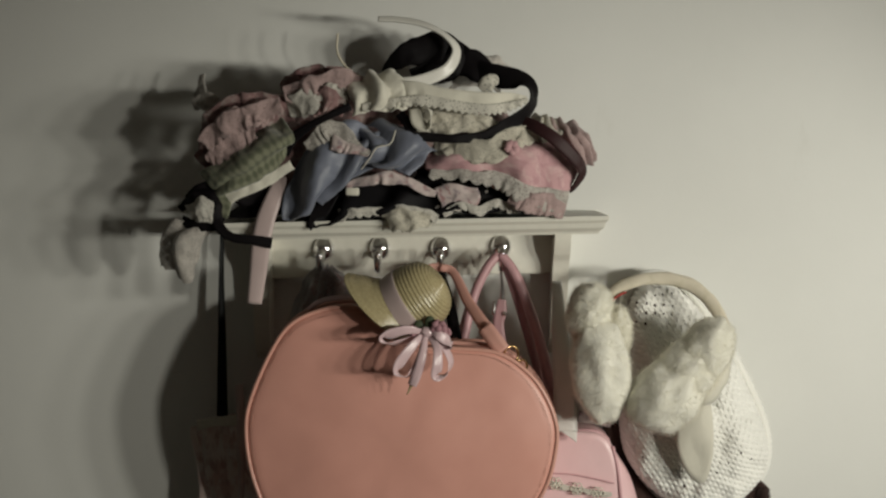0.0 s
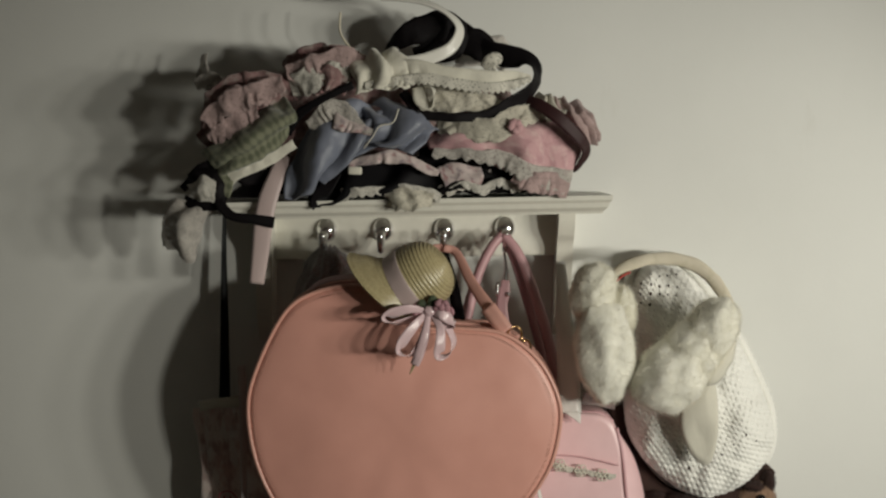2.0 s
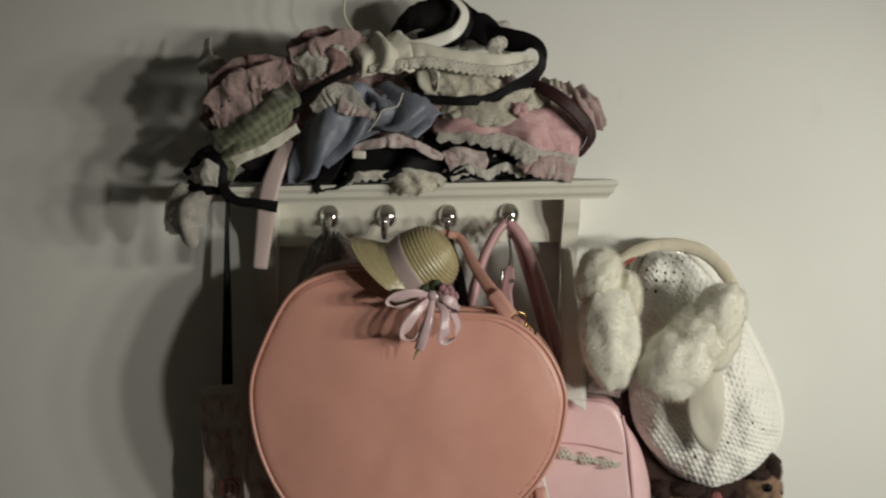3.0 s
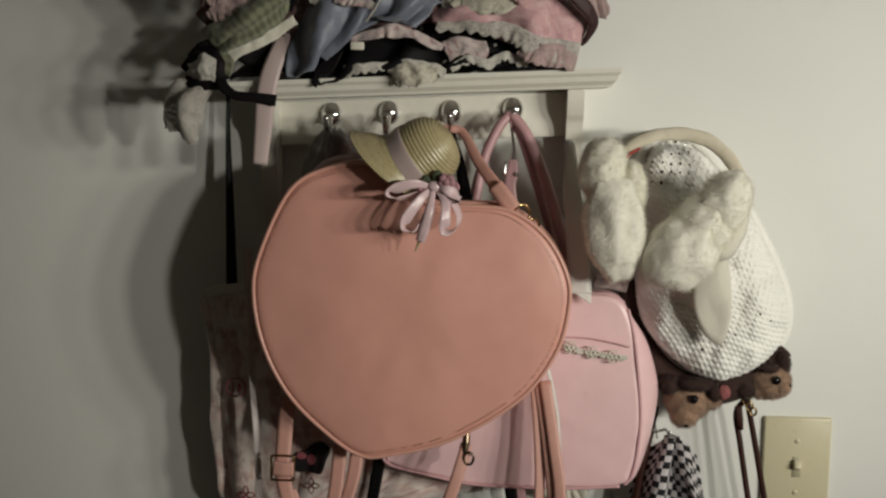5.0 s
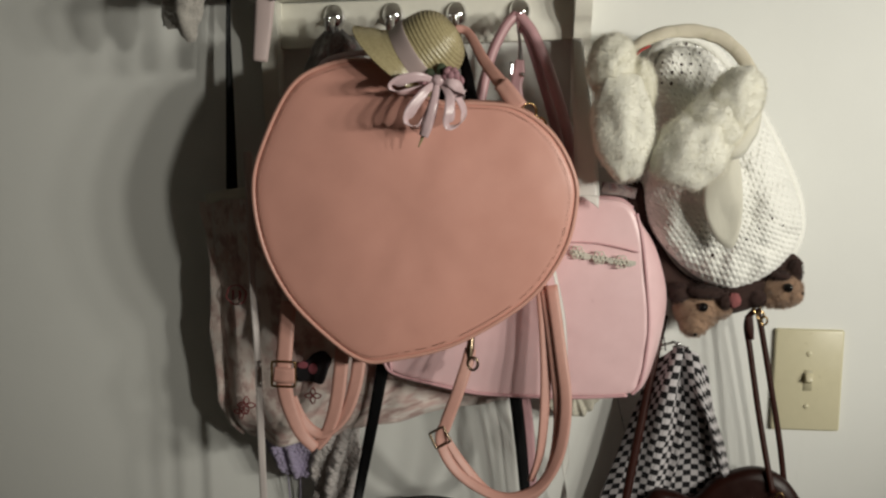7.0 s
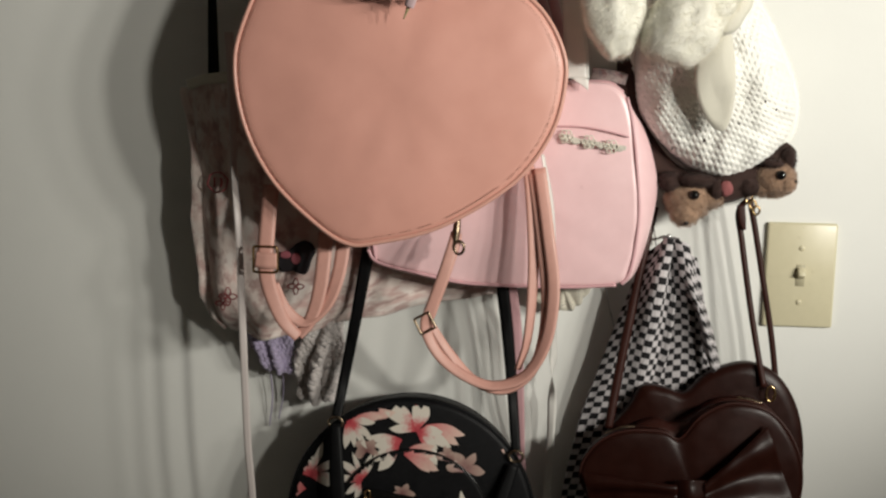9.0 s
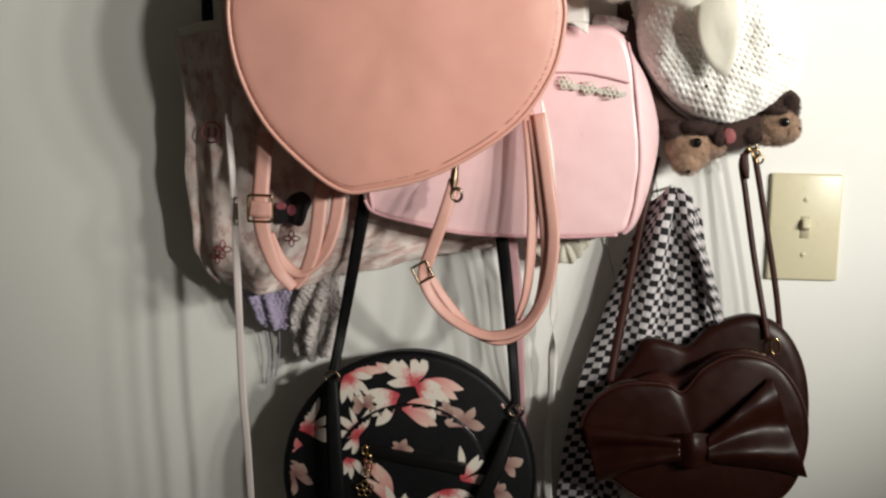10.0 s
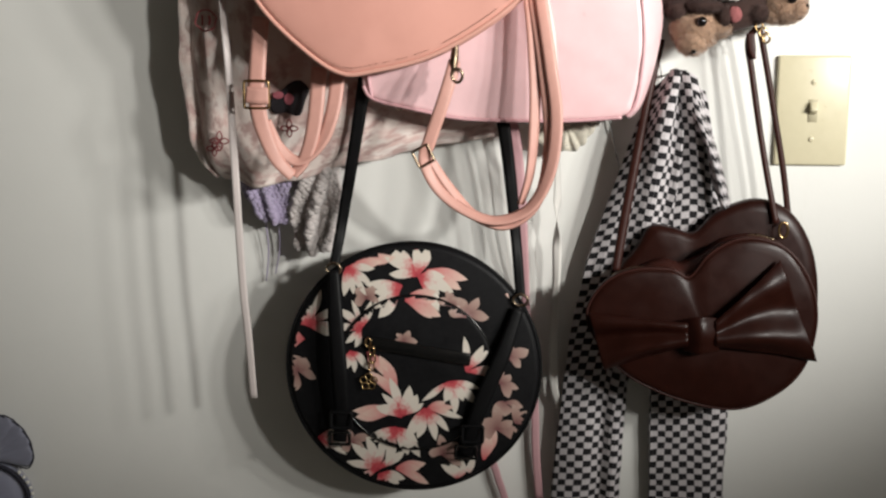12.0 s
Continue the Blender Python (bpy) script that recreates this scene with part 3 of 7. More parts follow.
def stitches(curve, step, mat, parent, size=0.0011):
    """A row of short raised threads along a curve."""
    C = cr(curve, 400)
    L = np.r_[0, np.cumsum(np.linalg.norm(np.diff(C, axis=0), axis=1))]
    geos = []
    for s in np.arange(0, L[-1], step):
        i = int(np.searchsorted(L, s))
        j = int(np.searchsorted(L, min(s + step * 0.62, L[-1])))
        if j > i and j < len(C):
            geos.append(tube([C[i], (C[i] + C[j]) / 2 + np.array((0, -size * 0.4, 0)), C[j]], size * 0.32, 3, 4))
    return part("stitching", join(*geos), mat, parent)


def leather_strap(name, parent, points, width, n, m, **more):
    """A strap with a raised stitched line along either edge."""
    geo = band(points, width, n, m, **more)
    ob = part(name, geo, PEACH_STRAP, parent)
    G = geo[0][: n * m].reshape(n, m, 3)
    nrm = unit(np.cross(np.gradient(G, axis=0), np.gradient(G, axis=1)))
    lines = []
    for j, k in ((0, 1), (m - 1, m - 2)):
        lines.append(tube(G[:, j] * 0.55 + G[:, k] * 0.45 + nrm[:, j] * 0.0003, 0.0005, n, 5))
    part("edge_stitching", join(*lines), STITCH, ob)
    return ob


def heart_backpack():
    t = thing("heart_backpack", "peach pink heart-shaped leatherette backpack hanging from a hook", "bag")
    pts = [(-0.195, -0.15, 1.406), (-0.188, -0.15, 1.45), (-0.158, -0.15, 1.513), (-0.121, -0.15, 1.536), (-0.081, -0.15, 1.54), (-0.049, -0.15, 1.524), (-0.015, -0.15, 1.501), (0.022, -0.15, 1.501), (0.065, -0.15, 1.497), (0.101, -0.15, 1.472), (0.123, -0.15, 1.434), (0.126, -0.15, 1.4), (0.114, -0.15, 1.353), (0.078, -0.15, 1.304), (0.009, -0.15, 1.26), (-0.055, -0.15, 1.242), (-0.084, -0.15, 1.241), (-0.116, -0.15, 1.261), (-0.157, -0.15, 1.301), (-0.184, -0.15, 1.351)]
    out = [(p[0], p[2]) for p in pts]
    c = (-0.035, 1.395)

    def puff(x, z, s):
        if s > 0.97:
            return 0
        k = 1 - s * s
        dent = 0.0022 * nz((x, 0, z), 14, 3) + 0.0007 * nz((x, 0, z), 42, 8)
        return 0.011 * k + dent * min(1, (0.97 - s) * 8)
    rings = [(0.6, -0.082), (0.93, -0.082), (0.985, -0.085), (1.0, -0.09), (1.003, -0.118), (1.0, -0.146), (0.992, -0.150), (0.975, -0.1515)]
    rings += [(s, -0.1515) for s in (0.95, 0.92, 0.88, 0.83, 0.77, 0.7, 0.62, 0.53, 0.43, 0.32, 0.2, 0.1)]
    part("body", pillow(out, rings, c, 160, puff), PEACH, t)
    ring = cr(out, 90, True)
    for y, nm in ((-0.1495, "piping"), (-0.0885, "piping")):
        part(nm, tube([(c[0] + (q[0] - c[0]) * 1.004, y, c[1] + (q[1] - c[1]) * 1.004) for q in ring], 0.0023, 240, 8, True), PEACH_EDGE, t, "peach edge piping")
    seam = [(c[0] + (q[0] - c[0]) * 0.962, -0.1541, c[1] + (q[1] - c[1]) * 0.962) for q in cr(out, 60, True)]
    stitches(seam + seam[:1], 0.0042, STITCH, t, 0.0009)
    # zip round the top edge
    part("zip", tube([(c[0] + (q[0] - c[0]) * 1.006, -0.112, c[1] + (q[1] - c[1]) * 1.006) for q in ring], 0.0032, 200, 6, True, 1.6), PEACH_STRAP, t, "peach zip tape")
    # strap to the hook, with its end folded and riveted
    hang = [(0, -0.066, 1.578), (0.014, -0.068, 1.573), (0.031, -0.095, 1.545), (0.05, -0.118, 1.521), (0.066, -0.128, 1.502)]
    strap = leather_strap("top_strap", t, hang, [0.007, 0.008, 0.0105, 0.013, 0.0145], 40, 5, th=0.0035, bow=0.001)
    part("strap_end", band([(0.049, -0.125, 1.522), (0.059, -0.13, 1.51), (0.069, -0.132, 1.498)], [0.0165, 0.017, 0.0165], 12, 4, th=0.004), PEACH_STRAP, strap)
    hang2 = [(0, -0.063, 1.578), (-0.015, -0.066, 1.574), (-0.031, -0.09, 1.548), (-0.041, -0.115, 1.514)]
    part("top_strap", band(hang2, 0.009, 30, 5, th=0.003), PEACH_STRAP, t)
    ring_at = np.array((0.078, -0.125, 1.494))
    part("ring", tube([tuple(ring_at + np.array((0.0075 * math.cos(a), 0.002 * math.sin(2 * a), 0.0085 * math.sin(a)))) for a in np.linspace(0, 2 * math.pi, 12, endpoint=False)], 0.0015, 40, 6, True), GOLD, t, "gold ring")
    part("ring", tube([tuple(ring_at + np.array((0.012 + 0.005 * math.cos(a), 0.004 * math.sin(a), -0.012 + 0.006 * math.sin(a)))) for a in np.linspace(0, 2 * math.pi, 12, endpoint=False)], 0.0014, 40, 6, True), GOLD, t, "gold ring")
    # shoulder straps, looped below
    loop = [(0.03, -0.13, 1.274), (0.025, -0.135, 1.252), (0.022, -0.14, 1.238), (0.013, -0.145, 1.208), (0.002, -0.145, 1.176), (-0.003, -0.143, 1.156), (0.01, -0.143, 1.129), (0.036, -0.143, 1.108), (0.067, -0.143, 1.098), (0.099, -0.142, 1.11), (0.118, -0.141, 1.145), (0.124, -0.138, 1.196), (0.117, -0.132, 1.251), (0.106, -0.122, 1.318)]
    leather_strap("shoulder_strap", t, loop[1:], [0.011, 0.0125, 0.0125, 0.0125, 0.012, 0.011, 0.0105, 0.0105, 0.011, 0.0125, 0.0125, 0.012, 0.012], 120, 5, twist=[0, 6, 0, 0, 20, 30, 40, 48, 42, 25, 10, 0, 0], th=0.003, bow=0.0006)
    loop2 = [(0.002, -0.14, 1.158), (0.021, -0.139, 1.13), (0.048, -0.137, 1.101), (0.079, -0.137, 1.093), (0.107, -0.136, 1.117), (0.118, -0.135, 1.172), (0.112, -0.13, 1.24), (0.101, -0.12, 1.312)]
    leather_strap("shoulder_strap", t, loop2, [0.008, 0.009, 0.0095, 0.0095, 0.0105, 0.012, 0.012, 0.012], 90, 5, twist=[20, 34, 44, 50, 40, 20, 5, 0], th=0.003)
    leather_strap("shoulder_strap", t, [(0.095, -0.118, 1.32), (0.1, -0.124, 1.273), (0.103, -0.129, 1.211), (0.1, -0.131, 1.148), (0.091, -0.131, 1.113)], [0.011, 0.011, 0.0105, 0.009, 0.006], 50, 5, twist=[0, 10, 15, 30, 45], th=0.003)
    buckle((-0.004, -0.147, 1.161), 0.016, 0.017, 0.0013, BRASS, t, tilt=28)
    clasp = part("clasp", tube([(0.026, -0.134, 1.269), (0.025, -0.137, 1.254), (0.024, -0.139, 1.241)], [0.003, 0.0042, 0.003], 16, 8), BRASS, t, "brass snap clasp")
    part("clasp_ring", tube([tuple(np.array((0.028, -0.142, 1.238)) + np.array((0.005 * math.cos(a), 0, 0.0065 * math.sin(a)))) for a in np.linspace(0, 2 * math.pi, 10, endpoint=False)], 0.0015, 30, 6, True), BRASS, clasp)
    left = [(-0.165, -0.118, 1.293), (-0.168, -0.124, 1.249), (-0.169, -0.127, 1.217), (-0.165, -0.127, 1.189), (-0.152, -0.125, 1.156), (-0.136, -0.122, 1.137)]
    leather_strap("shoulder_strap", t, left, [0.016, 0.0165, 0.0165, 0.0155, 0.0135, 0.011], 60, 5, twist=[0, 0, 0, 8, 18, 30], th=0.003, bow=0.0006)
    leather_strap("shoulder_strap", t, [(-0.162, -0.122, 1.191), (-0.149, -0.12, 1.165), (-0.129, -0.118, 1.152), (-0.107, -0.114, 1.172), (-0.096, -0.108, 1.205), (-0.092, -0.1, 1.244)], [0.012, 0.0115, 0.011, 0.0125, 0.014, 0.015], 60, 5, twist=[10, 25, 40, 20, 5, 0], th=0.003)
    leather_strap("shoulder_strap", t, [(-0.136, -0.12, 1.138), (-0.124, -0.117, 1.155), (-0.115, -0.113, 1.188), (-0.11, -0.106, 1.244)], [0.011, 0.013, 0.015, 0.015], 40, 5, twist=[30, 12, 3, 0], th=0.003)
    buckle((-0.169, -0.1295, 1.218), 0.024, 0.026, 0.0014, GOLD, t)
    part("strap_keeper", band([(-0.179, -0.1305, 1.218), (-0.168, -0.132, 1.217), (-0.157, -0.1305, 1.217)], 0.016, 12, 5, th=0.002), PEACH_STRAP, t)
    return t


def pink_handbag():
    t = thing("boston_handbag", "pale pink leatherette boston handbag with lace trim, on a hook", "bag")
    pts = [(-0.071, -0.085, 1.236), (-0.06, -0.085, 1.214), (-0.011, -0.085, 1.201), (0.039, -0.085, 1.192), (0.131, -0.085, 1.192), (0.191, -0.085, 1.196), (0.205, -0.085, 1.213), (0.213, -0.085, 1.263), (0.206, -0.085, 1.337), (0.198, -0.085, 1.379), (0.183, -0.085, 1.401), (0.148, -0.085, 1.405), (0.064, -0.085, 1.403), (-0.032, -0.085, 1.379), (-0.062, -0.085, 1.329)]
    out = [(p[0], p[2]) for p in pts]
    c = (0.06, 1.30)
    sag = lambda x, z, s: (0.006 * (1 - s * s) + 0.002 * nz((x, 0, z), 16, 2) + 0.0008 * nz((x, 0, z), 50, 4)) * (1 if s < 0.985 else 0)
    part("body", pillow(out, [(0.7, -0.024), (0.95, -0.024), (0.99, -0.028), (1.0, -0.034), (1.004, -0.056), (1.0, -0.08), (0.992, -0.0845), (0.98, -0.086)] + [(s, -0.086) for s in (0.95, 0.9, 0.84, 0.76, 0.66, 0.55, 0.42, 0.28, 0.14)], c, 120, sag), PINK, t)
    # rounded end, bulging sideways past the seam
    end = [(0.198, -0.07, 1.38), (0.215, -0.066, 1.355), (0.228, -0.062, 1.317), (0.231, -0.06, 1.288), (0.224, -0.062, 1.245), (0.212, -0.068, 1.208), (0.2, -0.07, 1.194)]
    P = np.zeros((30, 9, 3))
    E = cr(end, 30)
    base = cr([(0.194, -0.083, 1.39), (0.201, -0.084, 1.361), (0.207, -0.085, 1.318), (0.211, -0.085, 1.275), (0.209, -0.085, 1.238), (0.204, -0.084, 1.209), (0.196, -0.083, 1.197)], 30)
    for j, v in enumerate(np.linspace(0, 1, 9)):
        P[:, j] = base * (1 - v) + E * v
        P[:, j, 1] = base[:, 1] * (1 - v) + E[:, 1] * v - 0.004 * math.sin(math.pi * v)
    far = P[:, ::-1].copy()
    far[..., 1] = -0.11 - far[..., 1]
    Q = np.concatenate([P, far[:, 1:]], axis=1)
    U, V = np.meshgrid(np.linspace(0, 0.2, 30), np.linspace(0, 0.1, Q.shape[1]), indexing="ij")
    part("end_panel", slab(Q[:, ::-1], np.stack([U, V], -1), 0.002), PINK, t)
    part("piping", tube([(p[0], p[1] - 0.002, p[2]) for p in base], 0.0018, 60, 8), PINK_EDGE, t, "dark pink piping")
    bottom = [(-0.069, -0.087, 1.225), (-0.057, -0.088, 1.212), (-0.01, -0.088, 1.201), (0.039, -0.088, 1.193), (0.13, -0.088, 1.192), (0.191, -0.088, 1.196)]
    part("piping", tube(bottom, 0.0018, 80, 8), PINK_EDGE, t, "dark pink piping")
    part("piping", tube([(-0.06, -0.087, 1.212), (-0.064, -0.089, 1.243), (-0.06, -0.089, 1.268)], 0.0017, 30, 8), PINK_EDGE, t, "dark pink piping")
    part("top_seam", tube([(0.116, -0.0925, 1.359), (0.149, -0.0925, 1.359), (0.176, -0.092, 1.355), (0.197, -0.09, 1.35)], 0.0009, 40, 6), PINK_EDGE, t, "seam above the lace")
    part("zip", tube([(0.131, -0.078, 1.403), (0.155, -0.078, 1.404), (0.176, -0.076, 1.403), (0.19, -0.074, 1.394)], 0.003, 30, 8), PINK_EDGE, t, "dark pink zip")
    # flower lace appliqué
    strip = [(0.128, -0.0945, 1.349), (0.149, -0.0945, 1.344), (0.173, -0.0945, 1.341), (0.194, -0.093, 1.338)]
    lace_trim = part("lace_trim", band(strip, 0.0055, 60, 6, scallop=(0.003, 6), th=0.0008), EYELET, t, "cream scalloped lace trim")
    for p in ((0.133, -0.0955, 1.349), (0.156, -0.0955, 1.344), (0.179, -0.0955, 1.34)):
        x, y, z = p
        part("lace_flower", join(*[tube([(x + 0.0045 * math.cos(a) + 0.0026 * math.cos(b), y, z + 0.0045 * math.sin(a) + 0.0026 * math.sin(b)) for b in np.linspace(0, 6.28, 7)[:-1]], 0.0007, 14, 5, True) for a in np.linspace(0, 6.28, 7)[:-1]]), COTTON, lace_trim)
    # handles
    for pts, r in (([(0.063, -0.062, 1.594), (0.051, -0.066, 1.579), (0.038, -0.07, 1.549), (0.029, -0.075, 1.507), (0.024, -0.08, 1.471), (0.019, -0.082, 1.411)], 0.0052),
                   ([(0.06, -0.058, 1.591), (0.047, -0.06, 1.57), (0.034, -0.06, 1.537), (0.025, -0.055, 1.494), (0.018, -0.05, 1.406)], 0.0048),
                   ([(0.065, -0.063, 1.594), (0.081, -0.067, 1.574), (0.098, -0.07, 1.537), (0.115, -0.075, 1.488), (0.126, -0.08, 1.443), (0.129, -0.085, 1.402)], 0.0058),
                   ([(0.064, -0.058, 1.593), (0.076, -0.06, 1.571), (0.089, -0.058, 1.535), (0.106, -0.055, 1.483), (0.12, -0.05, 1.434), (0.126, -0.05, 1.397)], 0.005)):
        part("handle", tube(pts, r, 60, 10), PINK_HANDLE, t, "rolled pink handle")
    # shoulder strap with snap hook and tab
    part("snap_hook", tube([(0.066, -0.07, 1.576), (0.068, -0.074, 1.559), (0.068, -0.076, 1.545)], [0.0016, 0.0018, 0.003], 20, 8), CHROME, t, "chrome snap hook")
    tab = part("tab", band([(0.068, -0.078, 1.546), (0.067, -0.08, 1.532), (0.065, -0.08, 1.519), (0.069, -0.08, 1.496)], [0.009, 0.013, 0.012, 0.011], 24, 5, th=0.003), PINK_HANDLE, t, "pink leather tab")
    part("rivet", ball((0.071, -0.083, 1.531), (0.0026, 0.0015, 0.0026), 8), CHROME, tab)
    part("slider", band([(0.06, -0.082, 1.544), (0.059, -0.083, 1.529)], 0.003, 6, 3, th=0.002), CHROME, tab)
    part("long_strap", band([(0.081, -0.045, 1.197), (0.09, -0.04, 1.138), (0.096, -0.034, 1.059), (0.1, -0.014, 0.986)], [0.011, 0.011, 0.010, 0.009], 50, 4, th=0.0025), PINK_HANDLE, t)
    part("long_strap", band([(0.1, -0.014, 0.986), (0.111, -0.012, 0.883), (0.114, -0.012, 0.818), (0.119, -0.012, 0.764)], 0.009, 30, 4, th=0.0025), PINK_HANDLE, t)
    part("long_strap", band([(0.097, -0.01, 0.985), (0.083, -0.01, 0.882), (0.067, -0.012, 0.817), (0.071, -0.012, 0.791), (0.08, -0.012, 0.763), (0.088, -0.012, 0.724)], 0.008, 40, 4, th=0.0025), PINK_HANDLE, t)
    for p in ((-0.033, -0.07, 1.204), (0.169, -0.06, 1.193)):
        part("foot", ball(p, (0.004, 0.004, 0.004), 8), BRASS, t, "small metal foot")
    return t


def tote_bag():
    t = thing("tote_bag", "pink and cream printed canvas tote bag hanging limp on the wall", "bag")
    rows = [[(-0.266, -0.052, 1.393), (-0.241, -0.062, 1.398), (-0.207, -0.06, 1.402), (-0.126, -0.045, 1.405), (-0.031, -0.04, 1.405), (0.053, -0.03, 1.401)],
            [(-0.257, -0.05, 1.317), (-0.231, -0.064, 1.321), (-0.189, -0.062, 1.319), (-0.113, -0.05, 1.32), (-0.029, -0.04, 1.322), (0.057, -0.03, 1.324)],
            [(-0.255, -0.048, 1.226), (-0.228, -0.062, 1.228), (-0.182, -0.064, 1.227), (-0.105, -0.058, 1.237), (-0.027, -0.046, 1.244), (0.062, -0.03, 1.251)],
            [(-0.246, -0.045, 1.158), (-0.222, -0.058, 1.158), (-0.183, -0.06, 1.156), (-0.104, -0.055, 1.17), (-0.02, -0.045, 1.189), (0.064, -0.03, 1.199)],
            [(-0.231, -0.032, 1.132), (-0.205, -0.045, 1.12), (-0.172, -0.05, 1.12), (-0.123, -0.048, 1.132), (-0.063, -0.042, 1.149), (0.066, -0.026, 1.172)]]
    part("front", patch(rows, 60, 90, folds=(0.0035, 3.5, 0.4), crumple=(0.004, 26), th=0.0015, seed=2), TOTE, t)
    back = [[(p[0], -0.006 - 0.2 * abs(p[1]), p[2] - 0.002) for p in r] for r in rows]
    part("back", patch(back, 30, 50, crumple=(0.002, 30), th=0.0015, seed=7), TOTE, t)
    part("hem", band([(-0.267, -0.056, 1.392), (-0.24, -0.0665, 1.398), (-0.206, -0.066, 1.402)], 0.011, 30, 5, crumple=(0.002, 40), th=0.002), COTTON, t, "frayed cream hem")
    part("side_fold", band([(-0.265, -0.05, 1.389), (-0.254, -0.052, 1.317), (-0.252, -0.05, 1.226), (-0.244, -0.046, 1.158), (-0.227, -0.036, 1.129)], [0.02, 0.024, 0.022, 0.018, 0.012], 50, 6, twist=[20, 30, 35, 30, 20], crumple=(0.003, 40), th=0.0015), TOTE, t)
    # printed crest, lozenges and a dark motif, stitched flat on the cloth
    def crest(at, r):
        x, y, z = at
        g = [tube([(x + r * math.cos(a) * (1 + 0.08 * math.sin(6 * a)), y, z + r * math.sin(a)) for a in np.linspace(0, 2 * math.pi, 18, endpoint=False)], 0.0008, 60, 5, True)]
        g += [tube([(x - r * 0.35, y, z - r * 0.5), (x - r * 0.33, y - 0.0003, z), (x - r * 0.35, y, z + r * 0.5)], 0.0011, 8, 5), tube([(x + r * 0.3, y, z - r * 0.45), (x + r * 0.42, y - 0.0003, z), (x + r * 0.3, y, z + r * 0.45)], 0.0013, 8, 5)]
        return join(*g)
    part("crest_print", crest((-0.231, -0.0715, 1.29), 0.0105), TOTE_RED, t, "dull red crest print")

    def lozenge(at, r):
        x, y, z = at
        g = []
        for a in (0, 90, 180, 270):
            c, s = math.cos(math.radians(a)), math.sin(math.radians(a))
            g.append(tube([(x + r * c, y, z + r * s), (x + r * 0.5 * c - r * 0.3 * s, y - 0.0003, z + r * 0.5 * s + r * 0.3 * c), (x + r * 0.1 * c, y, z + r * 0.1 * s), (x + r * 0.5 * c + r * 0.3 * s, y - 0.0003, z + r * 0.5 * s - r * 0.3 * c)], 0.0007, 20, 4, True))
        return join(*g)
    for p, r in (((-0.221, -0.068, 1.167), 0.010), ((-0.147, -0.072, 1.181), 0.009), ((-0.227, -0.066, 1.159), 0.008)):
        part("lozenge_print", lozenge(p, r), TOTE_RED, t, "red lozenge print")
    dark = [(-0.167, -0.0705, 1.208), (-0.154, -0.0705, 1.22), (-0.147, -0.0705, 1.227), (-0.136, -0.0705, 1.23), (-0.127, -0.0705, 1.221), (-0.131, -0.0705, 1.209), (-0.137, -0.0705, 1.194), (-0.151, -0.0705, 1.197), (-0.163, -0.0705, 1.196)]
    part("dark_print", pillow([(p[0], p[2]) for p in dark], [(1.0, -0.0665), (1.0, -0.0705), (0.9, -0.0712), (0.4, -0.0713)], n=50), TOTE_BLACK, t, "black printed shape")
    bowp = np.array((-0.152, -0.0725, 1.213))
    part("bow_print", join(ball(tuple(bowp + np.array((-0.006, 0, 0.002))), (0.006, 0.001, 0.004), 8), ball(tuple(bowp + np.array((0.005, 0, -0.002))), (0.005, 0.001, 0.006), 8)), TOTE_PINK, t, "rose pink printed bow")
    # black cord up to the shelf
    part("strap", band([(-0.248, -0.03, 1.61), (-0.247, -0.034, 1.555), (-0.244, -0.04, 1.487), (-0.24, -0.05, 1.397)], [0.004, 0.006, 0.009, 0.0125], 40, 4, twist=[50, 40, 20, 10], th=0.0015), BLACK_STRAP, t, "narrow black strap")
    return t


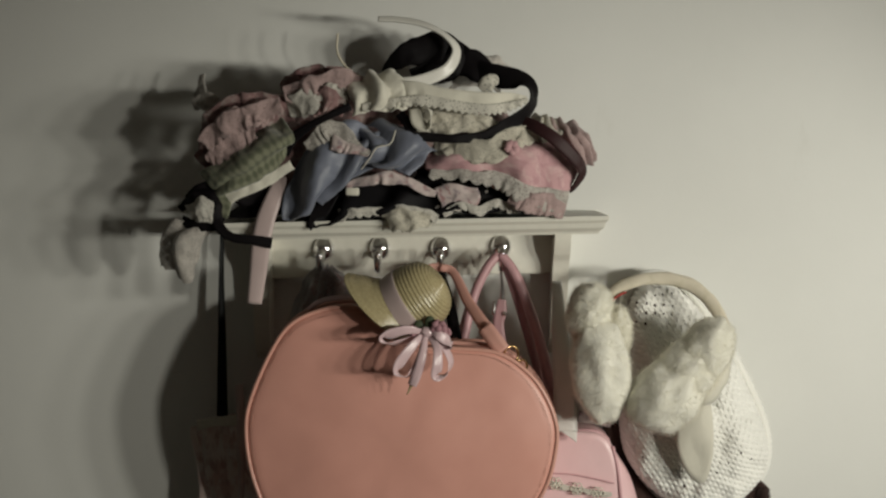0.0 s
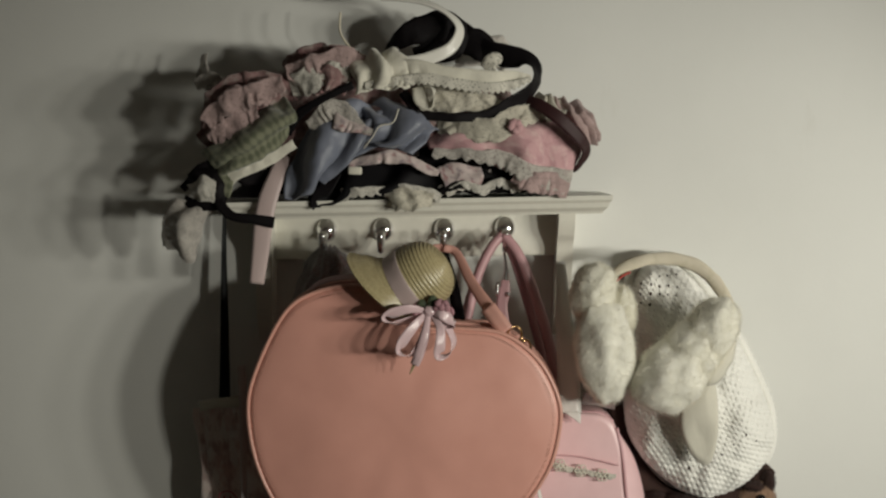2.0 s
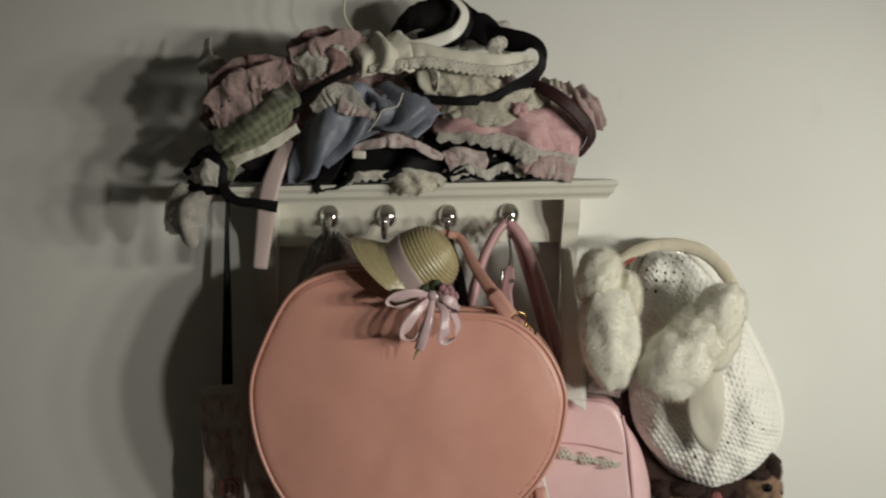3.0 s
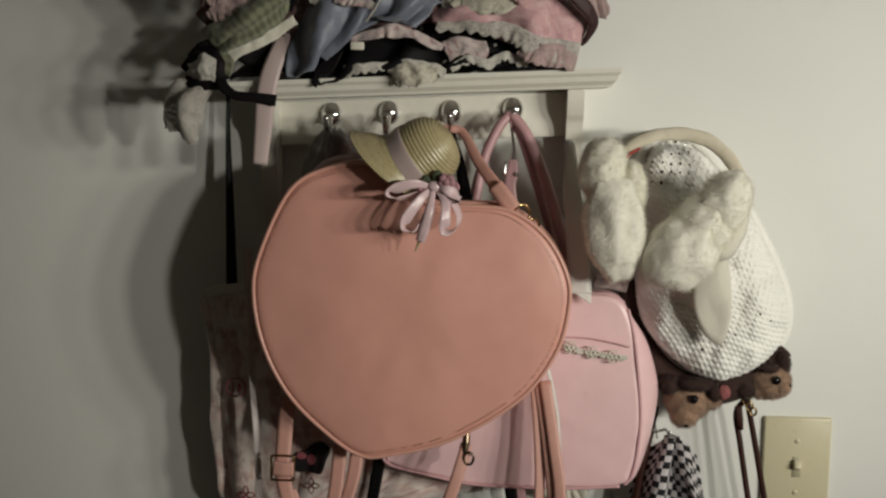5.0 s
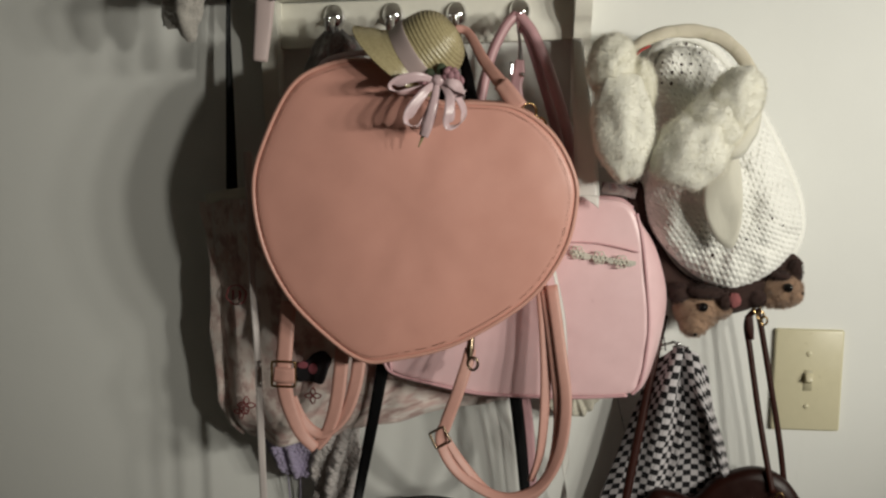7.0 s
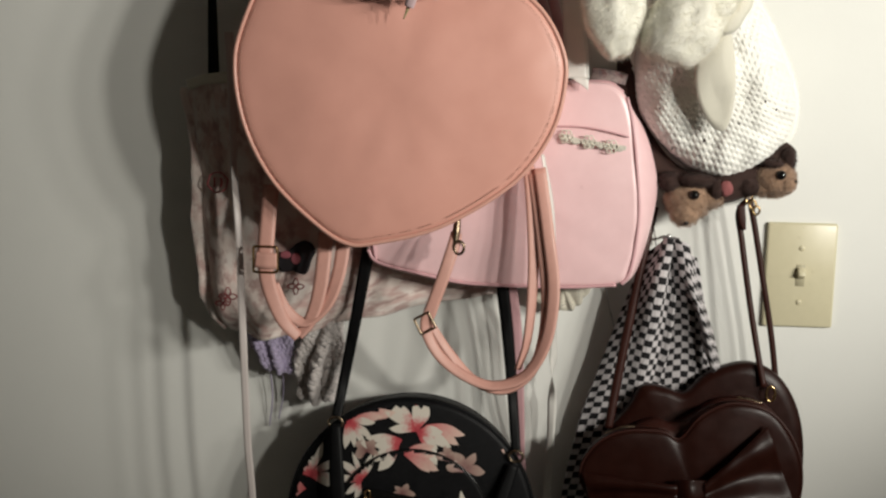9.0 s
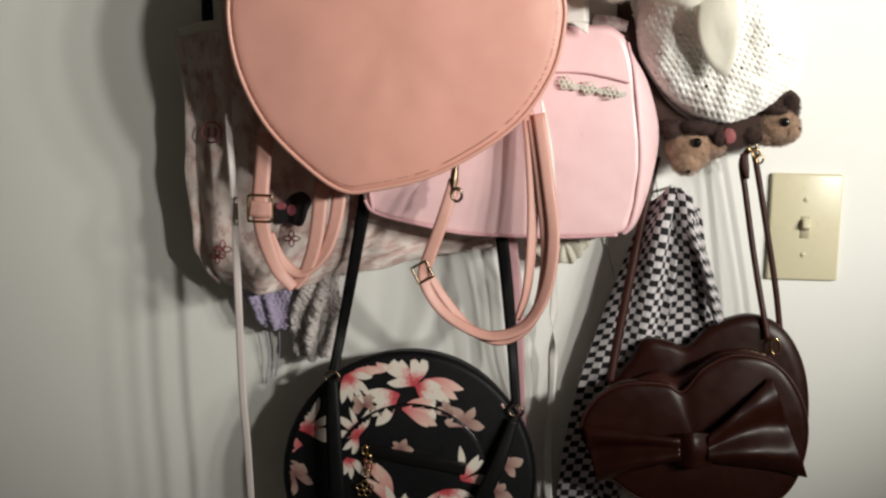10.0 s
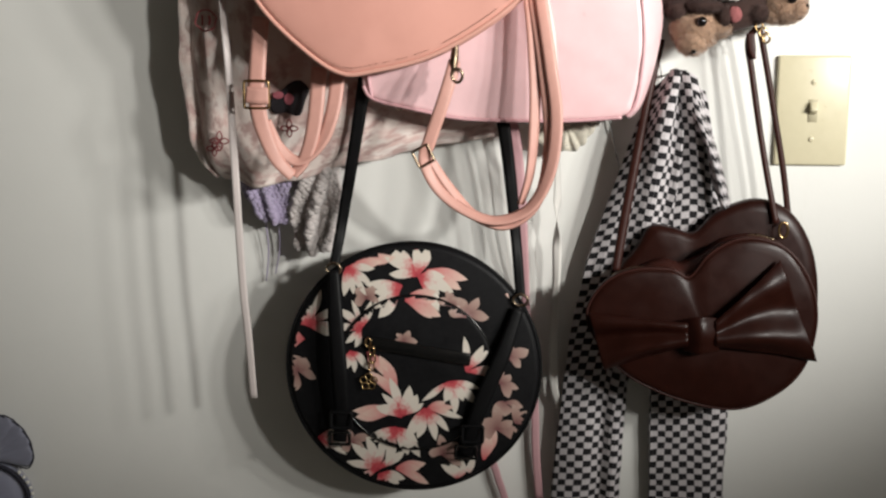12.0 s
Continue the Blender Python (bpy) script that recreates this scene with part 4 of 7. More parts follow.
def round_backpack():
    t = thing("round_backpack", "round black magnolia-print backpack with black straps, hanging against the wall", "bag")
    cx, cz, R = -0.0185, 0.9305, 0.1335
    circle = [(cx + R * math.cos(a), cz + R * 1.005 * math.sin(a)) for a in np.linspace(0, 2 * math.pi, 24, endpoint=False)]

    def front(x, z):
        r2 = ((x - cx) ** 2 + (z - cz) ** 2) / R ** 2
        return -0.0805 - 0.010 * max(0, 1 - r2) - 0.0012 * nz((x, 0, z), 22, 6) * max(0, 1 - r2)
    rings = [(0.7, -0.02), (0.9, -0.02), (0.925, -0.023), (0.945, -0.03), (0.985, -0.055), (1.0, -0.072), (0.99, -0.0785), (0.975, -0.0805)]
    body = pillow(circle, rings + [(s, -0.0805) for s in (0.95, 0.9, 0.83, 0.75, 0.66, 0.55, 0.43, 0.3, 0.15)], (cx, cz), 120)
    verts = [(x, front(x, z) if y < -0.0802 else y, z) for x, y, z in body[0]]
    part("body", (verts, body[1], None), BLACK, t)
    for s, y in ((1.0, -0.077), (0.935, -0.026)):
        part("piping", tube([(cx + R * s * math.cos(a), y, cz + R * s * math.sin(a)) for a in np.linspace(0, 2 * math.pi, 48, endpoint=False)], 0.002, 120, 6, True), BLACK_STRAP, t)
    # pocket
    px, pz, pr = np.array((-0.016, -0.09, 0.928))[0], np.array((-0.016, -0.09, 0.928))[2], 0.083
    pocket_out = [(px + pr * math.cos(a), pz + pr * math.sin(a)) for a in np.linspace(0, 2 * math.pi, 20, endpoint=False)]
    pk = pillow(pocket_out, [(1.0, -0.08), (1.0, -0.082), (0.985, -0.084), (0.96, -0.0846)] + [(s, -0.0847) for s in (0.9, 0.8, 0.65, 0.45, 0.25)], (px, pz), 90)
    lift = lambda x, z: front(x, z) - 0.0032
    part("pocket", ([(x, (front(x, z) + 0.002) if y > -0.081 else (front(x, z) - 0.0022 if y > -0.083 else lift(x, z)), z) for x, y, z in pk[0]], pk[1], None), BLACK, t)
    arc = [(px + pr * math.cos(a), front(px + pr * math.cos(a), pz + pr * math.sin(a)) - 0.002, pz + pr * math.sin(a)) for a in np.linspace(0, 2 * math.pi, 40, endpoint=False)]
    part("pocket_piping", tube(arc, 0.0013, 90, 6, True), PATENT, t)
    za, zb = np.array((-0.064, -0.095, 0.962)), np.array((0.042, -0.095, 0.945))
    zm = (za + zb) / 2
    zip_band = part("pocket_zip", turned(rounded(0, 0, 0, 0.108, 0.004, 0.0135, 0.0015), pose(zm[0], front(zm[0], zm[2]) - 0.005, zm[2], 0, math.degrees(math.atan2(za[2] - zb[2], zb[0] - za[0])), 0)), PATENT, t, "black patent zip welt")
    for dx, dz in ((0, 0), (0.004, -0.009), (0.0045, -0.017), (0.003, -0.025)):
        x, z = za[0] + dx, za[2] + dz
        part("zip_chain", tube([(x + 0.0028 * math.cos(a), front(x, z) - 0.0085, z + 0.005 * math.sin(a)) for a in np.linspace(0, 6.28, 9)[:-1]], 0.0011, 20, 5, True), GOLD, zip_band, "gold chain link")
    fx, _, fz = (-0.064, -0.1, 0.92)
    part("flower_charm", join(*[tube([(fx + 0.0055 * math.cos(a) + 0.0035 * math.cos(b), front(fx, fz) - 0.0075, fz + 0.0055 * math.sin(a) + 0.0035 * math.sin(b)) for b in np.linspace(0, 6.28, 8)[:-1]], 0.0009, 20, 5, True) for a in np.linspace(0.3, 6.58, 6)[:-1]]), GOLD, zip_band, "gold flower charm")

    # the print: petals laid on the cloth
    rng = random.Random(4)

    def petal(x, z, ang, L, W, k=8):
        rows = []
        for i in range(k + 1):
            s = i / k
            w = W * (0.12 * (1 - s) + 1.0 * max(0, math.sin(math.pi * (0.05 + 0.95 * s) ** 1.35)) ** 0.9)
            for v in (-1, -0.35, 0.35, 1):
                lx, lz = s * L, v * w / 2 + 0.12 * W * math.sin(5 * s + ang)
                qx, qz = x + lx * math.cos(ang) - lz * math.sin(ang), z + lx * math.sin(ang) + lz * math.cos(ang)
                inside = math.hypot(qx - px, qz - pz) < pr * 0.985
                rows.append((qx, (lift(qx, qz) if inside else front(qx, qz)) - 0.0005 - 0.0003 * s, qz, v, s))
        keep = [math.hypot(r[0] - cx, r[2] - cz) < R * 0.965 for r in rows]
        faces = [(4 * i + j, 4 * i + j + 1, 4 * i + 5 + j, 4 * i + 4 + j) for i in range(k) for j in range(3)]
        faces = [f for f in faces if all(keep[i] for i in f)]
        return [r[:3] for r in rows], faces, [(r[3], r[4]) for r in rows]

    def bloom(x, z, size, turn, spread, petals, mat, plump, label):
        """Petals fanning out from a heart towards one side, as magnolias do."""
        g = []
        size *= 1.12
        for i in range(petals + 1):
            a = turn + 1.15 * spread * ((i + 0.5) / (petals + 1) - 0.5) + rng.uniform(-8, 8)
            g.append(petal(x, z, math.radians(a), size * rng.uniform(0.8, 1.45), size * plump * rng.uniform(0.75, 1.25)))
        part("flower_print", join(*g), mat, t, label)
    for at in ((-0.0118, 1.031, 0.0324, 130, 110, 4),
                                        (-0.0118, 1.031, 0.0276, 325, 70, 3),
                                        (-0.0293, 1.0201, 0.0312, 200, 60, 3),
                                        (-0.0878, 1.0382, 0.024, 310, 110, 4),
                                        (-0.1282, 0.9756, 0.0264, 70, 190, 6),
                                        (-0.0714, 0.9744, 0.0204, 160, 190, 5),
                                        (-0.082, 0.9515, 0.0216, 280, 110, 4)):
        bloom(*at, PETAL, 0.31, "white magnolia print with red heart")
    for at in ((-0.0293, 0.8817, 0.0276, 95, 130, 5),
                                        (-0.0352, 0.8696, 0.0288, 262, 130, 6),
                                        (-0.0042, 0.8913, 0.0252, 285, 120, 4),
                                        (0.0386, 0.9316, 0.024, 40, 110, 4),
                                        (0.0222, 0.9214, 0.024, 285, 130, 5),
                                        (-0.055, 0.819, 0.0276, 125, 160, 5),
                                        (-0.0527, 0.8154, 0.024, 300, 120, 4),
                                        (-0.1194, 0.8534, 0.0252, 310, 150, 5),
                                        (0.035, 0.807, 0.0204, 90, 110, 4)):
        bloom(*at, PETAL, 0.31, "white magnolia print with red heart")
    for at in ((-0.0334, 0.8877, 0.0396, 184, 16, 2),
                                        (-0.0024, 0.8913, 0.0216, 8, 40, 2),
                                        (-0.0831, 1.0418, 0.03, 10, 24, 2),
                                        (-0.0042, 1.037, 0.0276, 338, 26, 2),
                                        (-0.0141, 1.055, 0.018, 95, 60, 3),
                                        (-0.0258, 1.0069, 0.03, 348, 56, 3),
                                        (-0.0644, 0.9515, 0.0216, 300, 24, 2),
                                        (-0.0334, 0.9015, 0.0312, 128, 24, 2),
                                        (-0.0363, 0.8215, 0.0252, 350, 50, 3),
                                        (0.0584, 0.8323, 0.0276, 84, 24, 2),
                                        (-0.1328, 0.9611, 0.024, 180, 60, 3),
                                        (0.0748, 1.031, 0.024, 305, 40, 3)):
        bloom(*at, PETAL_PINK, 0.3, "pink magnolia print")
    for at in ((-0.1405, 0.9274, 0.018, 120, 300, 4),
                                        (0.0374, 0.99, 0.0144, 80, 200, 3),
                                        (0.0222, 1.0009, 0.0108, 90, 160, 3),
                                        (-0.0275, 0.9635, 0.0096, 60, 280, 4),
                                        (0.083, 0.9455, 0.0144, 70, 260, 3),
                                        (0.0748, 0.9178, 0.0132, 20, 200, 3),
                                        (0.0783, 0.8973, 0.0132, 280, 160, 2),
                                        (0.0713, 0.8672, 0.018, 90, 240, 4),
                                        (0.0912, 0.8732, 0.0156, 60, 120, 2),
                                        (-0.0831, 0.8491, 0.0132, 100, 260, 4),
                                        (0.0128, 0.8395, 0.0156, 70, 220, 3),
                                        (-0.0667, 1.0069, 0.0132, 100, 240, 3)):
        bloom(*at, PETAL_DULL, 0.62, "faded butterfly print")
    # straps on the front and up to the hook
    for up, down in (([(-0.067, -0.075, 1.245), (-0.072, -0.075, 1.208), (-0.083, -0.07, 1.145), (-0.095, -0.065, 1.079), (-0.101, -0.08, 1.04)], [(-0.1, -0.092, 1.037), (-0.097, -0.102, 0.991), (-0.093, -0.106, 0.932), (-0.092, -0.1, 0.884), (-0.095, -0.093, 0.854)]),
                     ([(0.068, -0.075, 1.227), (0.072, -0.072, 1.196), (0.081, -0.065, 1.129), (0.088, -0.06, 1.063), (0.093, -0.08, 1.01)], [(0.091, -0.088, 0.999), (0.076, -0.097, 0.954), (0.057, -0.1, 0.909), (0.045, -0.098, 0.871), (0.038, -0.092, 0.841)])):
        part("strap", band(up, [0.0135, 0.0135, 0.0125, 0.011, 0.0105], 40, 4, twist=[0, 0, 10, 15, 0], th=0.002), BLACK_STRAP, t)
        part("strap", band(down, [0.0105, 0.0155, 0.0165, 0.015, 0.014], 40, 5, th=0.0032, bow=0.001), BLACK_STRAP, t)
        x, y, z = up[-1]
        part("ring", tube([(x + 0.0075 * math.cos(a), y - 0.006, z - 0.003 + 0.006 * math.sin(a)) for a in np.linspace(0, 6.28, 11)[:-1]], 0.0015, 30, 6, True), BRASS, t, "brass ring")
        buckle((down[3][0], down[3][1] - 0.004, down[3][2] - 0.004), 0.021, 0.017, 0.0018, BLACK_STRAP, t)
        buckle((down[4][0], down[4][1] - 0.004, down[4][2] + 0.004), 0.021, 0.013, 0.0018, PATENT, t)
    # the straps' upper ends, gathered on the hook behind the other bags
    for a in ((-0.067, -0.075, 1.245), (0.068, -0.075, 1.227)):
        top = (0.001, -0.058, 1.581)
        part("strap", band([top, tuple((np.array(top) * 0.55 + np.array(a) * 0.45) * np.array((1, 0, 1)) + np.array((0, -0.016, 0))), (a[0], -0.018, a[2] + 0.08), a], [0.006, 0.010, 0.012, 0.0135], 40, 4, th=0.002), BLACK_STRAP, t)
    return t


def bow_handbag():
    t = thing("bow_handbag", "dark brown leather handbag with a large gathered bow and thin straps", "bag")
    fp = [(0.161, -0.1, 0.997), (0.177, -0.1, 1.027), (0.206, -0.1, 1.042), (0.245, -0.1, 1.043), (0.264, -0.1, 1.036), (0.285, -0.1, 1.061), (0.317, -0.1, 1.076), (0.357, -0.1, 1.067), (0.384, -0.1, 1.033), (0.393, -0.1, 0.992), (0.383, -0.1, 0.945), (0.356, -0.1, 0.915), (0.314, -0.1, 0.898), (0.256, -0.1, 0.908), (0.203, -0.1, 0.933), (0.174, -0.1, 0.965)]
    out = [(p[0], p[2]) for p in fp]
    c = (0.281, 0.975)
    relief = lambda x, z, s: (0.007 * (1 - s * s) + 0.0016 * nz((x, 0, z), 24, 5)) * (1 if s < 0.98 else 0)
    front_rings = [(0.9, -0.078), (0.985, -0.079), (1.0, -0.083), (1.0, -0.092), (0.99, -0.0965), (0.975, -0.0975)]
    part("front_panel", pillow(out, front_rings + [(s, -0.098) for s in (0.94, 0.88, 0.8, 0.68, 0.52, 0.34, 0.16)], c, 110, relief), BROWN, t)
    part("front_piping", tube([(c[0] + (q[0] - c[0]) * 1.0, -0.0955, c[1] + (q[1] - c[1]) * 1.0) for q in cr(out, 60, True)], 0.0016, 160, 6, True), BROWN_STRAP, t)
    bp = [(0.178, -0.055, 0.984), (0.194, -0.055, 1.032), (0.213, -0.055, 1.058), (0.227, -0.055, 1.081), (0.25, -0.055, 1.08), (0.272, -0.055, 1.075), (0.296, -0.055, 1.097), (0.336, -0.055, 1.111), (0.371, -0.055, 1.098), (0.395, -0.055, 1.06), (0.404, -0.055, 1.006), (0.397, -0.055, 0.945), (0.364, -0.055, 0.908), (0.317, -0.055, 0.893), (0.257, -0.055, 0.902), (0.208, -0.055, 0.933)]
    bout = [(p[0], p[2]) for p in bp]
    part("back_panel", pillow(bout, [(0.9, -0.040), (0.985, -0.041), (1.0, -0.045), (1.0, -0.054), (0.985, -0.058), (0.9, -0.06), (0.5, -0.061)], (0.281, 0.985), 110), BROWN, t)
    mid = [(a[0] * 0.5 + b[0] * 0.5, a[1] * 0.5 + b[1] * 0.5 - 0.008) for a, b in zip(out, bout)]
    part("gusset", pillow(mid, [(0.8, -0.05), (0.92, -0.054), (0.95, -0.066), (0.93, -0.08), (0.8, -0.086)], (0.281, 0.978), 100), BROWN_STRAP, t)
    part("zip", tube([(0.188, -0.075, 1.032), (0.214, -0.072, 1.04), (0.264, -0.07, 1.038), (0.278, -0.07, 1.048), (0.323, -0.072, 1.074), (0.351, -0.075, 1.072)], 0.0022, 60, 6), BRASS, t, "brass zip")

    # bow: two gathered wings and a knot
    def wing(root, tip, span_root, span_tip, rows, seed):
        root, tip = np.array(root), np.array(tip)
        P = np.zeros((40, 36, 3))
        a0, a1 = (np.array(q) for q in span_root)
        b0, b1 = (np.array(q) for q in span_tip)
        for i, u in enumerate(np.linspace(0, 1, 40)):
            e0, e1 = a0 * (1 - u) + b0 * u, a1 * (1 - u) + b1 * u
            for j, v in enumerate(np.linspace(0, 1, 36)):
                p = e0 * (1 - v) + e1 * v
                ridge = 0.0125 * (u + 0.12) * (1.1 - 0.75 * u) * math.sin(math.pi * rows * v + seed + 0.5 * math.sin(4 * u)) + 0.006 * math.sin(math.pi * v) * (0.4 + 0.6 * math.sin(math.pi * min(1, u * 1.1)))
                P[i, j] = p + np.array((0, -ridge - 0.0015 * nz(p, 45, seed), 0))
        U, V = np.meshgrid(np.linspace(0, 0.1, 40), np.linspace(0, 0.08, 36), indexing="ij")
        return slab(P, np.stack([U, V], -1), 0.0022)
    bow = part("bow_wing", wing((0.259, -0.118, 0.983), (0.165, -0.1, 0.971), ((0.26, -0.118, 0.993), (0.261, -0.118, 0.97)), ((0.162, -0.101, 0.998), (0.179, -0.102, 0.939)), 3.0, 0.5), BROWN, t)
    part("bow_wing", wing((0.289, -0.118, 0.983), (0.378, -0.1, 0.998), ((0.287, -0.118, 0.995), (0.288, -0.118, 0.97)), ((0.351, -0.104, 1.056), (0.394, -0.104, 0.952)), 3.1, 0.5), BROWN, t)
    part("bow_knot", patch([[(0.257, -0.114, 0.996), (0.272, -0.122, 1.001), (0.292, -0.114, 0.998)], [(0.2575, -0.116, 0.98), (0.273, -0.125, 0.983), (0.2925, -0.116, 0.982)], [(0.258, -0.113, 0.963), (0.274, -0.121, 0.963), (0.293, -0.113, 0.964)]], 24, 24, crumple=(0.001, 60), th=0.003), BROWN, t)
    # straps
    part("strap", tube([(0.328, -0.05, 1.286), (0.32, -0.05, 1.271), (0.325, -0.052, 1.24), (0.335, -0.055, 1.183), (0.345, -0.06, 1.131), (0.354, -0.066, 1.088)], 0.0033, 60, 8, flat=0.6), BROWN_STRAP, t)
    part("strap", tube([(0.332, -0.045, 1.286), (0.34, -0.045, 1.251), (0.351, -0.045, 1.199), (0.363, -0.045, 1.141), (0.372, -0.045, 1.085)], 0.0033, 60, 8, flat=0.6), BROWN_STRAP, t)
    part("strap", tube([(0.236, -0.03, 1.273), (0.226, -0.04, 1.233), (0.212, -0.048, 1.158), (0.2, -0.055, 1.087), (0.192, -0.062, 1.035)], [0.003, 0.0042, 0.005, 0.005, 0.0045], 60, 8, flat=0.5), BROWN_STRAP, t)
    part("strap_tab", band([(0.321, -0.054, 1.28), (0.323, -0.055, 1.265), (0.326, -0.055, 1.254)], [0.008, 0.008, 0.003], 16, 4, th=0.003), BROWN_STRAP, t)
    part("strap_ring", tube([tuple(np.array((0.361, -0.072, 1.081)) + np.array((0.0045 * math.cos(a), 0.002, 0.008 * math.sin(a)))) for a in np.linspace(0, 6.28, 11)[:-1]], 0.0014, 30, 6, True), GOLD, t, "gold ring")
    part("strap_clip", join(*[tube([tuple(np.array((0.329, -0.056, 1.287)) + np.array((0.004 * k + 0.0035 * math.cos(a), 0, -0.006 * k + 0.0045 * math.sin(a)))) for a in np.linspace(0, 6.28, 9)[:-1]], 0.0013, 20, 5, True) for k in range(3)]), GOLD, t, "gold chain clip")
    return t


heart_backpack()
pink_handbag()
tote_bag()
round_backpack()
bow_handbag()


# ---- hat, beret, ear muffs, plush toys, scarf ----
def nail(at):
    x, y, z = at
    t = thing("wall_nail", "small steel nail driven into the wall", "nail", "wall nails")
    part("shank", tube([(x, 0.004, z), (x, y * 0.5, z), (x, y, z + 0.003)], 0.0016, 8, 8), STEEL, t)
    part("head", ball((x, y, z + 0.003), (0.003, 0.0015, 0.003), 8), STEEL, t)


def straw_hat():
    t = thing("straw_hat", "small straw bonnet with a pink ribbon band and satin bow", "hat")
    # the crown points sideways, the flared brim is seen almost edge on
    axis = unit(np.array((0.80, -0.22, 0.55)))
    along_brim = unit(np.cross(axis, (0, -1, 0)))
    third = unit(np.cross(axis, along_brim))
    root = np.array((-0.037, -0.152, 1.544))

    def ringed(profile, n=72, ridge=0.0007, rows=None, flare=False):
        verts, faces, uv = [], [], []
        P = cr(profile, rows or 44)
        for i, (r, h) in enumerate(P):
            for j in range(n):
                a = 2 * math.pi * j / n
                bumpy = ridge * (0.8 * math.sin(i * 2.1) + 1.2 * abs(math.sin(17 * a + (i // 3) * 1.57)) - 0.6)
                rr = r + bumpy * (1 if r > 0.004 else 0)
                lift = h
                if flare:
                    up = 0.22 + 0.78 * (0.5 - 0.5 * math.cos(a)) ** 1.2
                    rr, lift = 0.0335 + (rr - 0.0335) * up, h * up
                verts.append(root + along_brim * rr * math.cos(a) * (1.04 if r > 0.042 else 1.0) + third * rr * math.sin(a) * 0.86 + axis * (lift + bumpy * 0.6))
                uv.append((a * 0.05, i * 0.002))
        for i in range(len(P) - 1):
            for j in range(n):
                k = (j + 1) % n
                faces.append((i * n + j, i * n + k, (i + 1) * n + k, (i + 1) * n + j))
        return verts, faces, uv
    part("crown", ringed([(0.0335, -0.002), (0.0350, 0.010), (0.0348, 0.022), (0.0315, 0.035), (0.023, 0.045), (0.010, 0.050), (0.0005, 0.051)], rows=60, ridge=0.0010), STRAW, t)
    part("brim", ringed([(0.0335, 0.0), (0.037, -0.006), (0.043, -0.015), (0.055, -0.030), (0.0565, -0.032), (0.054, -0.0315), (0.041, -0.016), (0.0325, -0.002)], rows=40, ridge=0.0004, flare=True), STRAW, t)
    part("ribbon_band", ringed([(0.0358, -0.003), (0.0362, 0.001), (0.0372, 0.010), (0.0368, 0.014), (0.0352, 0.008), (0.034, -0.003)], rows=18, ridge=0.0), PINK_SATIN, t, "pale pink ribbon band")
    # bow
    k = np.array((-0.01, -0.186, 1.523))
    bow = part("bow_knot", ball(tuple(k), (0.007, 0.006, 0.0055), 10, (0.25, 3)), MAUVE_SATIN, t, "mauve satin bow")
    for loop in ([(-0.012, -0.186, 1.523), (-0.029, -0.196, 1.526), (-0.045, -0.198, 1.522), (-0.054, -0.196, 1.517), (-0.046, -0.19, 1.511), (-0.03, -0.186, 1.514), (-0.013, -0.186, 1.522)],
                 [(-0.012, -0.186, 1.522), (-0.023, -0.196, 1.511), (-0.035, -0.2, 1.494), (-0.038, -0.198, 1.483), (-0.027, -0.194, 1.48), (-0.018, -0.19, 1.494), (-0.01, -0.186, 1.521)],
                 [(-0.009, -0.186, 1.522), (0.001, -0.198, 1.509), (0.002, -0.202, 1.493), (0.001, -0.198, 1.481), (0.011, -0.19, 1.483), (0.015, -0.188, 1.495), (0.006, -0.188, 1.511), (-0.009, -0.186, 1.522)],
                 [(-0.009, -0.186, 1.523), (0.001, -0.194, 1.522), (0.011, -0.192, 1.516), (0.015, -0.19, 1.511), (0.006, -0.186, 1.511), (-0.008, -0.186, 1.522)]):
        part("bow_loop", band(loop, [0.004, 0.009, 0.0115, 0.0115, 0.011, 0.008, 0.004], 60, 5, twist=[5, 12, 25, 75, 115, 140, 160], th=0.0005), MAUVE_SATIN, bow)
    part("bow_tail", band([(-0.011, -0.188, 1.521), (-0.014, -0.196, 1.5), (-0.019, -0.196, 1.481), (-0.023, -0.192, 1.47)], [0.005, 0.0095, 0.010, 0.009], 30, 4, th=0.0007, bow=0.0008), MAUVE_SATIN, bow)
    part("straw_tail", band([(-0.02, -0.19, 1.485), (-0.023, -0.19, 1.472), (-0.028, -0.186, 1.459)], [0.006, 0.004, 0.001], 16, 3, th=0.0007), STRAW, bow, "loose end of straw braid")
    for at, r in (((0.002, -0.19, 1.528), 0.009), ((-0.024, -0.188, 1.524), 0.006), ((0.009, -0.185, 1.523), 0.006)):
        geos = [ball(at, (r * 0.55,) * 3, 8)]
        for i in range(9):
            a = i * 2.4
            q = np.array(at) + r * 0.55 * np.array((math.cos(a), -0.5 + 0.1 * i, math.sin(a)))
            geos.append(ball(tuple(q), (r * 0.42, r * 0.22, r * 0.42), 6, (0.3, 3), i))
        part("rose", join(*geos), ROSE, bow, "small mauve fabric rose")
    for at in ((-0.007, -0.186, 1.532), (0.008, -0.182, 1.519), (-0.018, -0.183, 1.527)):
        part("leaf", ball(at, (0.0055, 0.0015, 0.0075), 8, (0.2, 3)), LEAF, bow, "dark green leaf")
    return t


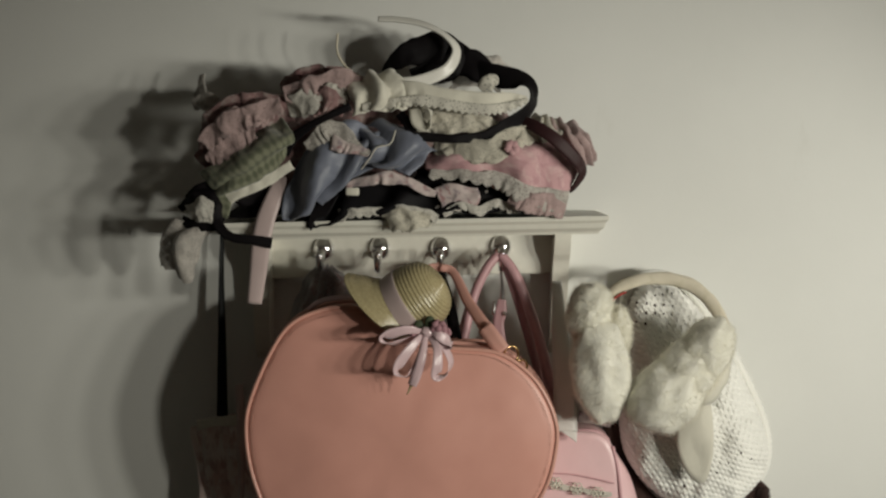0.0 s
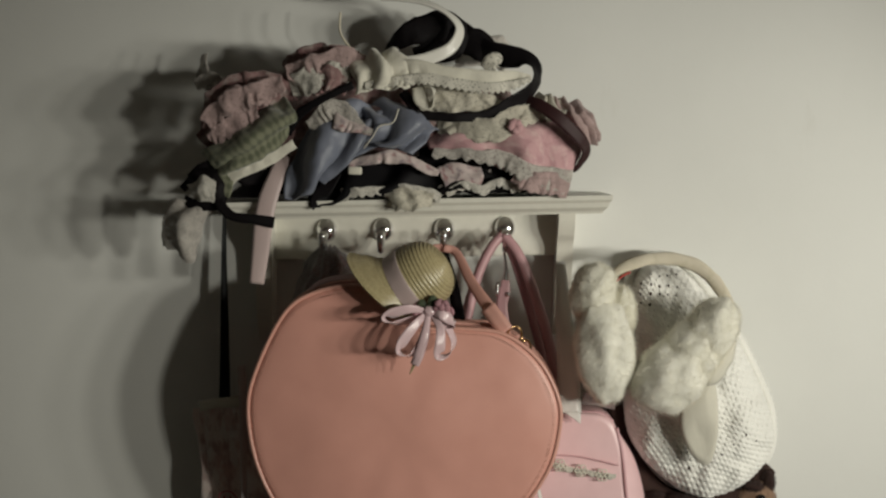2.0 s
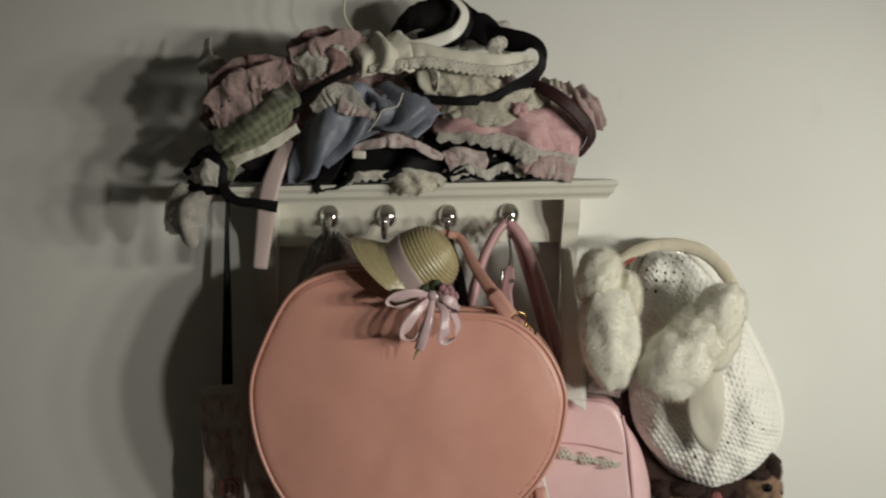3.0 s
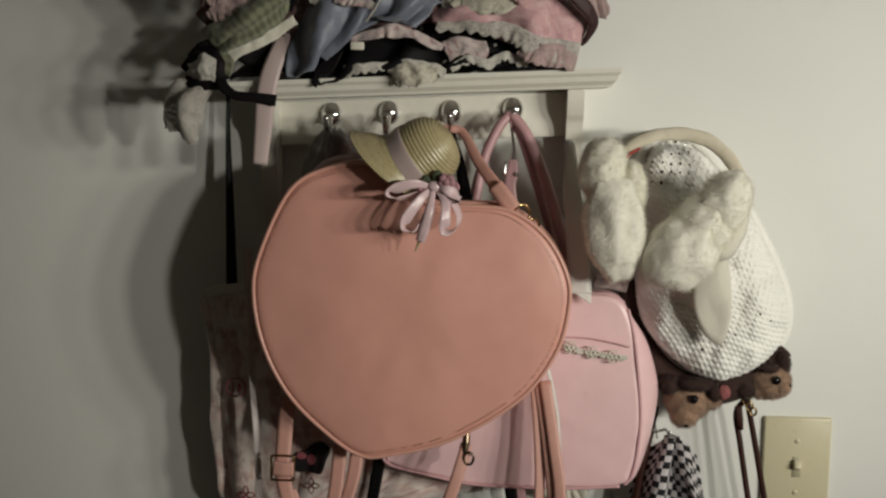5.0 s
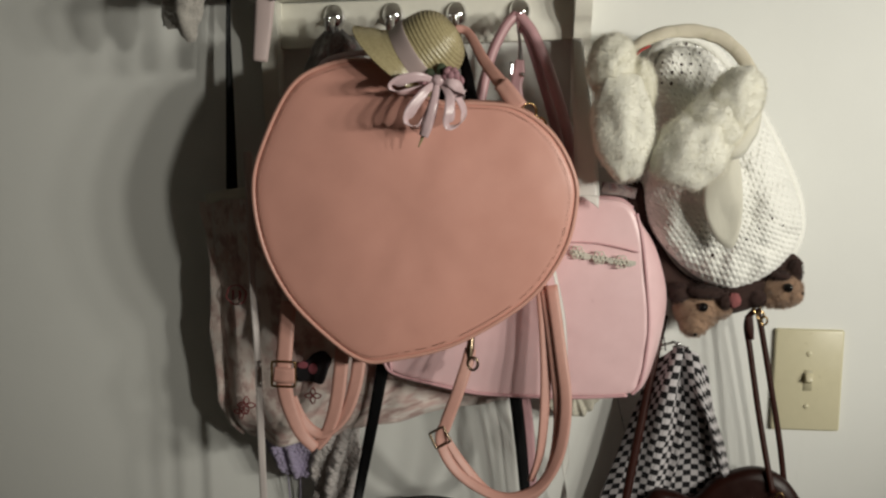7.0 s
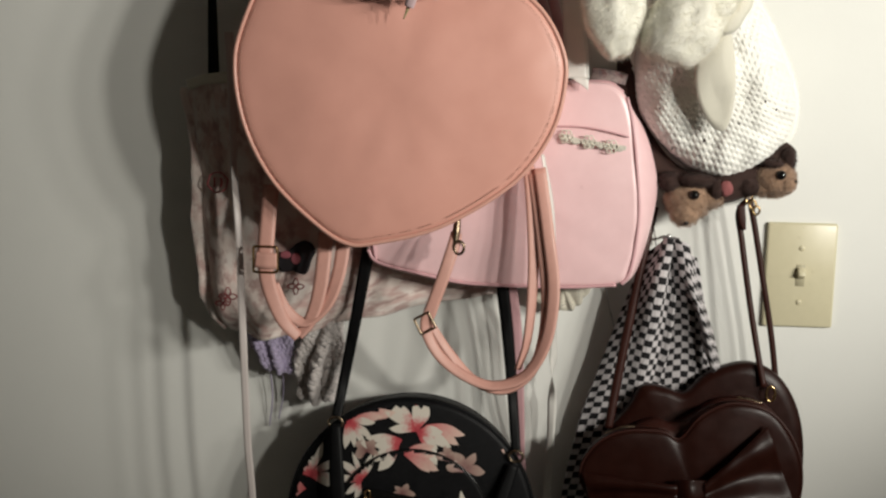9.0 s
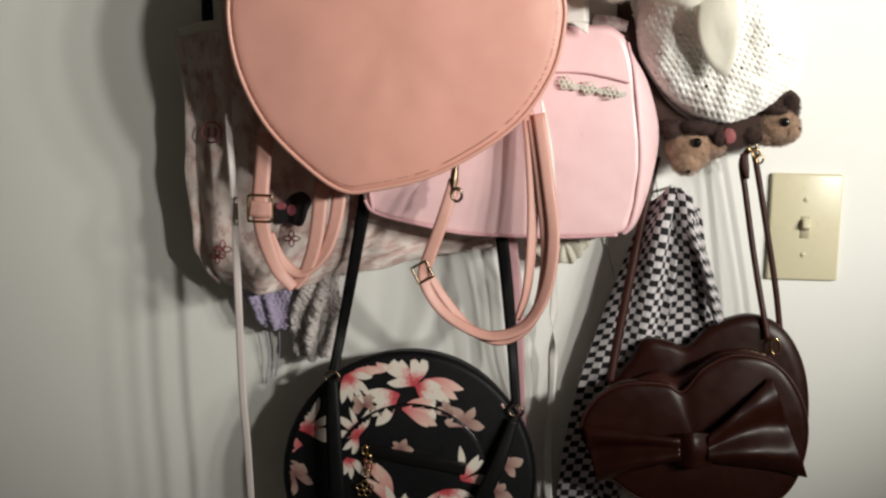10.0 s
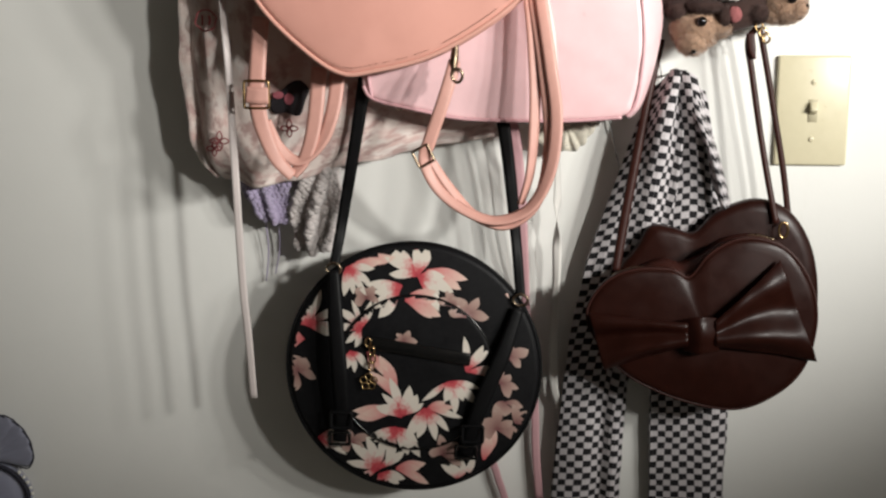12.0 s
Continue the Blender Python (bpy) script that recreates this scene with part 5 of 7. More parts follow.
def beret():
    t = thing("knitted_beret", "white hand-knitted cotton beret with a lacy openwork crown", "hat")
    pts = [(0.212, -0.06, 1.498), (0.208, -0.06, 1.546), (0.222, -0.06, 1.57), (0.249, -0.06, 1.575), (0.278, -0.06, 1.56), (0.314, -0.06, 1.515), (0.346, -0.06, 1.464), (0.372, -0.06, 1.407), (0.375, -0.06, 1.361), (0.353, -0.06, 1.328), (0.312, -0.06, 1.306), (0.272, -0.06, 1.31), (0.235, -0.06, 1.337), (0.207, -0.06, 1.375), (0.202, -0.06, 1.431)]
    out = cr([(p[0], p[2]) for p in pts], 440, True)
    c = np.array((0.272, 1.405))
    verts, faces, uv = [], [], []
    n, rows = 440, 110
    for i in range(rows):
        s = 1 - i / (rows - 1) * 0.985
        dome = -0.036 - 0.062 * math.sqrt(max(0, 1 - s ** 2.6))
        if s > 0.93:
            dome = -0.036 + (s - 0.93) * 0.35
        for j in range(n):
            q = c + (out[j] - c) * s
            # wandering stitches, with soft lumps; the open holes are dark dots added below
            at = (q[0], 0, q[1])
            lobe = 0.011 * nz(at, 20, 3) + 0.006 * nz(at, 45, 9)
            col = (q[0] - 0.35 * q[1]) * 2 * math.pi / 0.0072 + 4 * nz(at, 17, 7)
            row = (q[1] + 0.3 * q[0]) * 2 * math.pi / 0.0062 + 6 * nz(at, 20, 5)
            st = 0.0012 * math.cos(col) * math.cos(row + 1.2 * math.sin(col)) + 0.0006 * math.cos(row) + 0.0024 * nz(at, 95, 2)
            verts.append((q[0] + 0.0005 * math.sin(row), dome - lobe - st, q[1] + 0.0005 * math.cos(col)))
            uv.append((q[0], q[1]))
    for i in range(rows - 1):
        for j in range(n):
            k = (j + 1) % n
            faces.append((i * n + j, (i + 1) * n + j, (i + 1) * n + k, i * n + k))
    b = len(verts)
    verts += [(v[0] * 0.97 + c[0] * 0.03, -0.012, v[2] * 0.97 + c[1] * 0.03) for v in verts[:n]] + [(c[0], -0.012, c[1])]
    uv += [(v[0], v[2]) for v in verts[b:]]
    faces += [(j, (j + 1) % n, b + (j + 1) % n, b + j) for j in range(n)]
    faces += [(b + j, b + (j + 1) % n, b + n) for j in range(n)]
    faces.append(tuple((rows - 1) * n + j for j in range(n)))
    part("knitted_body", (verts, faces, uv), KNIT, t)
    # openwork holes: dark dots on the closed knit imitate the shade in them
    rng = random.Random(6)
    geos = []
    for k in range(30):
        if k < 22:
            x, z = 0.215 + (k % 5) * 0.0095 + 0.002 * rng.random(), 1.568 - (k // 5) * 0.0105 - 0.003 * rng.random()
        else:
            x, z = rng.uniform(0.22, 0.36), rng.uniform(1.335, 1.44)
        geos.append(((x, z), rng.uniform(0.0009, 0.0016)))
    V = np.array(verts[: n * rows])
    holes = []
    for (x, z), r in geos:
        i = int(np.argmin((V[:, 0] - x) ** 2 + (V[:, 2] - z) ** 2))
        holes.append(ball((x, V[i, 1] + 0.0004, z), (r, 0.0012, r * 1.3), 6))
    tagged(part("openwork", join(*holes), PLUSH_DARK, t, "dark dots standing in for shade in the openwork gaps"), kind="stuff")
    rim = [(c[0] + (q[0] - c[0]) * 0.995, -0.030, c[1] + (q[1] - c[1]) * 0.995) for q in out[::6]]
    rope = tube(rim, 0.0055, 240, 8, True)
    V2 = np.array(rope[0])
    V2 += np.array([0.0011 * math.sin(i * 2.0) * np.array((0.4, -1, 0.4)) for i in range(len(V2))])
    part("ribbed_edge", (V2, rope[1], rope[2]), KNIT, t)
    return t


def ear_muffs():
    t = thing("ear_muffs", "cream fleece ear muffs on a curved padded band, over the beret", "ear muffs")
    part("headband", band([(0.177, -0.1, 1.542), (0.188, -0.102, 1.562), (0.211, -0.104, 1.574), (0.238, -0.104, 1.5775), (0.268, -0.106, 1.571), (0.291, -0.11, 1.5515), (0.303, -0.115, 1.524), (0.302, -0.12, 1.495)], [0.009, 0.010, 0.010, 0.0105, 0.011, 0.011, 0.010, 0.009], 80, 7, twist=[30, 20, 10, 0, -10, -20, -30, -30], th=0.006, bow=0.002, crumple=(0.0012, 60)), BAND_PRINT, t, "cream headband with a fleece pile")
    part("red_stitching", tube([(0.184, -0.1065, 1.552), (0.189, -0.109, 1.557), (0.194, -0.109, 1.56), (0.198, -0.109, 1.562)], 0.0011, 20, 5), RED, t, "red embroidered mark")
    def lump(at, r, lean, seed):
        return turned(ball((0, 0, 0), r, 30, (0.13, 2.2), seed), pose(*at, 0, lean, 0))
    left = [lump((0.171, -0.14, 1.483), (0.031, 0.032, 0.056), -8, 2), lump((0.158, -0.13, 1.541), (0.023, 0.026, 0.032), 10, 5), lump((0.189, -0.12, 1.519), (0.014, 0.02, 0.03), 0, 3)]
    right = [lump((0.239, -0.15, 1.461), (0.035, 0.032, 0.045), 48, 4), lump((0.276, -0.145, 1.505), (0.026, 0.028, 0.040), 30, 7), lump((0.259, -0.148, 1.485), (0.030, 0.027, 0.036), 40, 6)]
    for group, seed in ((left, 1), (right, 2)):
        for i, g in enumerate(group):
            cup = part("fleece_pad", g, FUR, t, "cream fleece ear pad")
            tagged(part("fleece", hairs(g, 9000, 0.0040, 0.00015, seed * 10 + i, curl=1.1), FIBRE, cup), kind="stuff")
    disc = [(0.283, -0.14, 1.462), (0.292, -0.132, 1.436), (0.296, -0.118, 1.393), (0.29, -0.105, 1.361), (0.274, -0.105, 1.366), (0.259, -0.115, 1.392), (0.255, -0.128, 1.423), (0.265, -0.14, 1.45)]
    d = cr([(p[0], p[2]) for p in disc], 40, True)
    dc = d.mean(axis=0)
    lean = lambda z: -0.118 - 0.16 * (z - 1.40)
    part("lining", ([(dc[0] + (q[0] - dc[0]) * s, lean(q[1]) - y, dc[1] + (q[1] - dc[1]) * s) for s, y in ((1, 0), (1, 0.002), (0.8, 0.004), (0.4, 0.005)) for q in d], [(k * 40 + i, k * 40 + (i + 1) % 40, k * 40 + 40 + (i + 1) % 40, k * 40 + 40 + i) for k in range(3) for i in range(40)] + [tuple(120 + i for i in range(40)), tuple(range(39, -1, -1))], None), COTTON, t, "smooth white lining tongue")
    part("cuff", band([(0.299, -0.135, 1.505), (0.291, -0.15, 1.483), (0.278, -0.155, 1.464), (0.267, -0.15, 1.459)], [0.016, 0.022, 0.022, 0.010], 30, 6, bow=0.003, crumple=(0.002, 50), th=0.002), COTTON, t, "white cotton cuff")
    return t


def plush_heads():
    """Two soft toy heads, each one plain mesh with several materials."""
    for lobes, eye, nose_tip, flaps, seed in (
            ((((0.266, -0.050, 1.284), (0.025, 0.022, 0.022)), ((0.261, -0.062, 1.269), (0.015, 0.014, 0.012)), ((0.286, -0.050, 1.286), (0.018, 0.016, 0.011))),
             (0.269, -0.0735, 1.291), (0.262, -0.074, 1.2615), (((0.246, -0.056, 1.303), (0.013, 0.014, 0.010)), ((0.272, -0.064, 1.306), (0.020, 0.014, 0.007)), ((0.293, -0.062, 1.297), (0.008, 0.009, 0.011))), 1),
            ((((0.355, -0.050, 1.309), (0.022, 0.021, 0.020)), ((0.364, -0.058, 1.304), (0.0115, 0.012, 0.010)), ((0.343, -0.050, 1.299), (0.013, 0.014, 0.010))),
             (0.357, -0.0725, 1.314), (0.3735, -0.064, 1.307), (((0.350, -0.060, 1.325), (0.012, 0.011, 0.005)), ((0.368, -0.052, 1.329), (0.007, 0.010, 0.012)), ((0.328, -0.056, 1.300), (0.012, 0.010, 0.010))), 2)):
        tan = [ball(c, r, 20, (0.08, 2.5), seed + k) for k, (c, r) in enumerate(lobes)]
        dark = [ball(c, r, 12, (0.12, 3), seed + k) for k, (c, r) in enumerate(flaps)]
        fuzz = [(g[0], g[1], g[0][:, (0, 2)]) for g in (hairs(join(*tan), 7000, 0.0028, 0.0002, seed + 20, curl=0.6), hairs(join(*dark), 3000, 0.003, 0.0002, seed + 30, curl=0.6))]
        shine = [ball(eye, (0.005, 0.0036, 0.005), 10), ball(nose_tip, (0.0024, 0.002, 0.002), 8)]
        t = part("plush_toy", join(*tan, fuzz[0], *shine, *dark, fuzz[1]), PLUSH)
        t.data.materials.append(EYE)
        t.data.materials.append(PLUSH_DARK)
        a, b = sum(len(g[1]) for g in tan) + len(fuzz[0][1]), sum(len(g[1]) for g in shine)
        slot = [0] * a + [1] * b + [2] * (sum(len(g[1]) for g in dark) + len(fuzz[1][1]))
        t.data.polygons.foreach_set("material_index", slot[: len(t.data.polygons)])
        tagged(t, "tan plush toy head with glossy black eye under the beret", "plush toy", "plush toys")
    t = thing("brown_plush_scarf", "dark brown plush scarf with a red patch behind the beret", "scarf")
    part("scarf_roll", tube([(0.194, -0.03, 1.434), (0.201, -0.034, 1.387), (0.218, -0.036, 1.343), (0.247, -0.038, 1.308), (0.282, -0.045, 1.294), (0.316, -0.05, 1.301), (0.351, -0.045, 1.319), (0.373, -0.04, 1.341)], [0.008, 0.011, 0.012, 0.014, 0.016, 0.016, 0.015, 0.008], 60, 12, flat=0.8), PLUSH_DARK, t)
    part("red_patch", ball((0.302, -0.066, 1.298), (0.0075, 0.006, 0.008), 12, (0.2, 3)), PLUSH_PINK, t, "dull red felt patch")
    part("spotted_tip", band([(0.159, -0.045, 1.414), (0.176, -0.048, 1.412), (0.197, -0.045, 1.408)], 0.012, 16, 4, crumple=(0.002, 50), th=0.002), MAUVE_PRINT, t, "spotted cream tip")
    return t


def checked_scarf():
    t = thing("checked_scarf", "black and white checked knit scarf hanging doubled from a nail", "scarf")
    left = [[(0.228, -0.03, 1.224), (0.243, -0.05, 1.242), (0.258, -0.048, 1.243)],
            [(0.208, -0.03, 1.174), (0.231, -0.058, 1.185), (0.258, -0.05, 1.179)],
            [(0.182, -0.028, 1.095), (0.218, -0.045, 1.104), (0.252, -0.036, 1.097)],
            [(0.157, -0.024, 1.002), (0.202, -0.036, 1.005), (0.232, -0.03, 1.004)],
            [(0.144, -0.022, 0.9), (0.18, -0.036, 0.905), (0.211, -0.034, 0.898)],
            [(0.132, -0.02, 0.768), (0.172, -0.03, 0.773), (0.205, -0.028, 0.773)],
            [(0.121, -0.02, 0.647), (0.165, -0.028, 0.652), (0.204, -0.026, 0.652)]]
    part("left_tail", patch(left, 110, 44, folds=(0.0045, 1.6, 0.25), crumple=(0.0012, 40), th=0.004, seed=1, even=True), SCARF, t)
    right = [[(0.244, -0.045, 1.243), (0.262, -0.054, 1.239), (0.278, -0.044, 1.220)],
             [(0.248, -0.04, 1.187), (0.269, -0.06, 1.191), (0.29, -0.045, 1.17)],
             [(0.241, -0.028, 1.108), (0.278, -0.036, 1.115), (0.313, -0.03, 1.097)],
             [(0.24, -0.02, 1.002), (0.278, -0.028, 1.005), (0.32, -0.025, 1.005)],
             [(0.238, -0.018, 0.888), (0.279, -0.026, 0.891), (0.322, -0.024, 0.891)],
             [(0.24, -0.018, 0.77), (0.281, -0.026, 0.774), (0.322, -0.022, 0.774)],
             [(0.243, -0.018, 0.649), (0.282, -0.026, 0.654), (0.323, -0.022, 0.654)]]
    part("right_tail", patch(right, 110, 44, folds=(0.003, 1.3, 0.2), crumple=(0.0012, 40), th=0.004, seed=4, even=True), SCARF, t)
    fold = [[(0.254, -0.05, 1.228), (0.267, -0.062, 1.217), (0.278, -0.05, 1.199)], [(0.265, -0.058, 1.197), (0.277, -0.07, 1.18), (0.294, -0.052, 1.153)], [(0.281, -0.055, 1.17), (0.292, -0.064, 1.137), (0.307, -0.05, 1.106)], [(0.291, -0.05, 1.129), (0.302, -0.055, 1.1), (0.312, -0.045, 1.081)]]
    part("fold", patch(fold, 50, 30, crumple=(0.0012, 40), th=0.004, seed=6, even=True), SCARF, t)
    return t


for spot in ((0.251, -0.03, 1.238), (0.329, -0.05, 1.288), (0.254, -0.03, 1.561)):
    nail(spot)
straw_hat()
beret()
ear_muffs()
plush_heads()
checked_scarf()


# ---- the heap of headdresses and lace on the shelf ----
def cloth(name, label, category, pieces, group="headdresses on the shelf"):
    t = thing(name, label, category, group)
    for piece, geo, mat in pieces:
        part(piece, geo, mat, t)
    return t


def heap():
    # a dark dotted cloth lies lowest and fills the heap from front to back
    cloth("dotted_headdress", "black dotted cotton headdress with white lace edging, lowest in the heap", "headdress", [
        ("base_cloth", patch([[(-0.182, -0.02, 1.625), (-0.092, -0.02, 1.632), (-0.003, -0.02, 1.637), (0.074, -0.02, 1.641), (0.128, -0.02, 1.64)],
                              [(-0.172, -0.05, 1.667), (-0.091, -0.05, 1.688), (-0.004, -0.05, 1.694), (0.071, -0.05, 1.687), (0.128, -0.05, 1.664)],
                              [(-0.152, -0.1, 1.654), (-0.079, -0.11, 1.668), (-0.002, -0.11, 1.675), (0.064, -0.11, 1.67), (0.107, -0.1, 1.65)],
                              [(-0.135, -0.125, 1.625), (-0.077, -0.132, 1.643), (-0.001, -0.132, 1.649), (0.058, -0.13, 1.651), (0.097, -0.12, 1.643)],
                              [(-0.137, -0.128, 1.62), (-0.077, -0.13, 1.634), (-0.001, -0.13, 1.639), (0.058, -0.128, 1.642), (0.094, -0.122, 1.642)]], 44, 70, folds=(0.004, 5, 0.6), crumple=(0.006, 34), seed=3), DOTS),
        ("corner_point", patch([[(-0.125, -0.125, 1.652), (-0.107, -0.13, 1.656)], [(-0.135, -0.131, 1.637), (-0.118, -0.132, 1.635)], [(-0.138, -0.133, 1.627), (-0.13, -0.133, 1.63)], [(-0.136, -0.134, 1.618), (-0.134, -0.134, 1.618)]], 20, 10, th=0.0015), BLACK_SATIN),
        ("lace_edge", band([(-0.106, -0.132, 1.634), (-0.082, -0.137, 1.639), (-0.053, -0.138, 1.642), (-0.024, -0.138, 1.642), (-0.003, -0.134, 1.634)], 0.009, 110, 7, wave=(0.0012, 5), scallop=(0.003, 12), crumple=(0.002, 80), seed=2), WHITE_LACE),
        ("lace_edge", band([(0.002, -0.134, 1.64), (0.023, -0.138, 1.648), (0.04, -0.139, 1.645), (0.057, -0.138, 1.653), (0.079, -0.13, 1.645)], 0.009, 90, 7, wave=(0.0012, 4), scallop=(0.003, 9), crumple=(0.003, 70), seed=5), WHITE_LACE),
        ("print_cloth", patch([[(-0.007, -0.128, 1.667), (0.01, -0.131, 1.671), (0.037, -0.13, 1.668)], [(-0.002, -0.134, 1.656), (0.014, -0.136, 1.658), (0.039, -0.134, 1.657)], [(0.002, -0.134, 1.644), (0.017, -0.136, 1.645), (0.036, -0.134, 1.647)]], 16, 20, crumple=(0.004, 60), seed=4), MAUVE_PRINT),
    ])
    cloth("cream_lace_jabot", "gathered cream lace jabot hanging over the shelf edge", "lace trim", [
        ("ruffle", patch([[(-0.064, -0.135, 1.639), (-0.047, -0.141, 1.644), (-0.027, -0.141, 1.644), (-0.008, -0.137, 1.64)],
                          [(-0.06, -0.139, 1.633), (-0.044, -0.145, 1.635), (-0.026, -0.145, 1.634), (-0.01, -0.139, 1.634)],
                          [(-0.054, -0.138, 1.624), (-0.039, -0.143, 1.622), (-0.024, -0.143, 1.622), (-0.011, -0.138, 1.629)]], 40, 70, folds=(0.0016, 1.7, 0.4), crumple=(0.0035, 75), th=0.0007, seed=8, ragged=0.010), CREAM_LACE),
    ])
    cloth("blue_satin_bow", "dusty blue satin bow with grey lace, draped over the shelf", "hair bow", [
        ("left_drape", patch([[(-0.134, -0.11, 1.718), (-0.104, -0.12, 1.728), (-0.074, -0.12, 1.727), (-0.051, -0.11, 1.719)],
                              [(-0.159, -0.12, 1.686), (-0.119, -0.138, 1.704), (-0.084, -0.14, 1.705), (-0.055, -0.13, 1.699)],
                              [(-0.163, -0.128, 1.657), (-0.135, -0.145, 1.67), (-0.106, -0.146, 1.677), (-0.081, -0.138, 1.683)],
                              [(-0.164, -0.132, 1.629), (-0.146, -0.142, 1.632), (-0.13, -0.142, 1.647), (-0.118, -0.136, 1.659)]], 60, 60, folds=(0.0065, 2.6, 0.7), crumple=(0.005, 30), th=0.0018, seed=1), BLUE_SATIN),
        ("right_drape", patch([[(-0.098, -0.11, 1.727), (-0.075, -0.118, 1.733), (-0.045, -0.112, 1.728), (-0.027, -0.105, 1.716)],
                               [(-0.081, -0.135, 1.708), (-0.055, -0.146, 1.713), (-0.029, -0.142, 1.714), (-0.004, -0.13, 1.707)],
                               [(-0.078, -0.138, 1.694), (-0.054, -0.148, 1.693), (-0.037, -0.146, 1.69), (-0.02, -0.136, 1.696)],
                               [(-0.084, -0.138, 1.688), (-0.054, -0.147, 1.684), (-0.039, -0.146, 1.678), (-0.035, -0.142, 1.679)]], 50, 50, folds=(0.0055, 2.2, 0.5), crumple=(0.004, 34), th=0.0018, seed=3), BLUE_SATIN),
        ("hem_thread", tube([(-0.049, -0.145, 1.724), (-0.054, -0.152, 1.71), (-0.067, -0.154, 1.706), (-0.074, -0.154, 1.695), (-0.083, -0.15, 1.683)], 0.0008, 40, 5), COTTON),
        ("lace_frill", band([(-0.142, -0.138, 1.703), (-0.125, -0.142, 1.717), (-0.107, -0.142, 1.722), (-0.077, -0.15, 1.702)], [0.012, 0.021, 0.019, 0.006], 60, 8, wave=(0.0022, 5), scallop=(0.003, 8), crumple=(0.005, 44), seed=4), GREY_LACE),
        ("lace_frill", band([(-0.114, -0.145, 1.711), (-0.096, -0.15, 1.705), (-0.076, -0.15, 1.7)], [0.013, 0.014, 0.006], 40, 8, wave=(0.0022, 3), crumple=(0.004, 50), seed=9), MAUVE_PRINT),
    ])
    cloth("print_ribbon", "crumpled mauve printed ribbon lying across the black cloth", "ribbon", [
        ("strip", band([(-0.099, -0.138, 1.665), (-0.077, -0.143, 1.673), (-0.054, -0.144, 1.677), (-0.03, -0.144, 1.67), (-0.004, -0.138, 1.662)], [0.005, 0.011, 0.012, 0.011, 0.006], 60, 8, wave=(0.0022, 3), crumple=(0.005, 44), seed=3), MAUVE_PRINT),
        ("button", rounded((-0.092, -0.142, 1.66)[0], -0.143, (-0.092, -0.142, 1.66)[2], 0.014, 0.004, 0.008, 0.0015), COTTON),
    ])
    cloth("pink_headdress", "pink cotton headdress with cream lace edging and a rose", "headdress", [
        ("pad", patch([[(-0.015, -0.09, 1.704), (0.032, -0.07, 1.726), (0.088, -0.06, 1.731), (0.131, -0.06, 1.72)],
                       [(-0.017, -0.12, 1.691), (0.032, -0.13, 1.709), (0.091, -0.125, 1.718), (0.138, -0.1, 1.705)],
                       [(-0.015, -0.13, 1.684), (0.038, -0.14, 1.696), (0.096, -0.14, 1.697), (0.141, -0.11, 1.69)],
                       [(0.01, -0.132, 1.679), (0.056, -0.142, 1.681), (0.103, -0.142, 1.672), (0.133, -0.115, 1.669)],
                       [(0.057, -0.128, 1.673), (0.08, -0.138, 1.662), (0.11, -0.136, 1.65), (0.129, -0.118, 1.647)]], 44, 60, folds=(0.004, 2.2, 0.5), crumple=(0.005, 34), th=0.002, seed=2), PINK_COTTON),
        ("lace_edge", band([(-0.013, -0.138, 1.681), (0.027, -0.144, 1.68), (0.062, -0.147, 1.675), (0.086, -0.148, 1.663), (0.128, -0.135, 1.655)], [0.009, 0.012, 0.016, 0.02, 0.026], 120, 9, wave=(0.0012, 4), scallop=(0.004, 12), crumple=(0.0028, 60), seed=2), GREY_LACE),
        ("lace_edge", band([(0.071, -0.146, 1.662), (0.095, -0.148, 1.654), (0.128, -0.135, 1.65)], [0.018, 0.022, 0.022], 60, 8, wave=(0.0022, 6), scallop=(0.0025, 6), crumple=(0.004, 50), seed=7), PINK_LACE),
        ("lace_collar", band([(-0.009, -0.125, 1.708), (0.018, -0.14, 1.708), (0.05, -0.146, 1.706), (0.067, -0.14, 1.718), (0.096, -0.13, 1.727)], [0.016, 0.024, 0.028, 0.024, 0.016], 110, 12, wave=(0.0015, 3), scallop=(0.003, 9), crumple=(0.0032, 60), seed=12), CREAM_LACE),
        ("rose", join(*[ball(tuple(np.array((0.07, -0.148, 1.71)) + 0.004 * np.array((math.cos(2.4 * i), -0.4, math.sin(2.4 * i)))), (0.004, 0.0025, 0.004), 6, (0.3, 3), i) for i in range(7)]), PINK_COTTON),
        ("end_ruffle", patch([[(0.102, -0.08, 1.742), (0.122, -0.09, 1.74), (0.142, -0.08, 1.741)], [(0.113, -0.09, 1.728), (0.133, -0.11, 1.728), (0.152, -0.09, 1.723)], [(0.129, -0.09, 1.712), (0.145, -0.105, 1.713), (0.161, -0.085, 1.707)], [(0.141, -0.085, 1.699), (0.151, -0.095, 1.697), (0.163, -0.08, 1.696)]], 40, 40, folds=(0.004, 4, 0.3), crumple=(0.004, 50), seed=6), PINK_LACE),
        ("lace_tuft", patch([[(0.086, -0.08, 1.742), (0.104, -0.085, 1.748), (0.123, -0.08, 1.741)], [(0.079, -0.11, 1.728), (0.102, -0.118, 1.732), (0.124, -0.11, 1.727)], [(0.091, -0.12, 1.719), (0.105, -0.125, 1.721), (0.121, -0.115, 1.718)]], 24, 30, folds=(0.003, 3, 0.2), crumple=(0.006, 50), seed=8), CREAM_LACE),
    ])
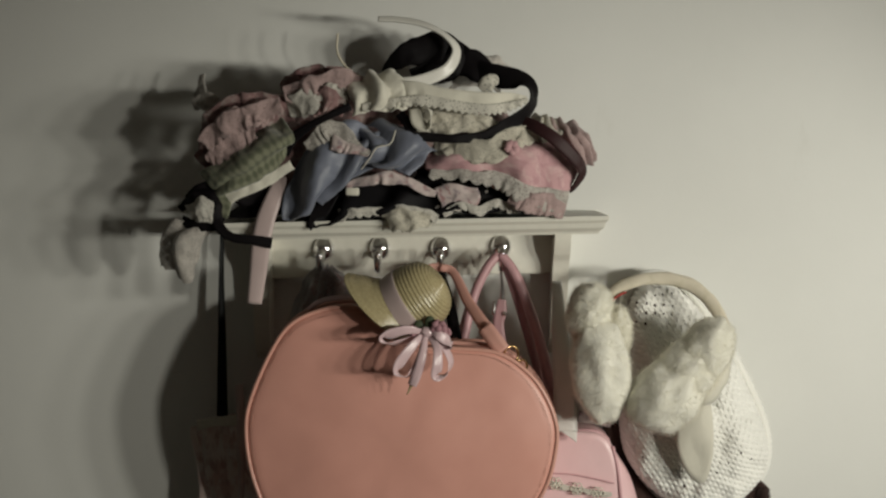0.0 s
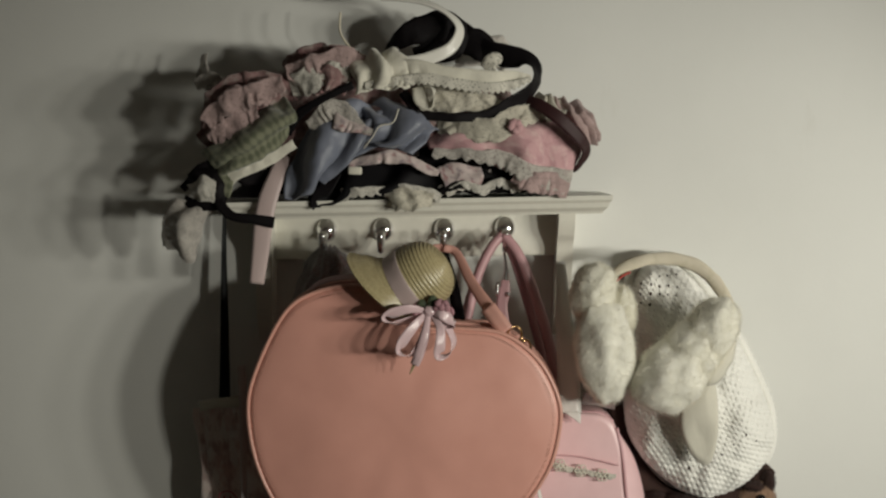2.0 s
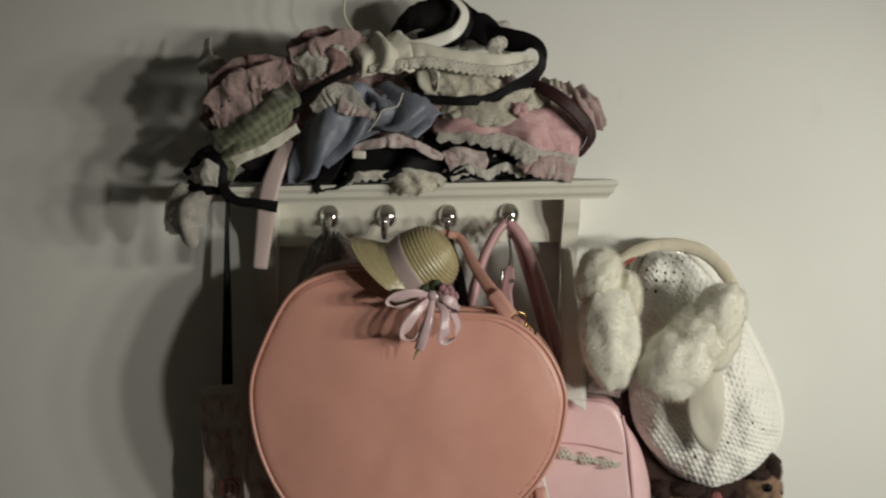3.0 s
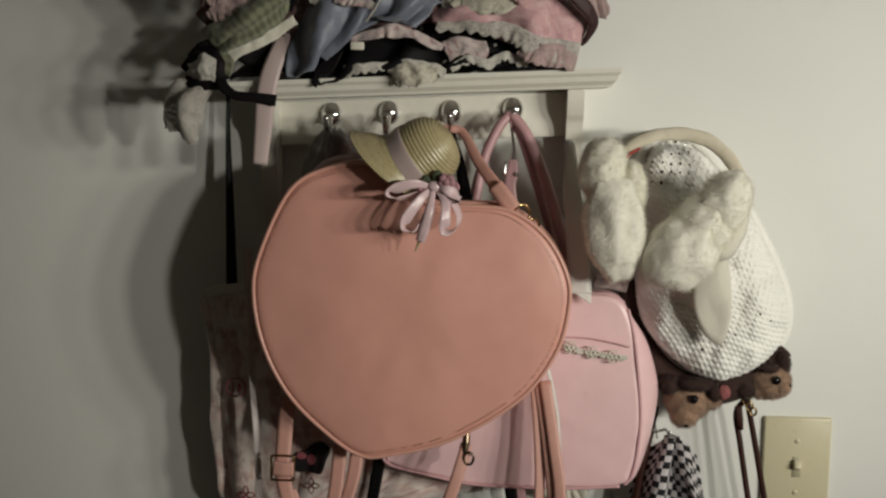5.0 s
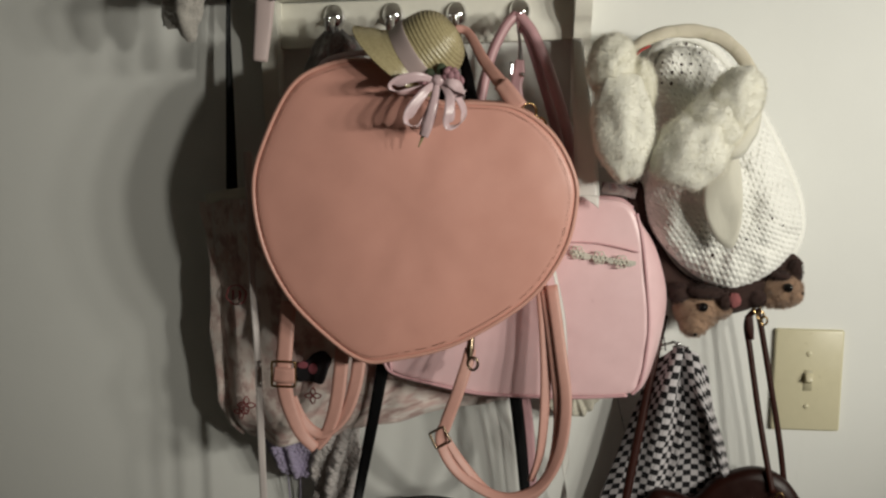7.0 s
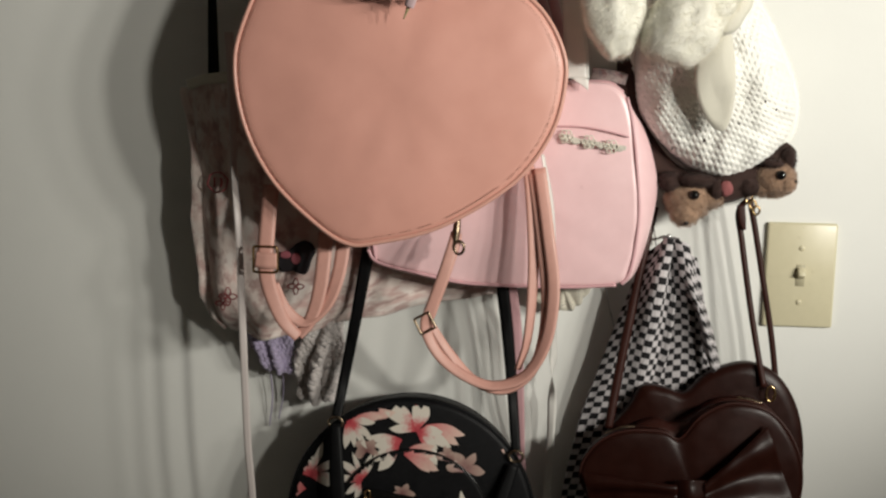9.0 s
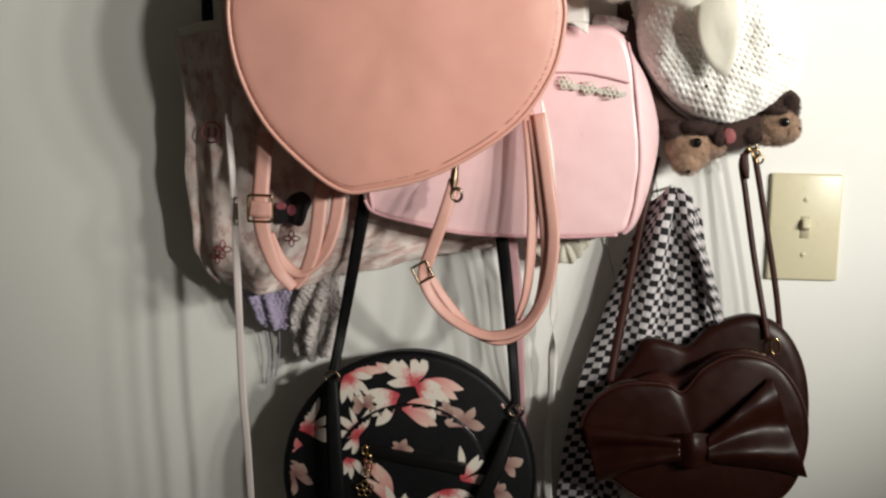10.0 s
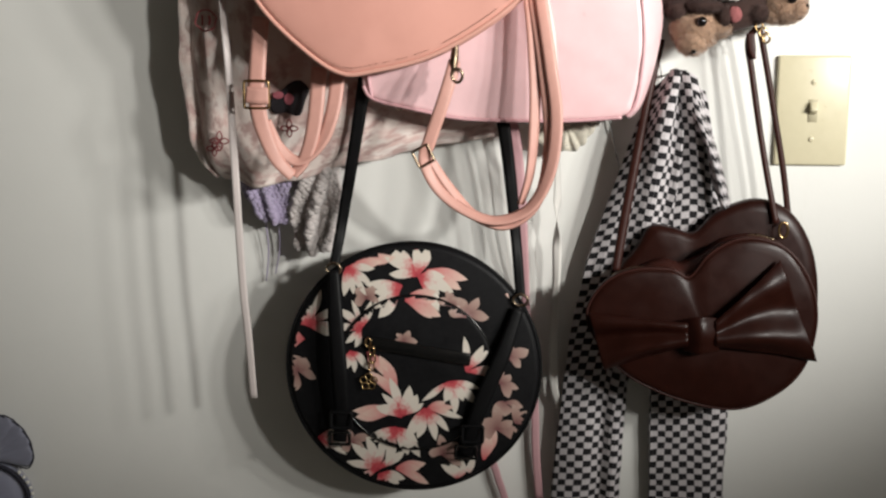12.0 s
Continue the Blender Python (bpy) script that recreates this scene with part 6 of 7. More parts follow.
    cloth("maroon_ribbon", "dark maroon ribbon arching over the pink headdress", "ribbon", [
        ("strip", band([(0.07, -0.12, 1.742), (0.095, -0.14, 1.732), (0.118, -0.146, 1.717), (0.138, -0.138, 1.699), (0.145, -0.126, 1.687), (0.139, -0.118, 1.673), (0.133, -0.112, 1.666)], [0.010, 0.013, 0.014, 0.013, 0.011, 0.008, 0.005], 70, 5, twist=[0, 0, 5, 15, 35, 45, 30], th=0.001), MAROON),
    ])
    cloth("green_check_headdress", "green checked cotton headdress with a cream lining and pink print", "headdress", [
        ("check_cloth", patch([[(-0.17, -0.125, 1.736), (-0.152, -0.145, 1.72), (-0.159, -0.138, 1.699)], [(-0.198, -0.13, 1.716), (-0.181, -0.15, 1.699), (-0.174, -0.14, 1.679)], [(-0.226, -0.13, 1.693), (-0.211, -0.148, 1.677), (-0.204, -0.14, 1.661)], [(-0.252, -0.12, 1.673), (-0.239, -0.135, 1.659), (-0.229, -0.132, 1.651)]], 50, 24, folds=(0.003, 1.5, 1.5), crumple=(0.005, 36), th=0.002, seed=1), GREEN_PLAID),
        ("cream_lining", band([(-0.155, -0.135, 1.685), (-0.177, -0.138, 1.673), (-0.2, -0.138, 1.662), (-0.224, -0.136, 1.649), (-0.235, -0.132, 1.637)], [0.010, 0.012, 0.013, 0.018, 0.022], 60, 6, wave=(0.002, 2), crumple=(0.003, 50), seed=2), COTTON),
        ("loose_end", patch([[(-0.239, -0.13, 1.655), (-0.218, -0.136, 1.653)], [(-0.235, -0.134, 1.642), (-0.218, -0.138, 1.641)], [(-0.228, -0.134, 1.63), (-0.223, -0.136, 1.627)]], 16, 12, crumple=(0.003, 50), seed=5), GREEN_PLAID),
        ("under_cloth", patch([[(-0.244, -0.03, 1.626), (-0.209, -0.05, 1.647), (-0.164, -0.06, 1.68)], [(-0.235, -0.09, 1.627), (-0.199, -0.11, 1.648), (-0.16, -0.11, 1.674)], [(-0.226, -0.122, 1.626), (-0.196, -0.124, 1.629), (-0.164, -0.122, 1.63)]], 24, 24, crumple=(0.003, 40), seed=6), BLACK_SATIN),
    ])
    # pink ruffled headdress at the upper left
    pieces = []
    for k, (pts, w, mat) in enumerate((
            ([(-0.248, -0.12, 1.698), (-0.235, -0.13, 1.722), (-0.209, -0.13, 1.738), (-0.18, -0.125, 1.742), (-0.157, -0.125, 1.745)], [0.02, 0.036, 0.04, 0.034, 0.03], PINK_RUFFLE),
            ([(-0.253, -0.11, 1.683), (-0.228, -0.12, 1.701), (-0.204, -0.122, 1.715), (-0.175, -0.12, 1.726)], [0.03, 0.04, 0.036, 0.02], PINK_RUFFLE),
            ([(-0.24, -0.135, 1.713), (-0.221, -0.142, 1.728), (-0.201, -0.142, 1.734), (-0.184, -0.135, 1.735)], [0.014, 0.022, 0.022, 0.014], PINK_LACE),
            ([(-0.171, -0.11, 1.76), (-0.146, -0.125, 1.769), (-0.116, -0.125, 1.773), (-0.094, -0.115, 1.771)], [0.024, 0.034, 0.034, 0.024], PINK_RUFFLE),
            ([(-0.162, -0.13, 1.745), (-0.14, -0.142, 1.752), (-0.12, -0.142, 1.756), (-0.1, -0.135, 1.752)], [0.024, 0.03, 0.028, 0.02], WHITE_LACE),
            ([(-0.144, -0.135, 1.745), (-0.122, -0.146, 1.751), (-0.101, -0.138, 1.746)], [0.012, 0.024, 0.018], PINK_RUFFLE),
            ([(-0.268, -0.09, 1.746), (-0.253, -0.1, 1.749), (-0.241, -0.1, 1.738), (-0.235, -0.1, 1.714)], [0.012, 0.02, 0.022, 0.02], GREY_LACE),
            ([(-0.249, -0.1, 1.672), (-0.231, -0.115, 1.687), (-0.218, -0.11, 1.696)], [0.024, 0.03, 0.02], PINK_RUFFLE))):
        pieces.append(("ruffle", band(pts, w, 130, 16, wave=(0.0025, 2 + k % 3), scallop=(0.003, 7), crumple=(0.0065, 52), th=0.0006, seed=k * 3.1 + 1), mat))
    for k, (pts, w) in enumerate((([(-0.246, -0.14, 1.704), (-0.223, -0.148, 1.724), (-0.194, -0.148, 1.737), (-0.166, -0.146, 1.747)], [0.016, 0.024, 0.024, 0.016]), ([(-0.164, -0.136, 1.757), (-0.138, -0.142, 1.768), (-0.109, -0.14, 1.775), (-0.087, -0.13, 1.773)], [0.014, 0.02, 0.02, 0.012]), ([(-0.244, -0.13, 1.684), (-0.218, -0.14, 1.703), (-0.192, -0.142, 1.719)], [0.016, 0.022, 0.014]))):
        pieces.append(("wispy_lace", band(pts, w, 110, 12, wave=(0.002, 3), scallop=(0.004, 10), crumple=(0.005, 60), th=0.0005, seed=k * 2.3 + 20), PINK_LACE))
    pieces.append(("lace_point", patch([[(-0.267, -0.075, 1.779), (-0.261, -0.08, 1.779)], [(-0.27, -0.08, 1.763), (-0.255, -0.09, 1.759)], [(-0.272, -0.085, 1.746), (-0.248, -0.095, 1.742)]], 20, 12, crumple=(0.004, 70), seed=3), GREY_LACE))
    cloth("pink_ruffle_headdress", "dull pink ruffled headdress edged with white and grey lace", "headdress", pieces)
    # filling folds behind, so that the heap is solid
    cloth("grey_lace_veil", "crumpled grey and cream lace veil in the middle of the heap", "veil", [
        ("veil", patch([[(-0.244, -0.03, 1.652), (-0.169, -0.03, 1.72), (-0.069, -0.03, 1.764), (0.044, -0.03, 1.755), (0.135, -0.03, 1.695)], [(-0.224, -0.07, 1.666), (-0.157, -0.08, 1.732), (-0.06, -0.08, 1.765), (0.043, -0.08, 1.759), (0.124, -0.08, 1.707)], [(-0.205, -0.11, 1.658), (-0.134, -0.115, 1.705), (-0.051, -0.12, 1.728), (0.043, -0.12, 1.731), (0.116, -0.11, 1.689)], [(-0.186, -0.115, 1.638), (-0.108, -0.12, 1.67), (-0.038, -0.12, 1.684), (0.039, -0.12, 1.687), (0.106, -0.11, 1.659)]], 50, 80, folds=(0.004, 6, 0.5), crumple=(0.008, 34), seed=4), PINK_RUFFLE),
        ("lace_fold", patch([[(-0.034, -0.12, 1.748), (0.002, -0.132, 1.75), (0.031, -0.135, 1.745), (0.058, -0.13, 1.737)], [(-0.03, -0.13, 1.734), (0.002, -0.142, 1.737), (0.031, -0.143, 1.734), (0.055, -0.135, 1.729)], [(-0.026, -0.128, 1.722), (0.003, -0.136, 1.723), (0.029, -0.138, 1.721), (0.049, -0.13, 1.723)]], 40, 80, folds=(0.0018, 2.3, 0.5), crumple=(0.005, 60), th=0.0007, seed=2), CREAM_LACE),
        ("lace_fold", patch([[(-0.003, -0.12, 1.712), (0.026, -0.13, 1.724), (0.061, -0.13, 1.733), (0.09, -0.12, 1.738)], [(0, -0.134, 1.702), (0.032, -0.142, 1.709), (0.064, -0.142, 1.717), (0.087, -0.132, 1.726)], [(0.009, -0.132, 1.695), (0.038, -0.14, 1.697), (0.061, -0.14, 1.704), (0.082, -0.13, 1.713)]], 40, 80, folds=(0.0018, 2.1, 0.5), crumple=(0.0045, 60), th=0.0007, seed=7), CREAM_LACE),
    ])
    cloth("white_eyelet_headdress", "white cotton headdress with scalloped eyelet edging, across the heap", "headdress", [
        ("crumpled_end", patch([[(-0.102, -0.12, 1.77), (-0.084, -0.13, 1.783), (-0.063, -0.13, 1.784), (-0.043, -0.125, 1.777)], [(-0.098, -0.138, 1.755), (-0.079, -0.15, 1.764), (-0.056, -0.15, 1.766), (-0.039, -0.14, 1.763)], [(-0.094, -0.138, 1.74), (-0.076, -0.148, 1.744), (-0.055, -0.15, 1.744), (-0.037, -0.142, 1.747)]], 40, 40, folds=(0.005, 2.4, 0.4), crumple=(0.005, 40), seed=2), COTTON),
        ("strip", band([(-0.056, -0.142, 1.76), (-0.027, -0.15, 1.762), (0.008, -0.152, 1.757), (0.042, -0.15, 1.756), (0.068, -0.146, 1.758), (0.085, -0.142, 1.76)], [0.03, 0.024, 0.021, 0.019, 0.017, 0.006], 100, 8, wave=(0.0022, 3), crumple=(0.002, 40), seed=5, th=0.0015), COTTON),
        ("eyelet_edge", band([(-0.084, -0.15, 1.746), (-0.05, -0.153, 1.752), (-0.021, -0.155, 1.755), (0.008, -0.156, 1.751), (0.037, -0.154, 1.748), (0.062, -0.149, 1.751), (0.085, -0.146, 1.759)], [0.008, 0.010, 0.011, 0.011, 0.011, 0.010, 0.004], 160, 6, wave=(0.0015, 9), scallop=(0.003, 26), seed=5, th=0.0006), EYELET),
        ("curl", band([(-0.03, -0.14, 1.747), (-0.027, -0.148, 1.734), (-0.017, -0.15, 1.728), (-0.014, -0.148, 1.743), (-0.021, -0.142, 1.749)], [0.012, 0.014, 0.014, 0.012, 0.008], 40, 5, twist=[0, 20, 60, 100, 120], th=0.001), COTTON),
        ("eyelet_tip", band([(0.037, -0.12, 1.769), (0.043, -0.125, 1.775), (0.049, -0.125, 1.779), (0.051, -0.12, 1.774)], [0.012, 0.017, 0.014, 0.006], 30, 5, scallop=(0.003, 5)), EYELET),
    ])
    cloth("black_satin_bow", "wide black satin ribbon bow looping round the heap", "hair bow", [
        ("big_loop", band([(-0.008, -0.06, 1.826), (0.014, -0.07, 1.81), (0.036, -0.085, 1.79), (0.06, -0.1, 1.785), (0.083, -0.11, 1.78), (0.092, -0.12, 1.768), (0.088, -0.13, 1.752), (0.069, -0.138, 1.734), (0.043, -0.142, 1.722), (0.009, -0.144, 1.717), (-0.023, -0.142, 1.719), (-0.032, -0.14, 1.722)], [0.014, 0.022, 0.026, 0.024, 0.022, 0.02, 0.02, 0.018, 0.011, 0.009, 0.009, 0.009], 130, 6, twist=[0, -10, -15, 10, 40, 65, 60, 30, 10, 0, 0, 0], crumple=(0.002, 40), th=0.001), BLACK_SATIN),
        ("strap", band([(-0.046, -0.136, 1.742), (-0.038, -0.142, 1.732), (-0.031, -0.145, 1.719)], 0.010, 20, 4, th=0.001), BLACK_SATIN),
        ("heap_loop", band([(-0.071, -0.06, 1.788), (-0.052, -0.08, 1.8), (-0.028, -0.085, 1.81), (-0.001, -0.08, 1.813), (0.005, -0.08, 1.803), (-0.012, -0.085, 1.79), (-0.036, -0.085, 1.785)], [0.008, 0.022, 0.032, 0.034, 0.03, 0.026, 0.01], 70, 8, wave=(0.0022, 2), crumple=(0.006, 40), seed=2, th=0.001), BLACK_SATIN),
        ("point", band([(-0.018, -0.075, 1.811), (-0.013, -0.072, 1.821), (-0.01, -0.07, 1.831)], [0.018, 0.013, 0.002], 16, 4), BLACK_SATIN),
        ("lower_loop", band([(0.005, -0.075, 1.807), (0.024, -0.08, 1.8), (0.042, -0.085, 1.788), (0.055, -0.09, 1.777)], [0.03, 0.032, 0.026, 0.016], 40, 6, crumple=(0.005, 40), seed=5), BLACK_SATIN),
        ("net", patch([[(0.005, -0.03, 1.792), (0.036, -0.03, 1.816), (0.071, -0.03, 1.794)], [(0.009, -0.06, 1.777), (0.039, -0.06, 1.797), (0.067, -0.06, 1.782)], [(-0.005, -0.09, 1.766), (0.03, -0.09, 1.776), (0.061, -0.09, 1.768)]], 24, 30, crumple=(0.008, 50), seed=3), GREY_LACE),
        ("thin_edge", band([(-0.096, -0.146, 1.747), (-0.119, -0.146, 1.736), (-0.139, -0.142, 1.725), (-0.157, -0.136, 1.711), (-0.167, -0.13, 1.698)], [0.008, 0.007, 0.008, 0.012, 0.016], 50, 4, th=0.001), BLACK_SATIN),
    ])
    cloth("white_headband", "glossy white plastic headband standing on the heap", "headband", [
        ("band", band([(-0.074, -0.092, 1.842), (-0.055, -0.093, 1.842), (-0.027, -0.095, 1.838), (-0.003, -0.098, 1.827), (0.01, -0.102, 1.811), (0.003, -0.108, 1.792), (-0.015, -0.112, 1.781), (-0.037, -0.114, 1.775), (-0.059, -0.11, 1.777)], [0.006, 0.007, 0.009, 0.011, 0.011, 0.012, 0.013, 0.012, 0.008], 90, 5, twist=[30, 40, 55, 65, 45, 15, 0, 0, 0], th=0.002), PLASTIC_WHITE),
        ("comb_wire", tube([(-0.117, -0.088, 1.826), (-0.1165, -0.09, 1.806), (-0.107, -0.092, 1.791), (-0.093, -0.098, 1.782), (-0.083, -0.105, 1.778)], 0.0012, 40, 6), BAND_PRINT),
    ])
    # tied bundle at the left end
    cloth("black_lace_bow", "black ribbon and white lace bow hanging off the shelf end", "hair bow", [
        ("knot", band([(-0.275, -0.12, 1.634), (-0.257, -0.13, 1.648), (-0.239, -0.135, 1.652), (-0.228, -0.138, 1.641), (-0.237, -0.138, 1.623), (-0.256, -0.134, 1.619), (-0.272, -0.125, 1.625)], [0.008, 0.014, 0.014, 0.016, 0.016, 0.014, 0.008], 60, 6, twist=[0, 20, 40, 30, 20, 20, 0], crumple=(0.003, 50), seed=1), BLACK_SATIN),
        ("lace_knot", patch([[(-0.267, -0.13, 1.641), (-0.249, -0.142, 1.648), (-0.236, -0.14, 1.642)], [(-0.261, -0.14, 1.632), (-0.247, -0.148, 1.635), (-0.235, -0.142, 1.632)], [(-0.259, -0.136, 1.622), (-0.247, -0.142, 1.621), (-0.238, -0.138, 1.623)]], 20, 24, crumple=(0.005, 60), seed=2), WHITE_LACE),
        ("lace_tail", patch([[(-0.285, -0.115, 1.626), (-0.269, -0.128, 1.625), (-0.253, -0.13, 1.62), (-0.247, -0.122, 1.613)], [(-0.294, -0.11, 1.604), (-0.275, -0.128, 1.601), (-0.256, -0.13, 1.598), (-0.25, -0.12, 1.596)], [(-0.297, -0.105, 1.586), (-0.277, -0.125, 1.581), (-0.261, -0.126, 1.575), (-0.255, -0.115, 1.577)], [(-0.3, -0.1, 1.576), (-0.283, -0.118, 1.569), (-0.269, -0.12, 1.56), (-0.263, -0.112, 1.569)]], 40, 36, folds=(0.004, 1.6, 0.2), crumple=(0.003, 50), seed=6, ragged=0.004), GREY_LACE),
        ("ribbon_end", band([(-0.236, -0.134, 1.636), (-0.229, -0.14, 1.619), (-0.216, -0.142, 1.609), (-0.195, -0.143, 1.607), (-0.174, -0.142, 1.604)], [0.012, 0.011, 0.0095, 0.010, 0.012], 50, 5, twist=[0, 10, 0, 0, 0], th=0.001), BLACK_SATIN),
        ("upper_ribbon", band([(-0.268, -0.12, 1.647), (-0.253, -0.125, 1.657), (-0.235, -0.125, 1.661), (-0.202, -0.125, 1.649), (-0.168, -0.12, 1.667)], [0.006, 0.01, 0.012, 0.016, 0.02], 50, 5, crumple=(0.003, 40), seed=4), BLACK_SATIN),
        ("white_loop", band([(-0.242, -0.126, 1.621), (-0.234, -0.13, 1.615), (-0.226, -0.13, 1.609)], [0.004, 0.007, 0.002], 16, 4), WHITE_SATIN),
    ])


def ribbons():
    cloth("pink_ribbon", "pale pink satin ribbon hanging over the shelf edge", "ribbon", [
        ("strip", band([(-0.169, -0.118, 1.673), (-0.175, -0.13, 1.651), (-0.182, -0.136, 1.628), (-0.186, -0.138, 1.604), (-0.189, -0.134, 1.574), (-0.193, -0.13, 1.539)], [0.013, 0.0175, 0.02, 0.02, 0.018, 0.015], 60, 6, twist=[0, 0, 0, 4, 8, 12], th=0.0008, bow=0.001), PINK_SATIN)], "loose ribbons")
    cloth("white_ribbon", "white satin ribbon with a notched end beside the bracket", "ribbon", [
        ("strip", band([(0.126, -0.085, 1.569), (0.131, -0.09, 1.516), (0.136, -0.094, 1.469), (0.139, -0.098, 1.434), (0.14, -0.1, 1.408)], [0.012, 0.018, 0.022, 0.0255, 0.027], 50, 6, twist=[30, 20, 10, 5, 0], th=0.0008, bow=0.001), WHITE_SATIN),
        ("notched_end", join(patch([[(0.127, -0.1, 1.41), (0.135, -0.1008, 1.41)], [(0.127, -0.1, 1.398), (0.129, -0.1008, 1.405)]], 6, 6, th=0.0008), patch([[(0.134, -0.1008, 1.409), (0.153, -0.1, 1.408)], [(0.147, -0.1008, 1.401), (0.153, -0.1, 1.396)]], 6, 6, th=0.0008)), WHITE_SATIN)], "loose ribbons")
    cloth("long_white_ribbon", "long narrow pale satin ribbon hanging in front of the tote", "ribbon", [
        ("strip", band([(-0.214, -0.095, 1.446), (-0.21, -0.1, 1.399), (-0.207, -0.103, 1.31), (-0.201, -0.106, 1.238), (-0.197, -0.106, 1.142), (-0.192, -0.106, 1.026), (-0.187, -0.106, 0.966), (-0.183, -0.106, 0.903)], [0.009, 0.009, 0.007, 0.0072, 0.0078, 0.0078, 0.0078, 0.0075], 100, 4, twist=[20, 30, 50, 25, 15, 10, 5, 0], th=0.0008), PALE_SATIN)], "loose ribbons")
    cloth("twisted_ribbon", "twisted pale satin ribbon hanging beside the checked scarf", "ribbon", [
        ("strip", band([(0.109, -0.11, 1.331), (0.121, -0.108, 1.278), (0.126, -0.1, 1.219), (0.129, -0.07, 1.161), (0.131, -0.04, 1.106), (0.132, -0.03, 1.053), (0.132, -0.028, 1.015), (0.13, -0.026, 0.952), (0.132, -0.024, 0.9), (0.139, -0.02, 0.87)], [0.004, 0.006, 0.006, 0.006, 0.010, 0.010, 0.009, 0.009, 0.009, 0.007], 140, 4, twist=[40, 60, 70, 60, 30, 170, 150, 200, 170, 150], th=0.0008), WHITE_SATIN)], "loose ribbons")
    cloth("black_ribbon", "narrow black ribbon hanging from a hook behind the straw bonnet", "ribbon", [
        ("strip", band([(-0.001, -0.06, 1.577), (0.008, -0.07, 1.555), (0.015, -0.08, 1.531), (0.02, -0.09, 1.502)], [0.005, 0.007, 0.009, 0.012], 30, 4, th=0.0008), BLACK_SATIN)], "loose ribbons")
    cloth("pale_ribbon", "short pale satin ribbon lying along the backpack's top edge", "ribbon", [
        ("strip", band([(-0.142, -0.112, 1.53), (-0.126, -0.12, 1.542), (-0.103, -0.123, 1.548), (-0.08, -0.123, 1.549), (-0.062, -0.118, 1.545)], [0.004, 0.006, 0.007, 0.007, 0.005], 40, 5, twist=[30, 40, 45, 45, 40], th=0.0009), MAUVE_SATIN)], "loose ribbons")
    t = thing("organza_pouch", "translucent grey organza pouch with red contents, on a hook", "pouch")
    rows = [[(-0.136, -0.058, 1.576), (-0.128, -0.066, 1.578), (-0.122, -0.058, 1.576)], [(-0.151, -0.045, 1.557), (-0.125, -0.08, 1.565), (-0.106, -0.05, 1.562)], [(-0.163, -0.04, 1.534), (-0.124, -0.085, 1.544), (-0.093, -0.05, 1.544)], [(-0.169, -0.035, 1.504), (-0.123, -0.085, 1.513), (-0.083, -0.05, 1.513)]]
    part("net", patch(rows, 30, 40, folds=(0.003, 5, 0.2), crumple=(0.004, 50), th=0.0006, seed=3), ORGANZA, t)
    part("contents", patch([[(p[0] * 0.75 + (-0.128, -0.05, 1.555)[0] * 0.25, p[1] * 0.7, p[2] - 0.006) for p in r] for r in rows], 24, 24, crumple=(0.006, 40), seed=5), PLUSH_PINK, t)
    t = thing("crocheted_mittens", "lavender and pale wool crocheted piece below the tote bag", "knitwear")
    part("lavender_part", patch([[(-0.209, -0.028, 1.133), (-0.18, -0.036, 1.135), (-0.153, -0.034, 1.135)], [(-0.206, -0.028, 1.112), (-0.18, -0.038, 1.111), (-0.155, -0.034, 1.107)], [(-0.196, -0.026, 1.094), (-0.178, -0.034, 1.089), (-0.158, -0.03, 1.09)], [(-0.186, -0.022, 1.081), (-0.173, -0.028, 1.077), (-0.161, -0.024, 1.078)]], 90, 70, folds=(0.003, 2, 0.3), crumple=(0.004, 60), th=0.005, seed=2, knit=(0.0016, 0.0058)), LAVENDER, t)
    part("pale_part", patch([[(-0.153, -0.03, 1.134), (-0.127, -0.044, 1.136), (-0.098, -0.034, 1.141)], [(-0.151, -0.03, 1.107), (-0.124, -0.046, 1.109), (-0.1, -0.034, 1.111)], [(-0.15, -0.028, 1.076), (-0.128, -0.042, 1.075), (-0.104, -0.032, 1.08)], [(-0.146, -0.024, 1.052), (-0.129, -0.034, 1.043), (-0.111, -0.028, 1.05)]], 100, 80, folds=(0.005, 2, 0.2), crumple=(0.004, 60), th=0.006, seed=5, knit=(0.0018, 0.0066)), PALE_WOOL, t)
    for p, q in (((-0.17, -0.02, 1.078), (-0.176, -0.008, 1.016)), ((-0.184, -0.02, 1.079), (-0.187, -0.006, 1.007))):
        part("yarn_end", tube([p, tuple((np.array(p) + np.array(q)) / 2 + np.array((0.003, 0, 0))), q], 0.0008, 20, 5), LAVENDER, t)
    t = thing("cream_lace_slip", "cream lace edge showing below the pink handbag", "lace trim")
    part("lace", band([(0.114, -0.03, 1.182), (0.138, -0.032, 1.173), (0.155, -0.03, 1.182), (0.173, -0.028, 1.194)], [0.03, 0.036, 0.03, 0.01], 60, 8, wave=(0.0022, 5), scallop=(0.0025, 6), crumple=(0.003, 50), seed=3), CREAM_LACE, t)
    t = thing("grey_string", "thin grey string hanging down the wall", "string")
    part("strand", tube([(0.183, -0.01, 1.203), (0.191, -0.006, 1.164), (0.201, -0.005, 1.127), (0.207, -0.005, 1.101)], 0.0009, 30, 6), STEEL, t)
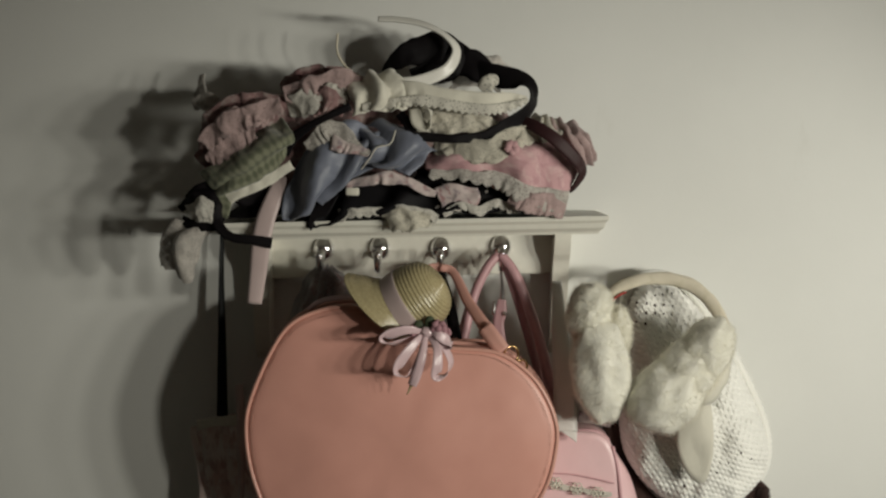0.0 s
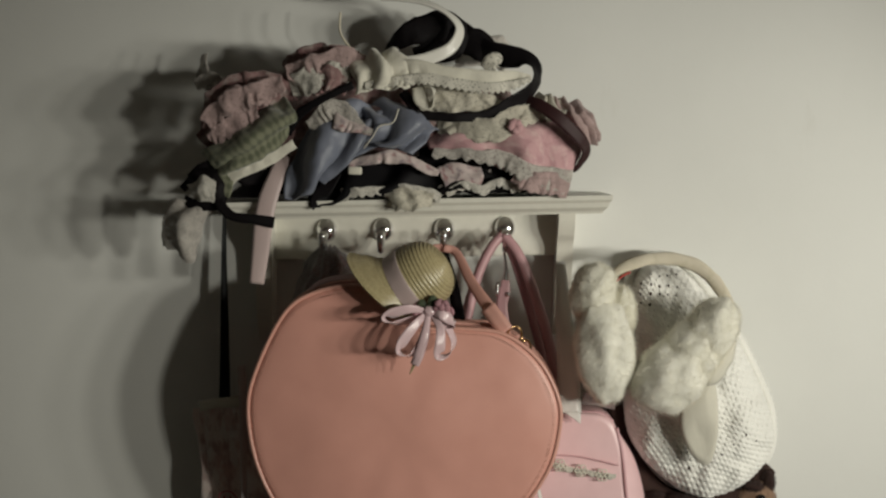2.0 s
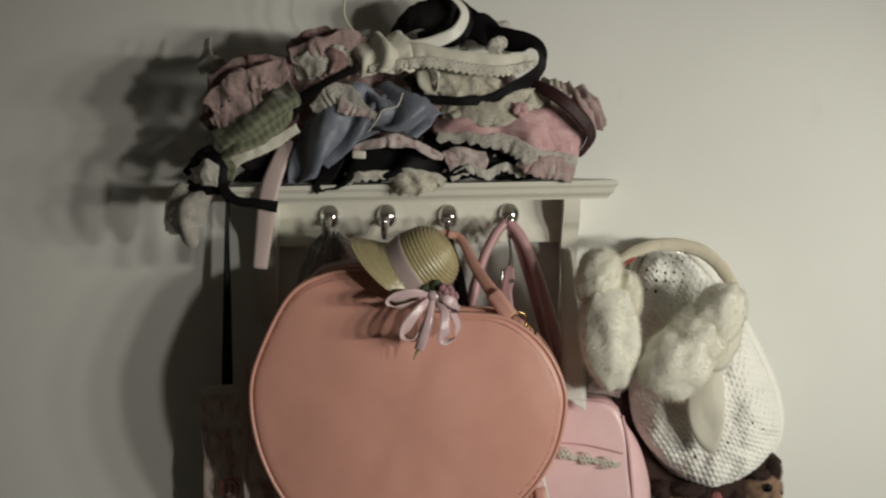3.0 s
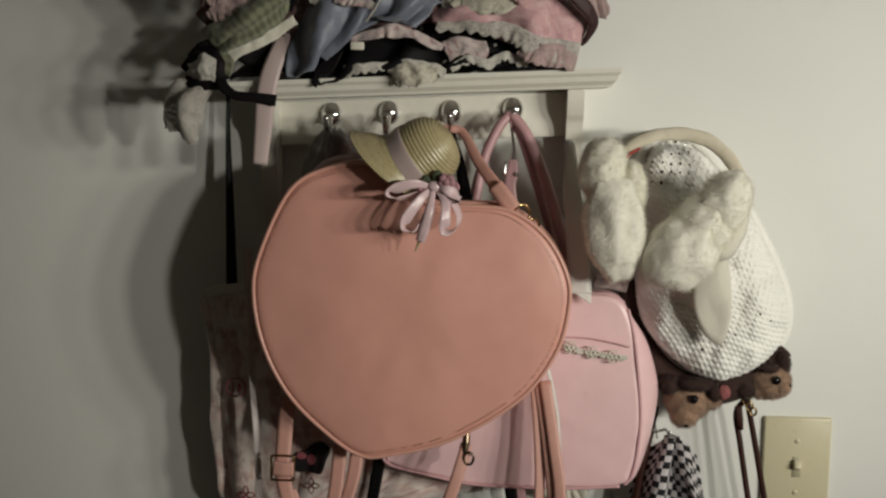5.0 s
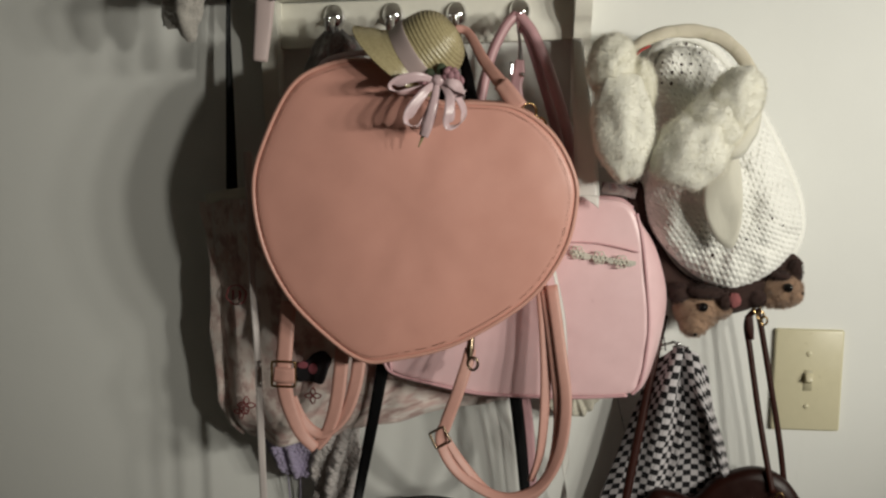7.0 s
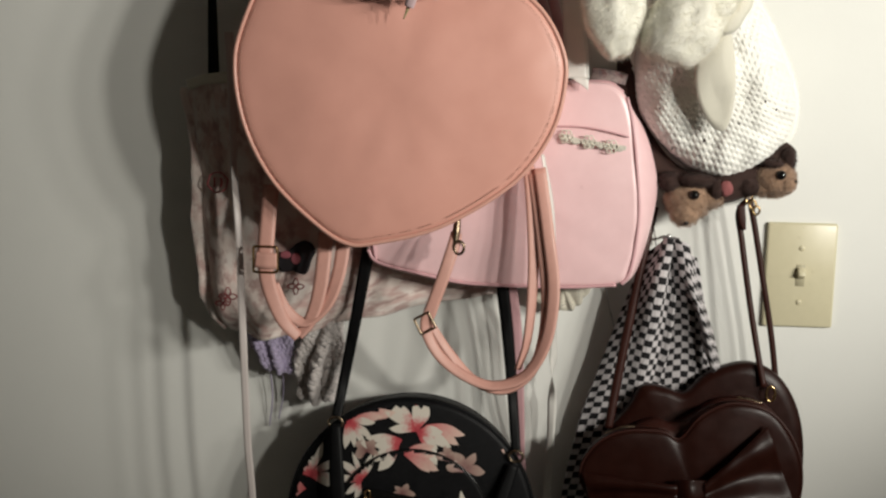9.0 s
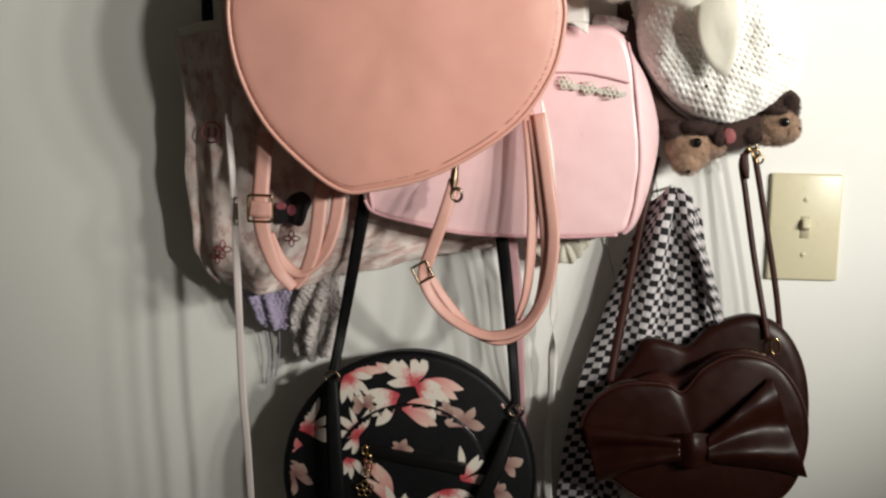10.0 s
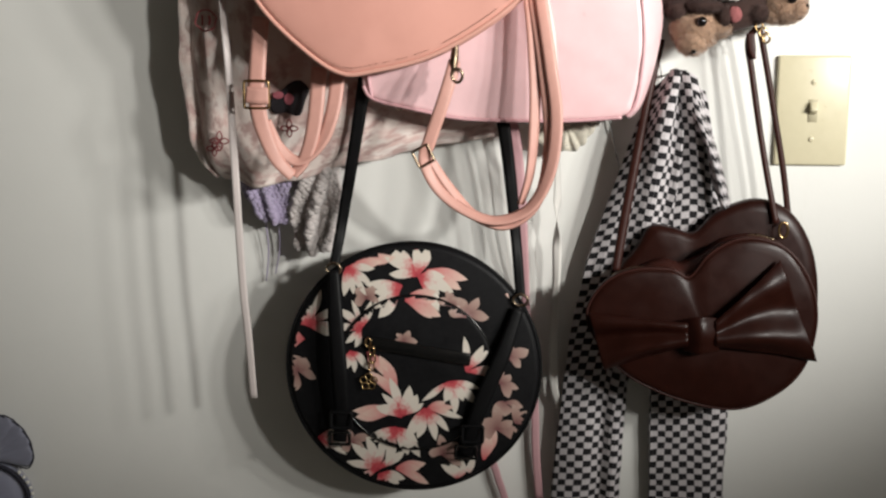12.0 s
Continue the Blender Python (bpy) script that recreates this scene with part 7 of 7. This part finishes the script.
    part("strand", tube([(0.233, -0.008, 1.263), (0.238, -0.006, 1.244), (0.241, -0.005, 1.228)], 0.0009, 16, 6), STEEL, t)
    # shell-shaped pouch low on the wall
    t = thing("shell_pouch", "blue-grey scalloped shell-shaped fabric pouch pinned to the wall", "pouch")
    c = np.array((-0.507, -0.012, 0.799))
    for i, a in enumerate(np.linspace(100, 8, 6)):
        d = np.array((math.cos(math.radians(a)), 0, math.sin(math.radians(a))))
        s = np.array((-d[2], 0, d[0]))
        L = 0.052 - 0.001 * abs(i - 2)
        petal = [[tuple((c + d * L * u + s * w * 0.017 * (0.25 + u) * math.sqrt(max(0.02, 1 - max(0, (u - 0.7) / 0.3) ** 2)) + np.array((0, -0.004 * (1 - w * w), 0)))) for w in (-1, -0.5, 0, 0.5, 1)] for u in (0, 0.3, 0.6, 0.8, 0.92, 1.0)]
        fan = part("pleat", patch([list(r) for r in petal], 20, 12, th=0.0015), SHELL, t)
        edge = [tuple(c + d * L * u + s * w * 0.018 * (0.25 + u) + np.array((0, -0.003, 0))) for u, w in ((0.62, -1), (0.85, -0.9), (1.0, -0.35), (1.02, 0), (1.0, 0.35), (0.85, 0.9), (0.62, 1))]
        part("pleat_edge", tube(edge, 0.0009, 30, 5), SHELL_EDGE, t, "dark corded edge")
    q = np.array((-0.513, -0.012, 0.751))
    ringp = [tuple(q + np.array((0.048 * math.cos(a), -0.004, 0.04 * math.sin(a)))) for a in np.linspace(0, 6.28, 17)[:-1]]
    part("body", pillow([(p[0], p[2]) for p in ringp], [(1, -0.001), (1, -0.008), (0.9, -0.013), (0.6, -0.017), (0.2, -0.019)], n=60), SHELL, t)
    part("beaded_rim", tube(ringp, 0.0028, 80, 8, True), SHELL_EDGE, t, "dark beaded rim")
    for a in np.linspace(-0.9, 0.75, 12):
        part("bead", ball(tuple(q + np.array((0.0545 * math.cos(a), -0.007, 0.047 * math.sin(a)))), (0.0022, 0.0022, 0.0022), 6), PLASTIC_WHITE, t)


heap()
ribbons()
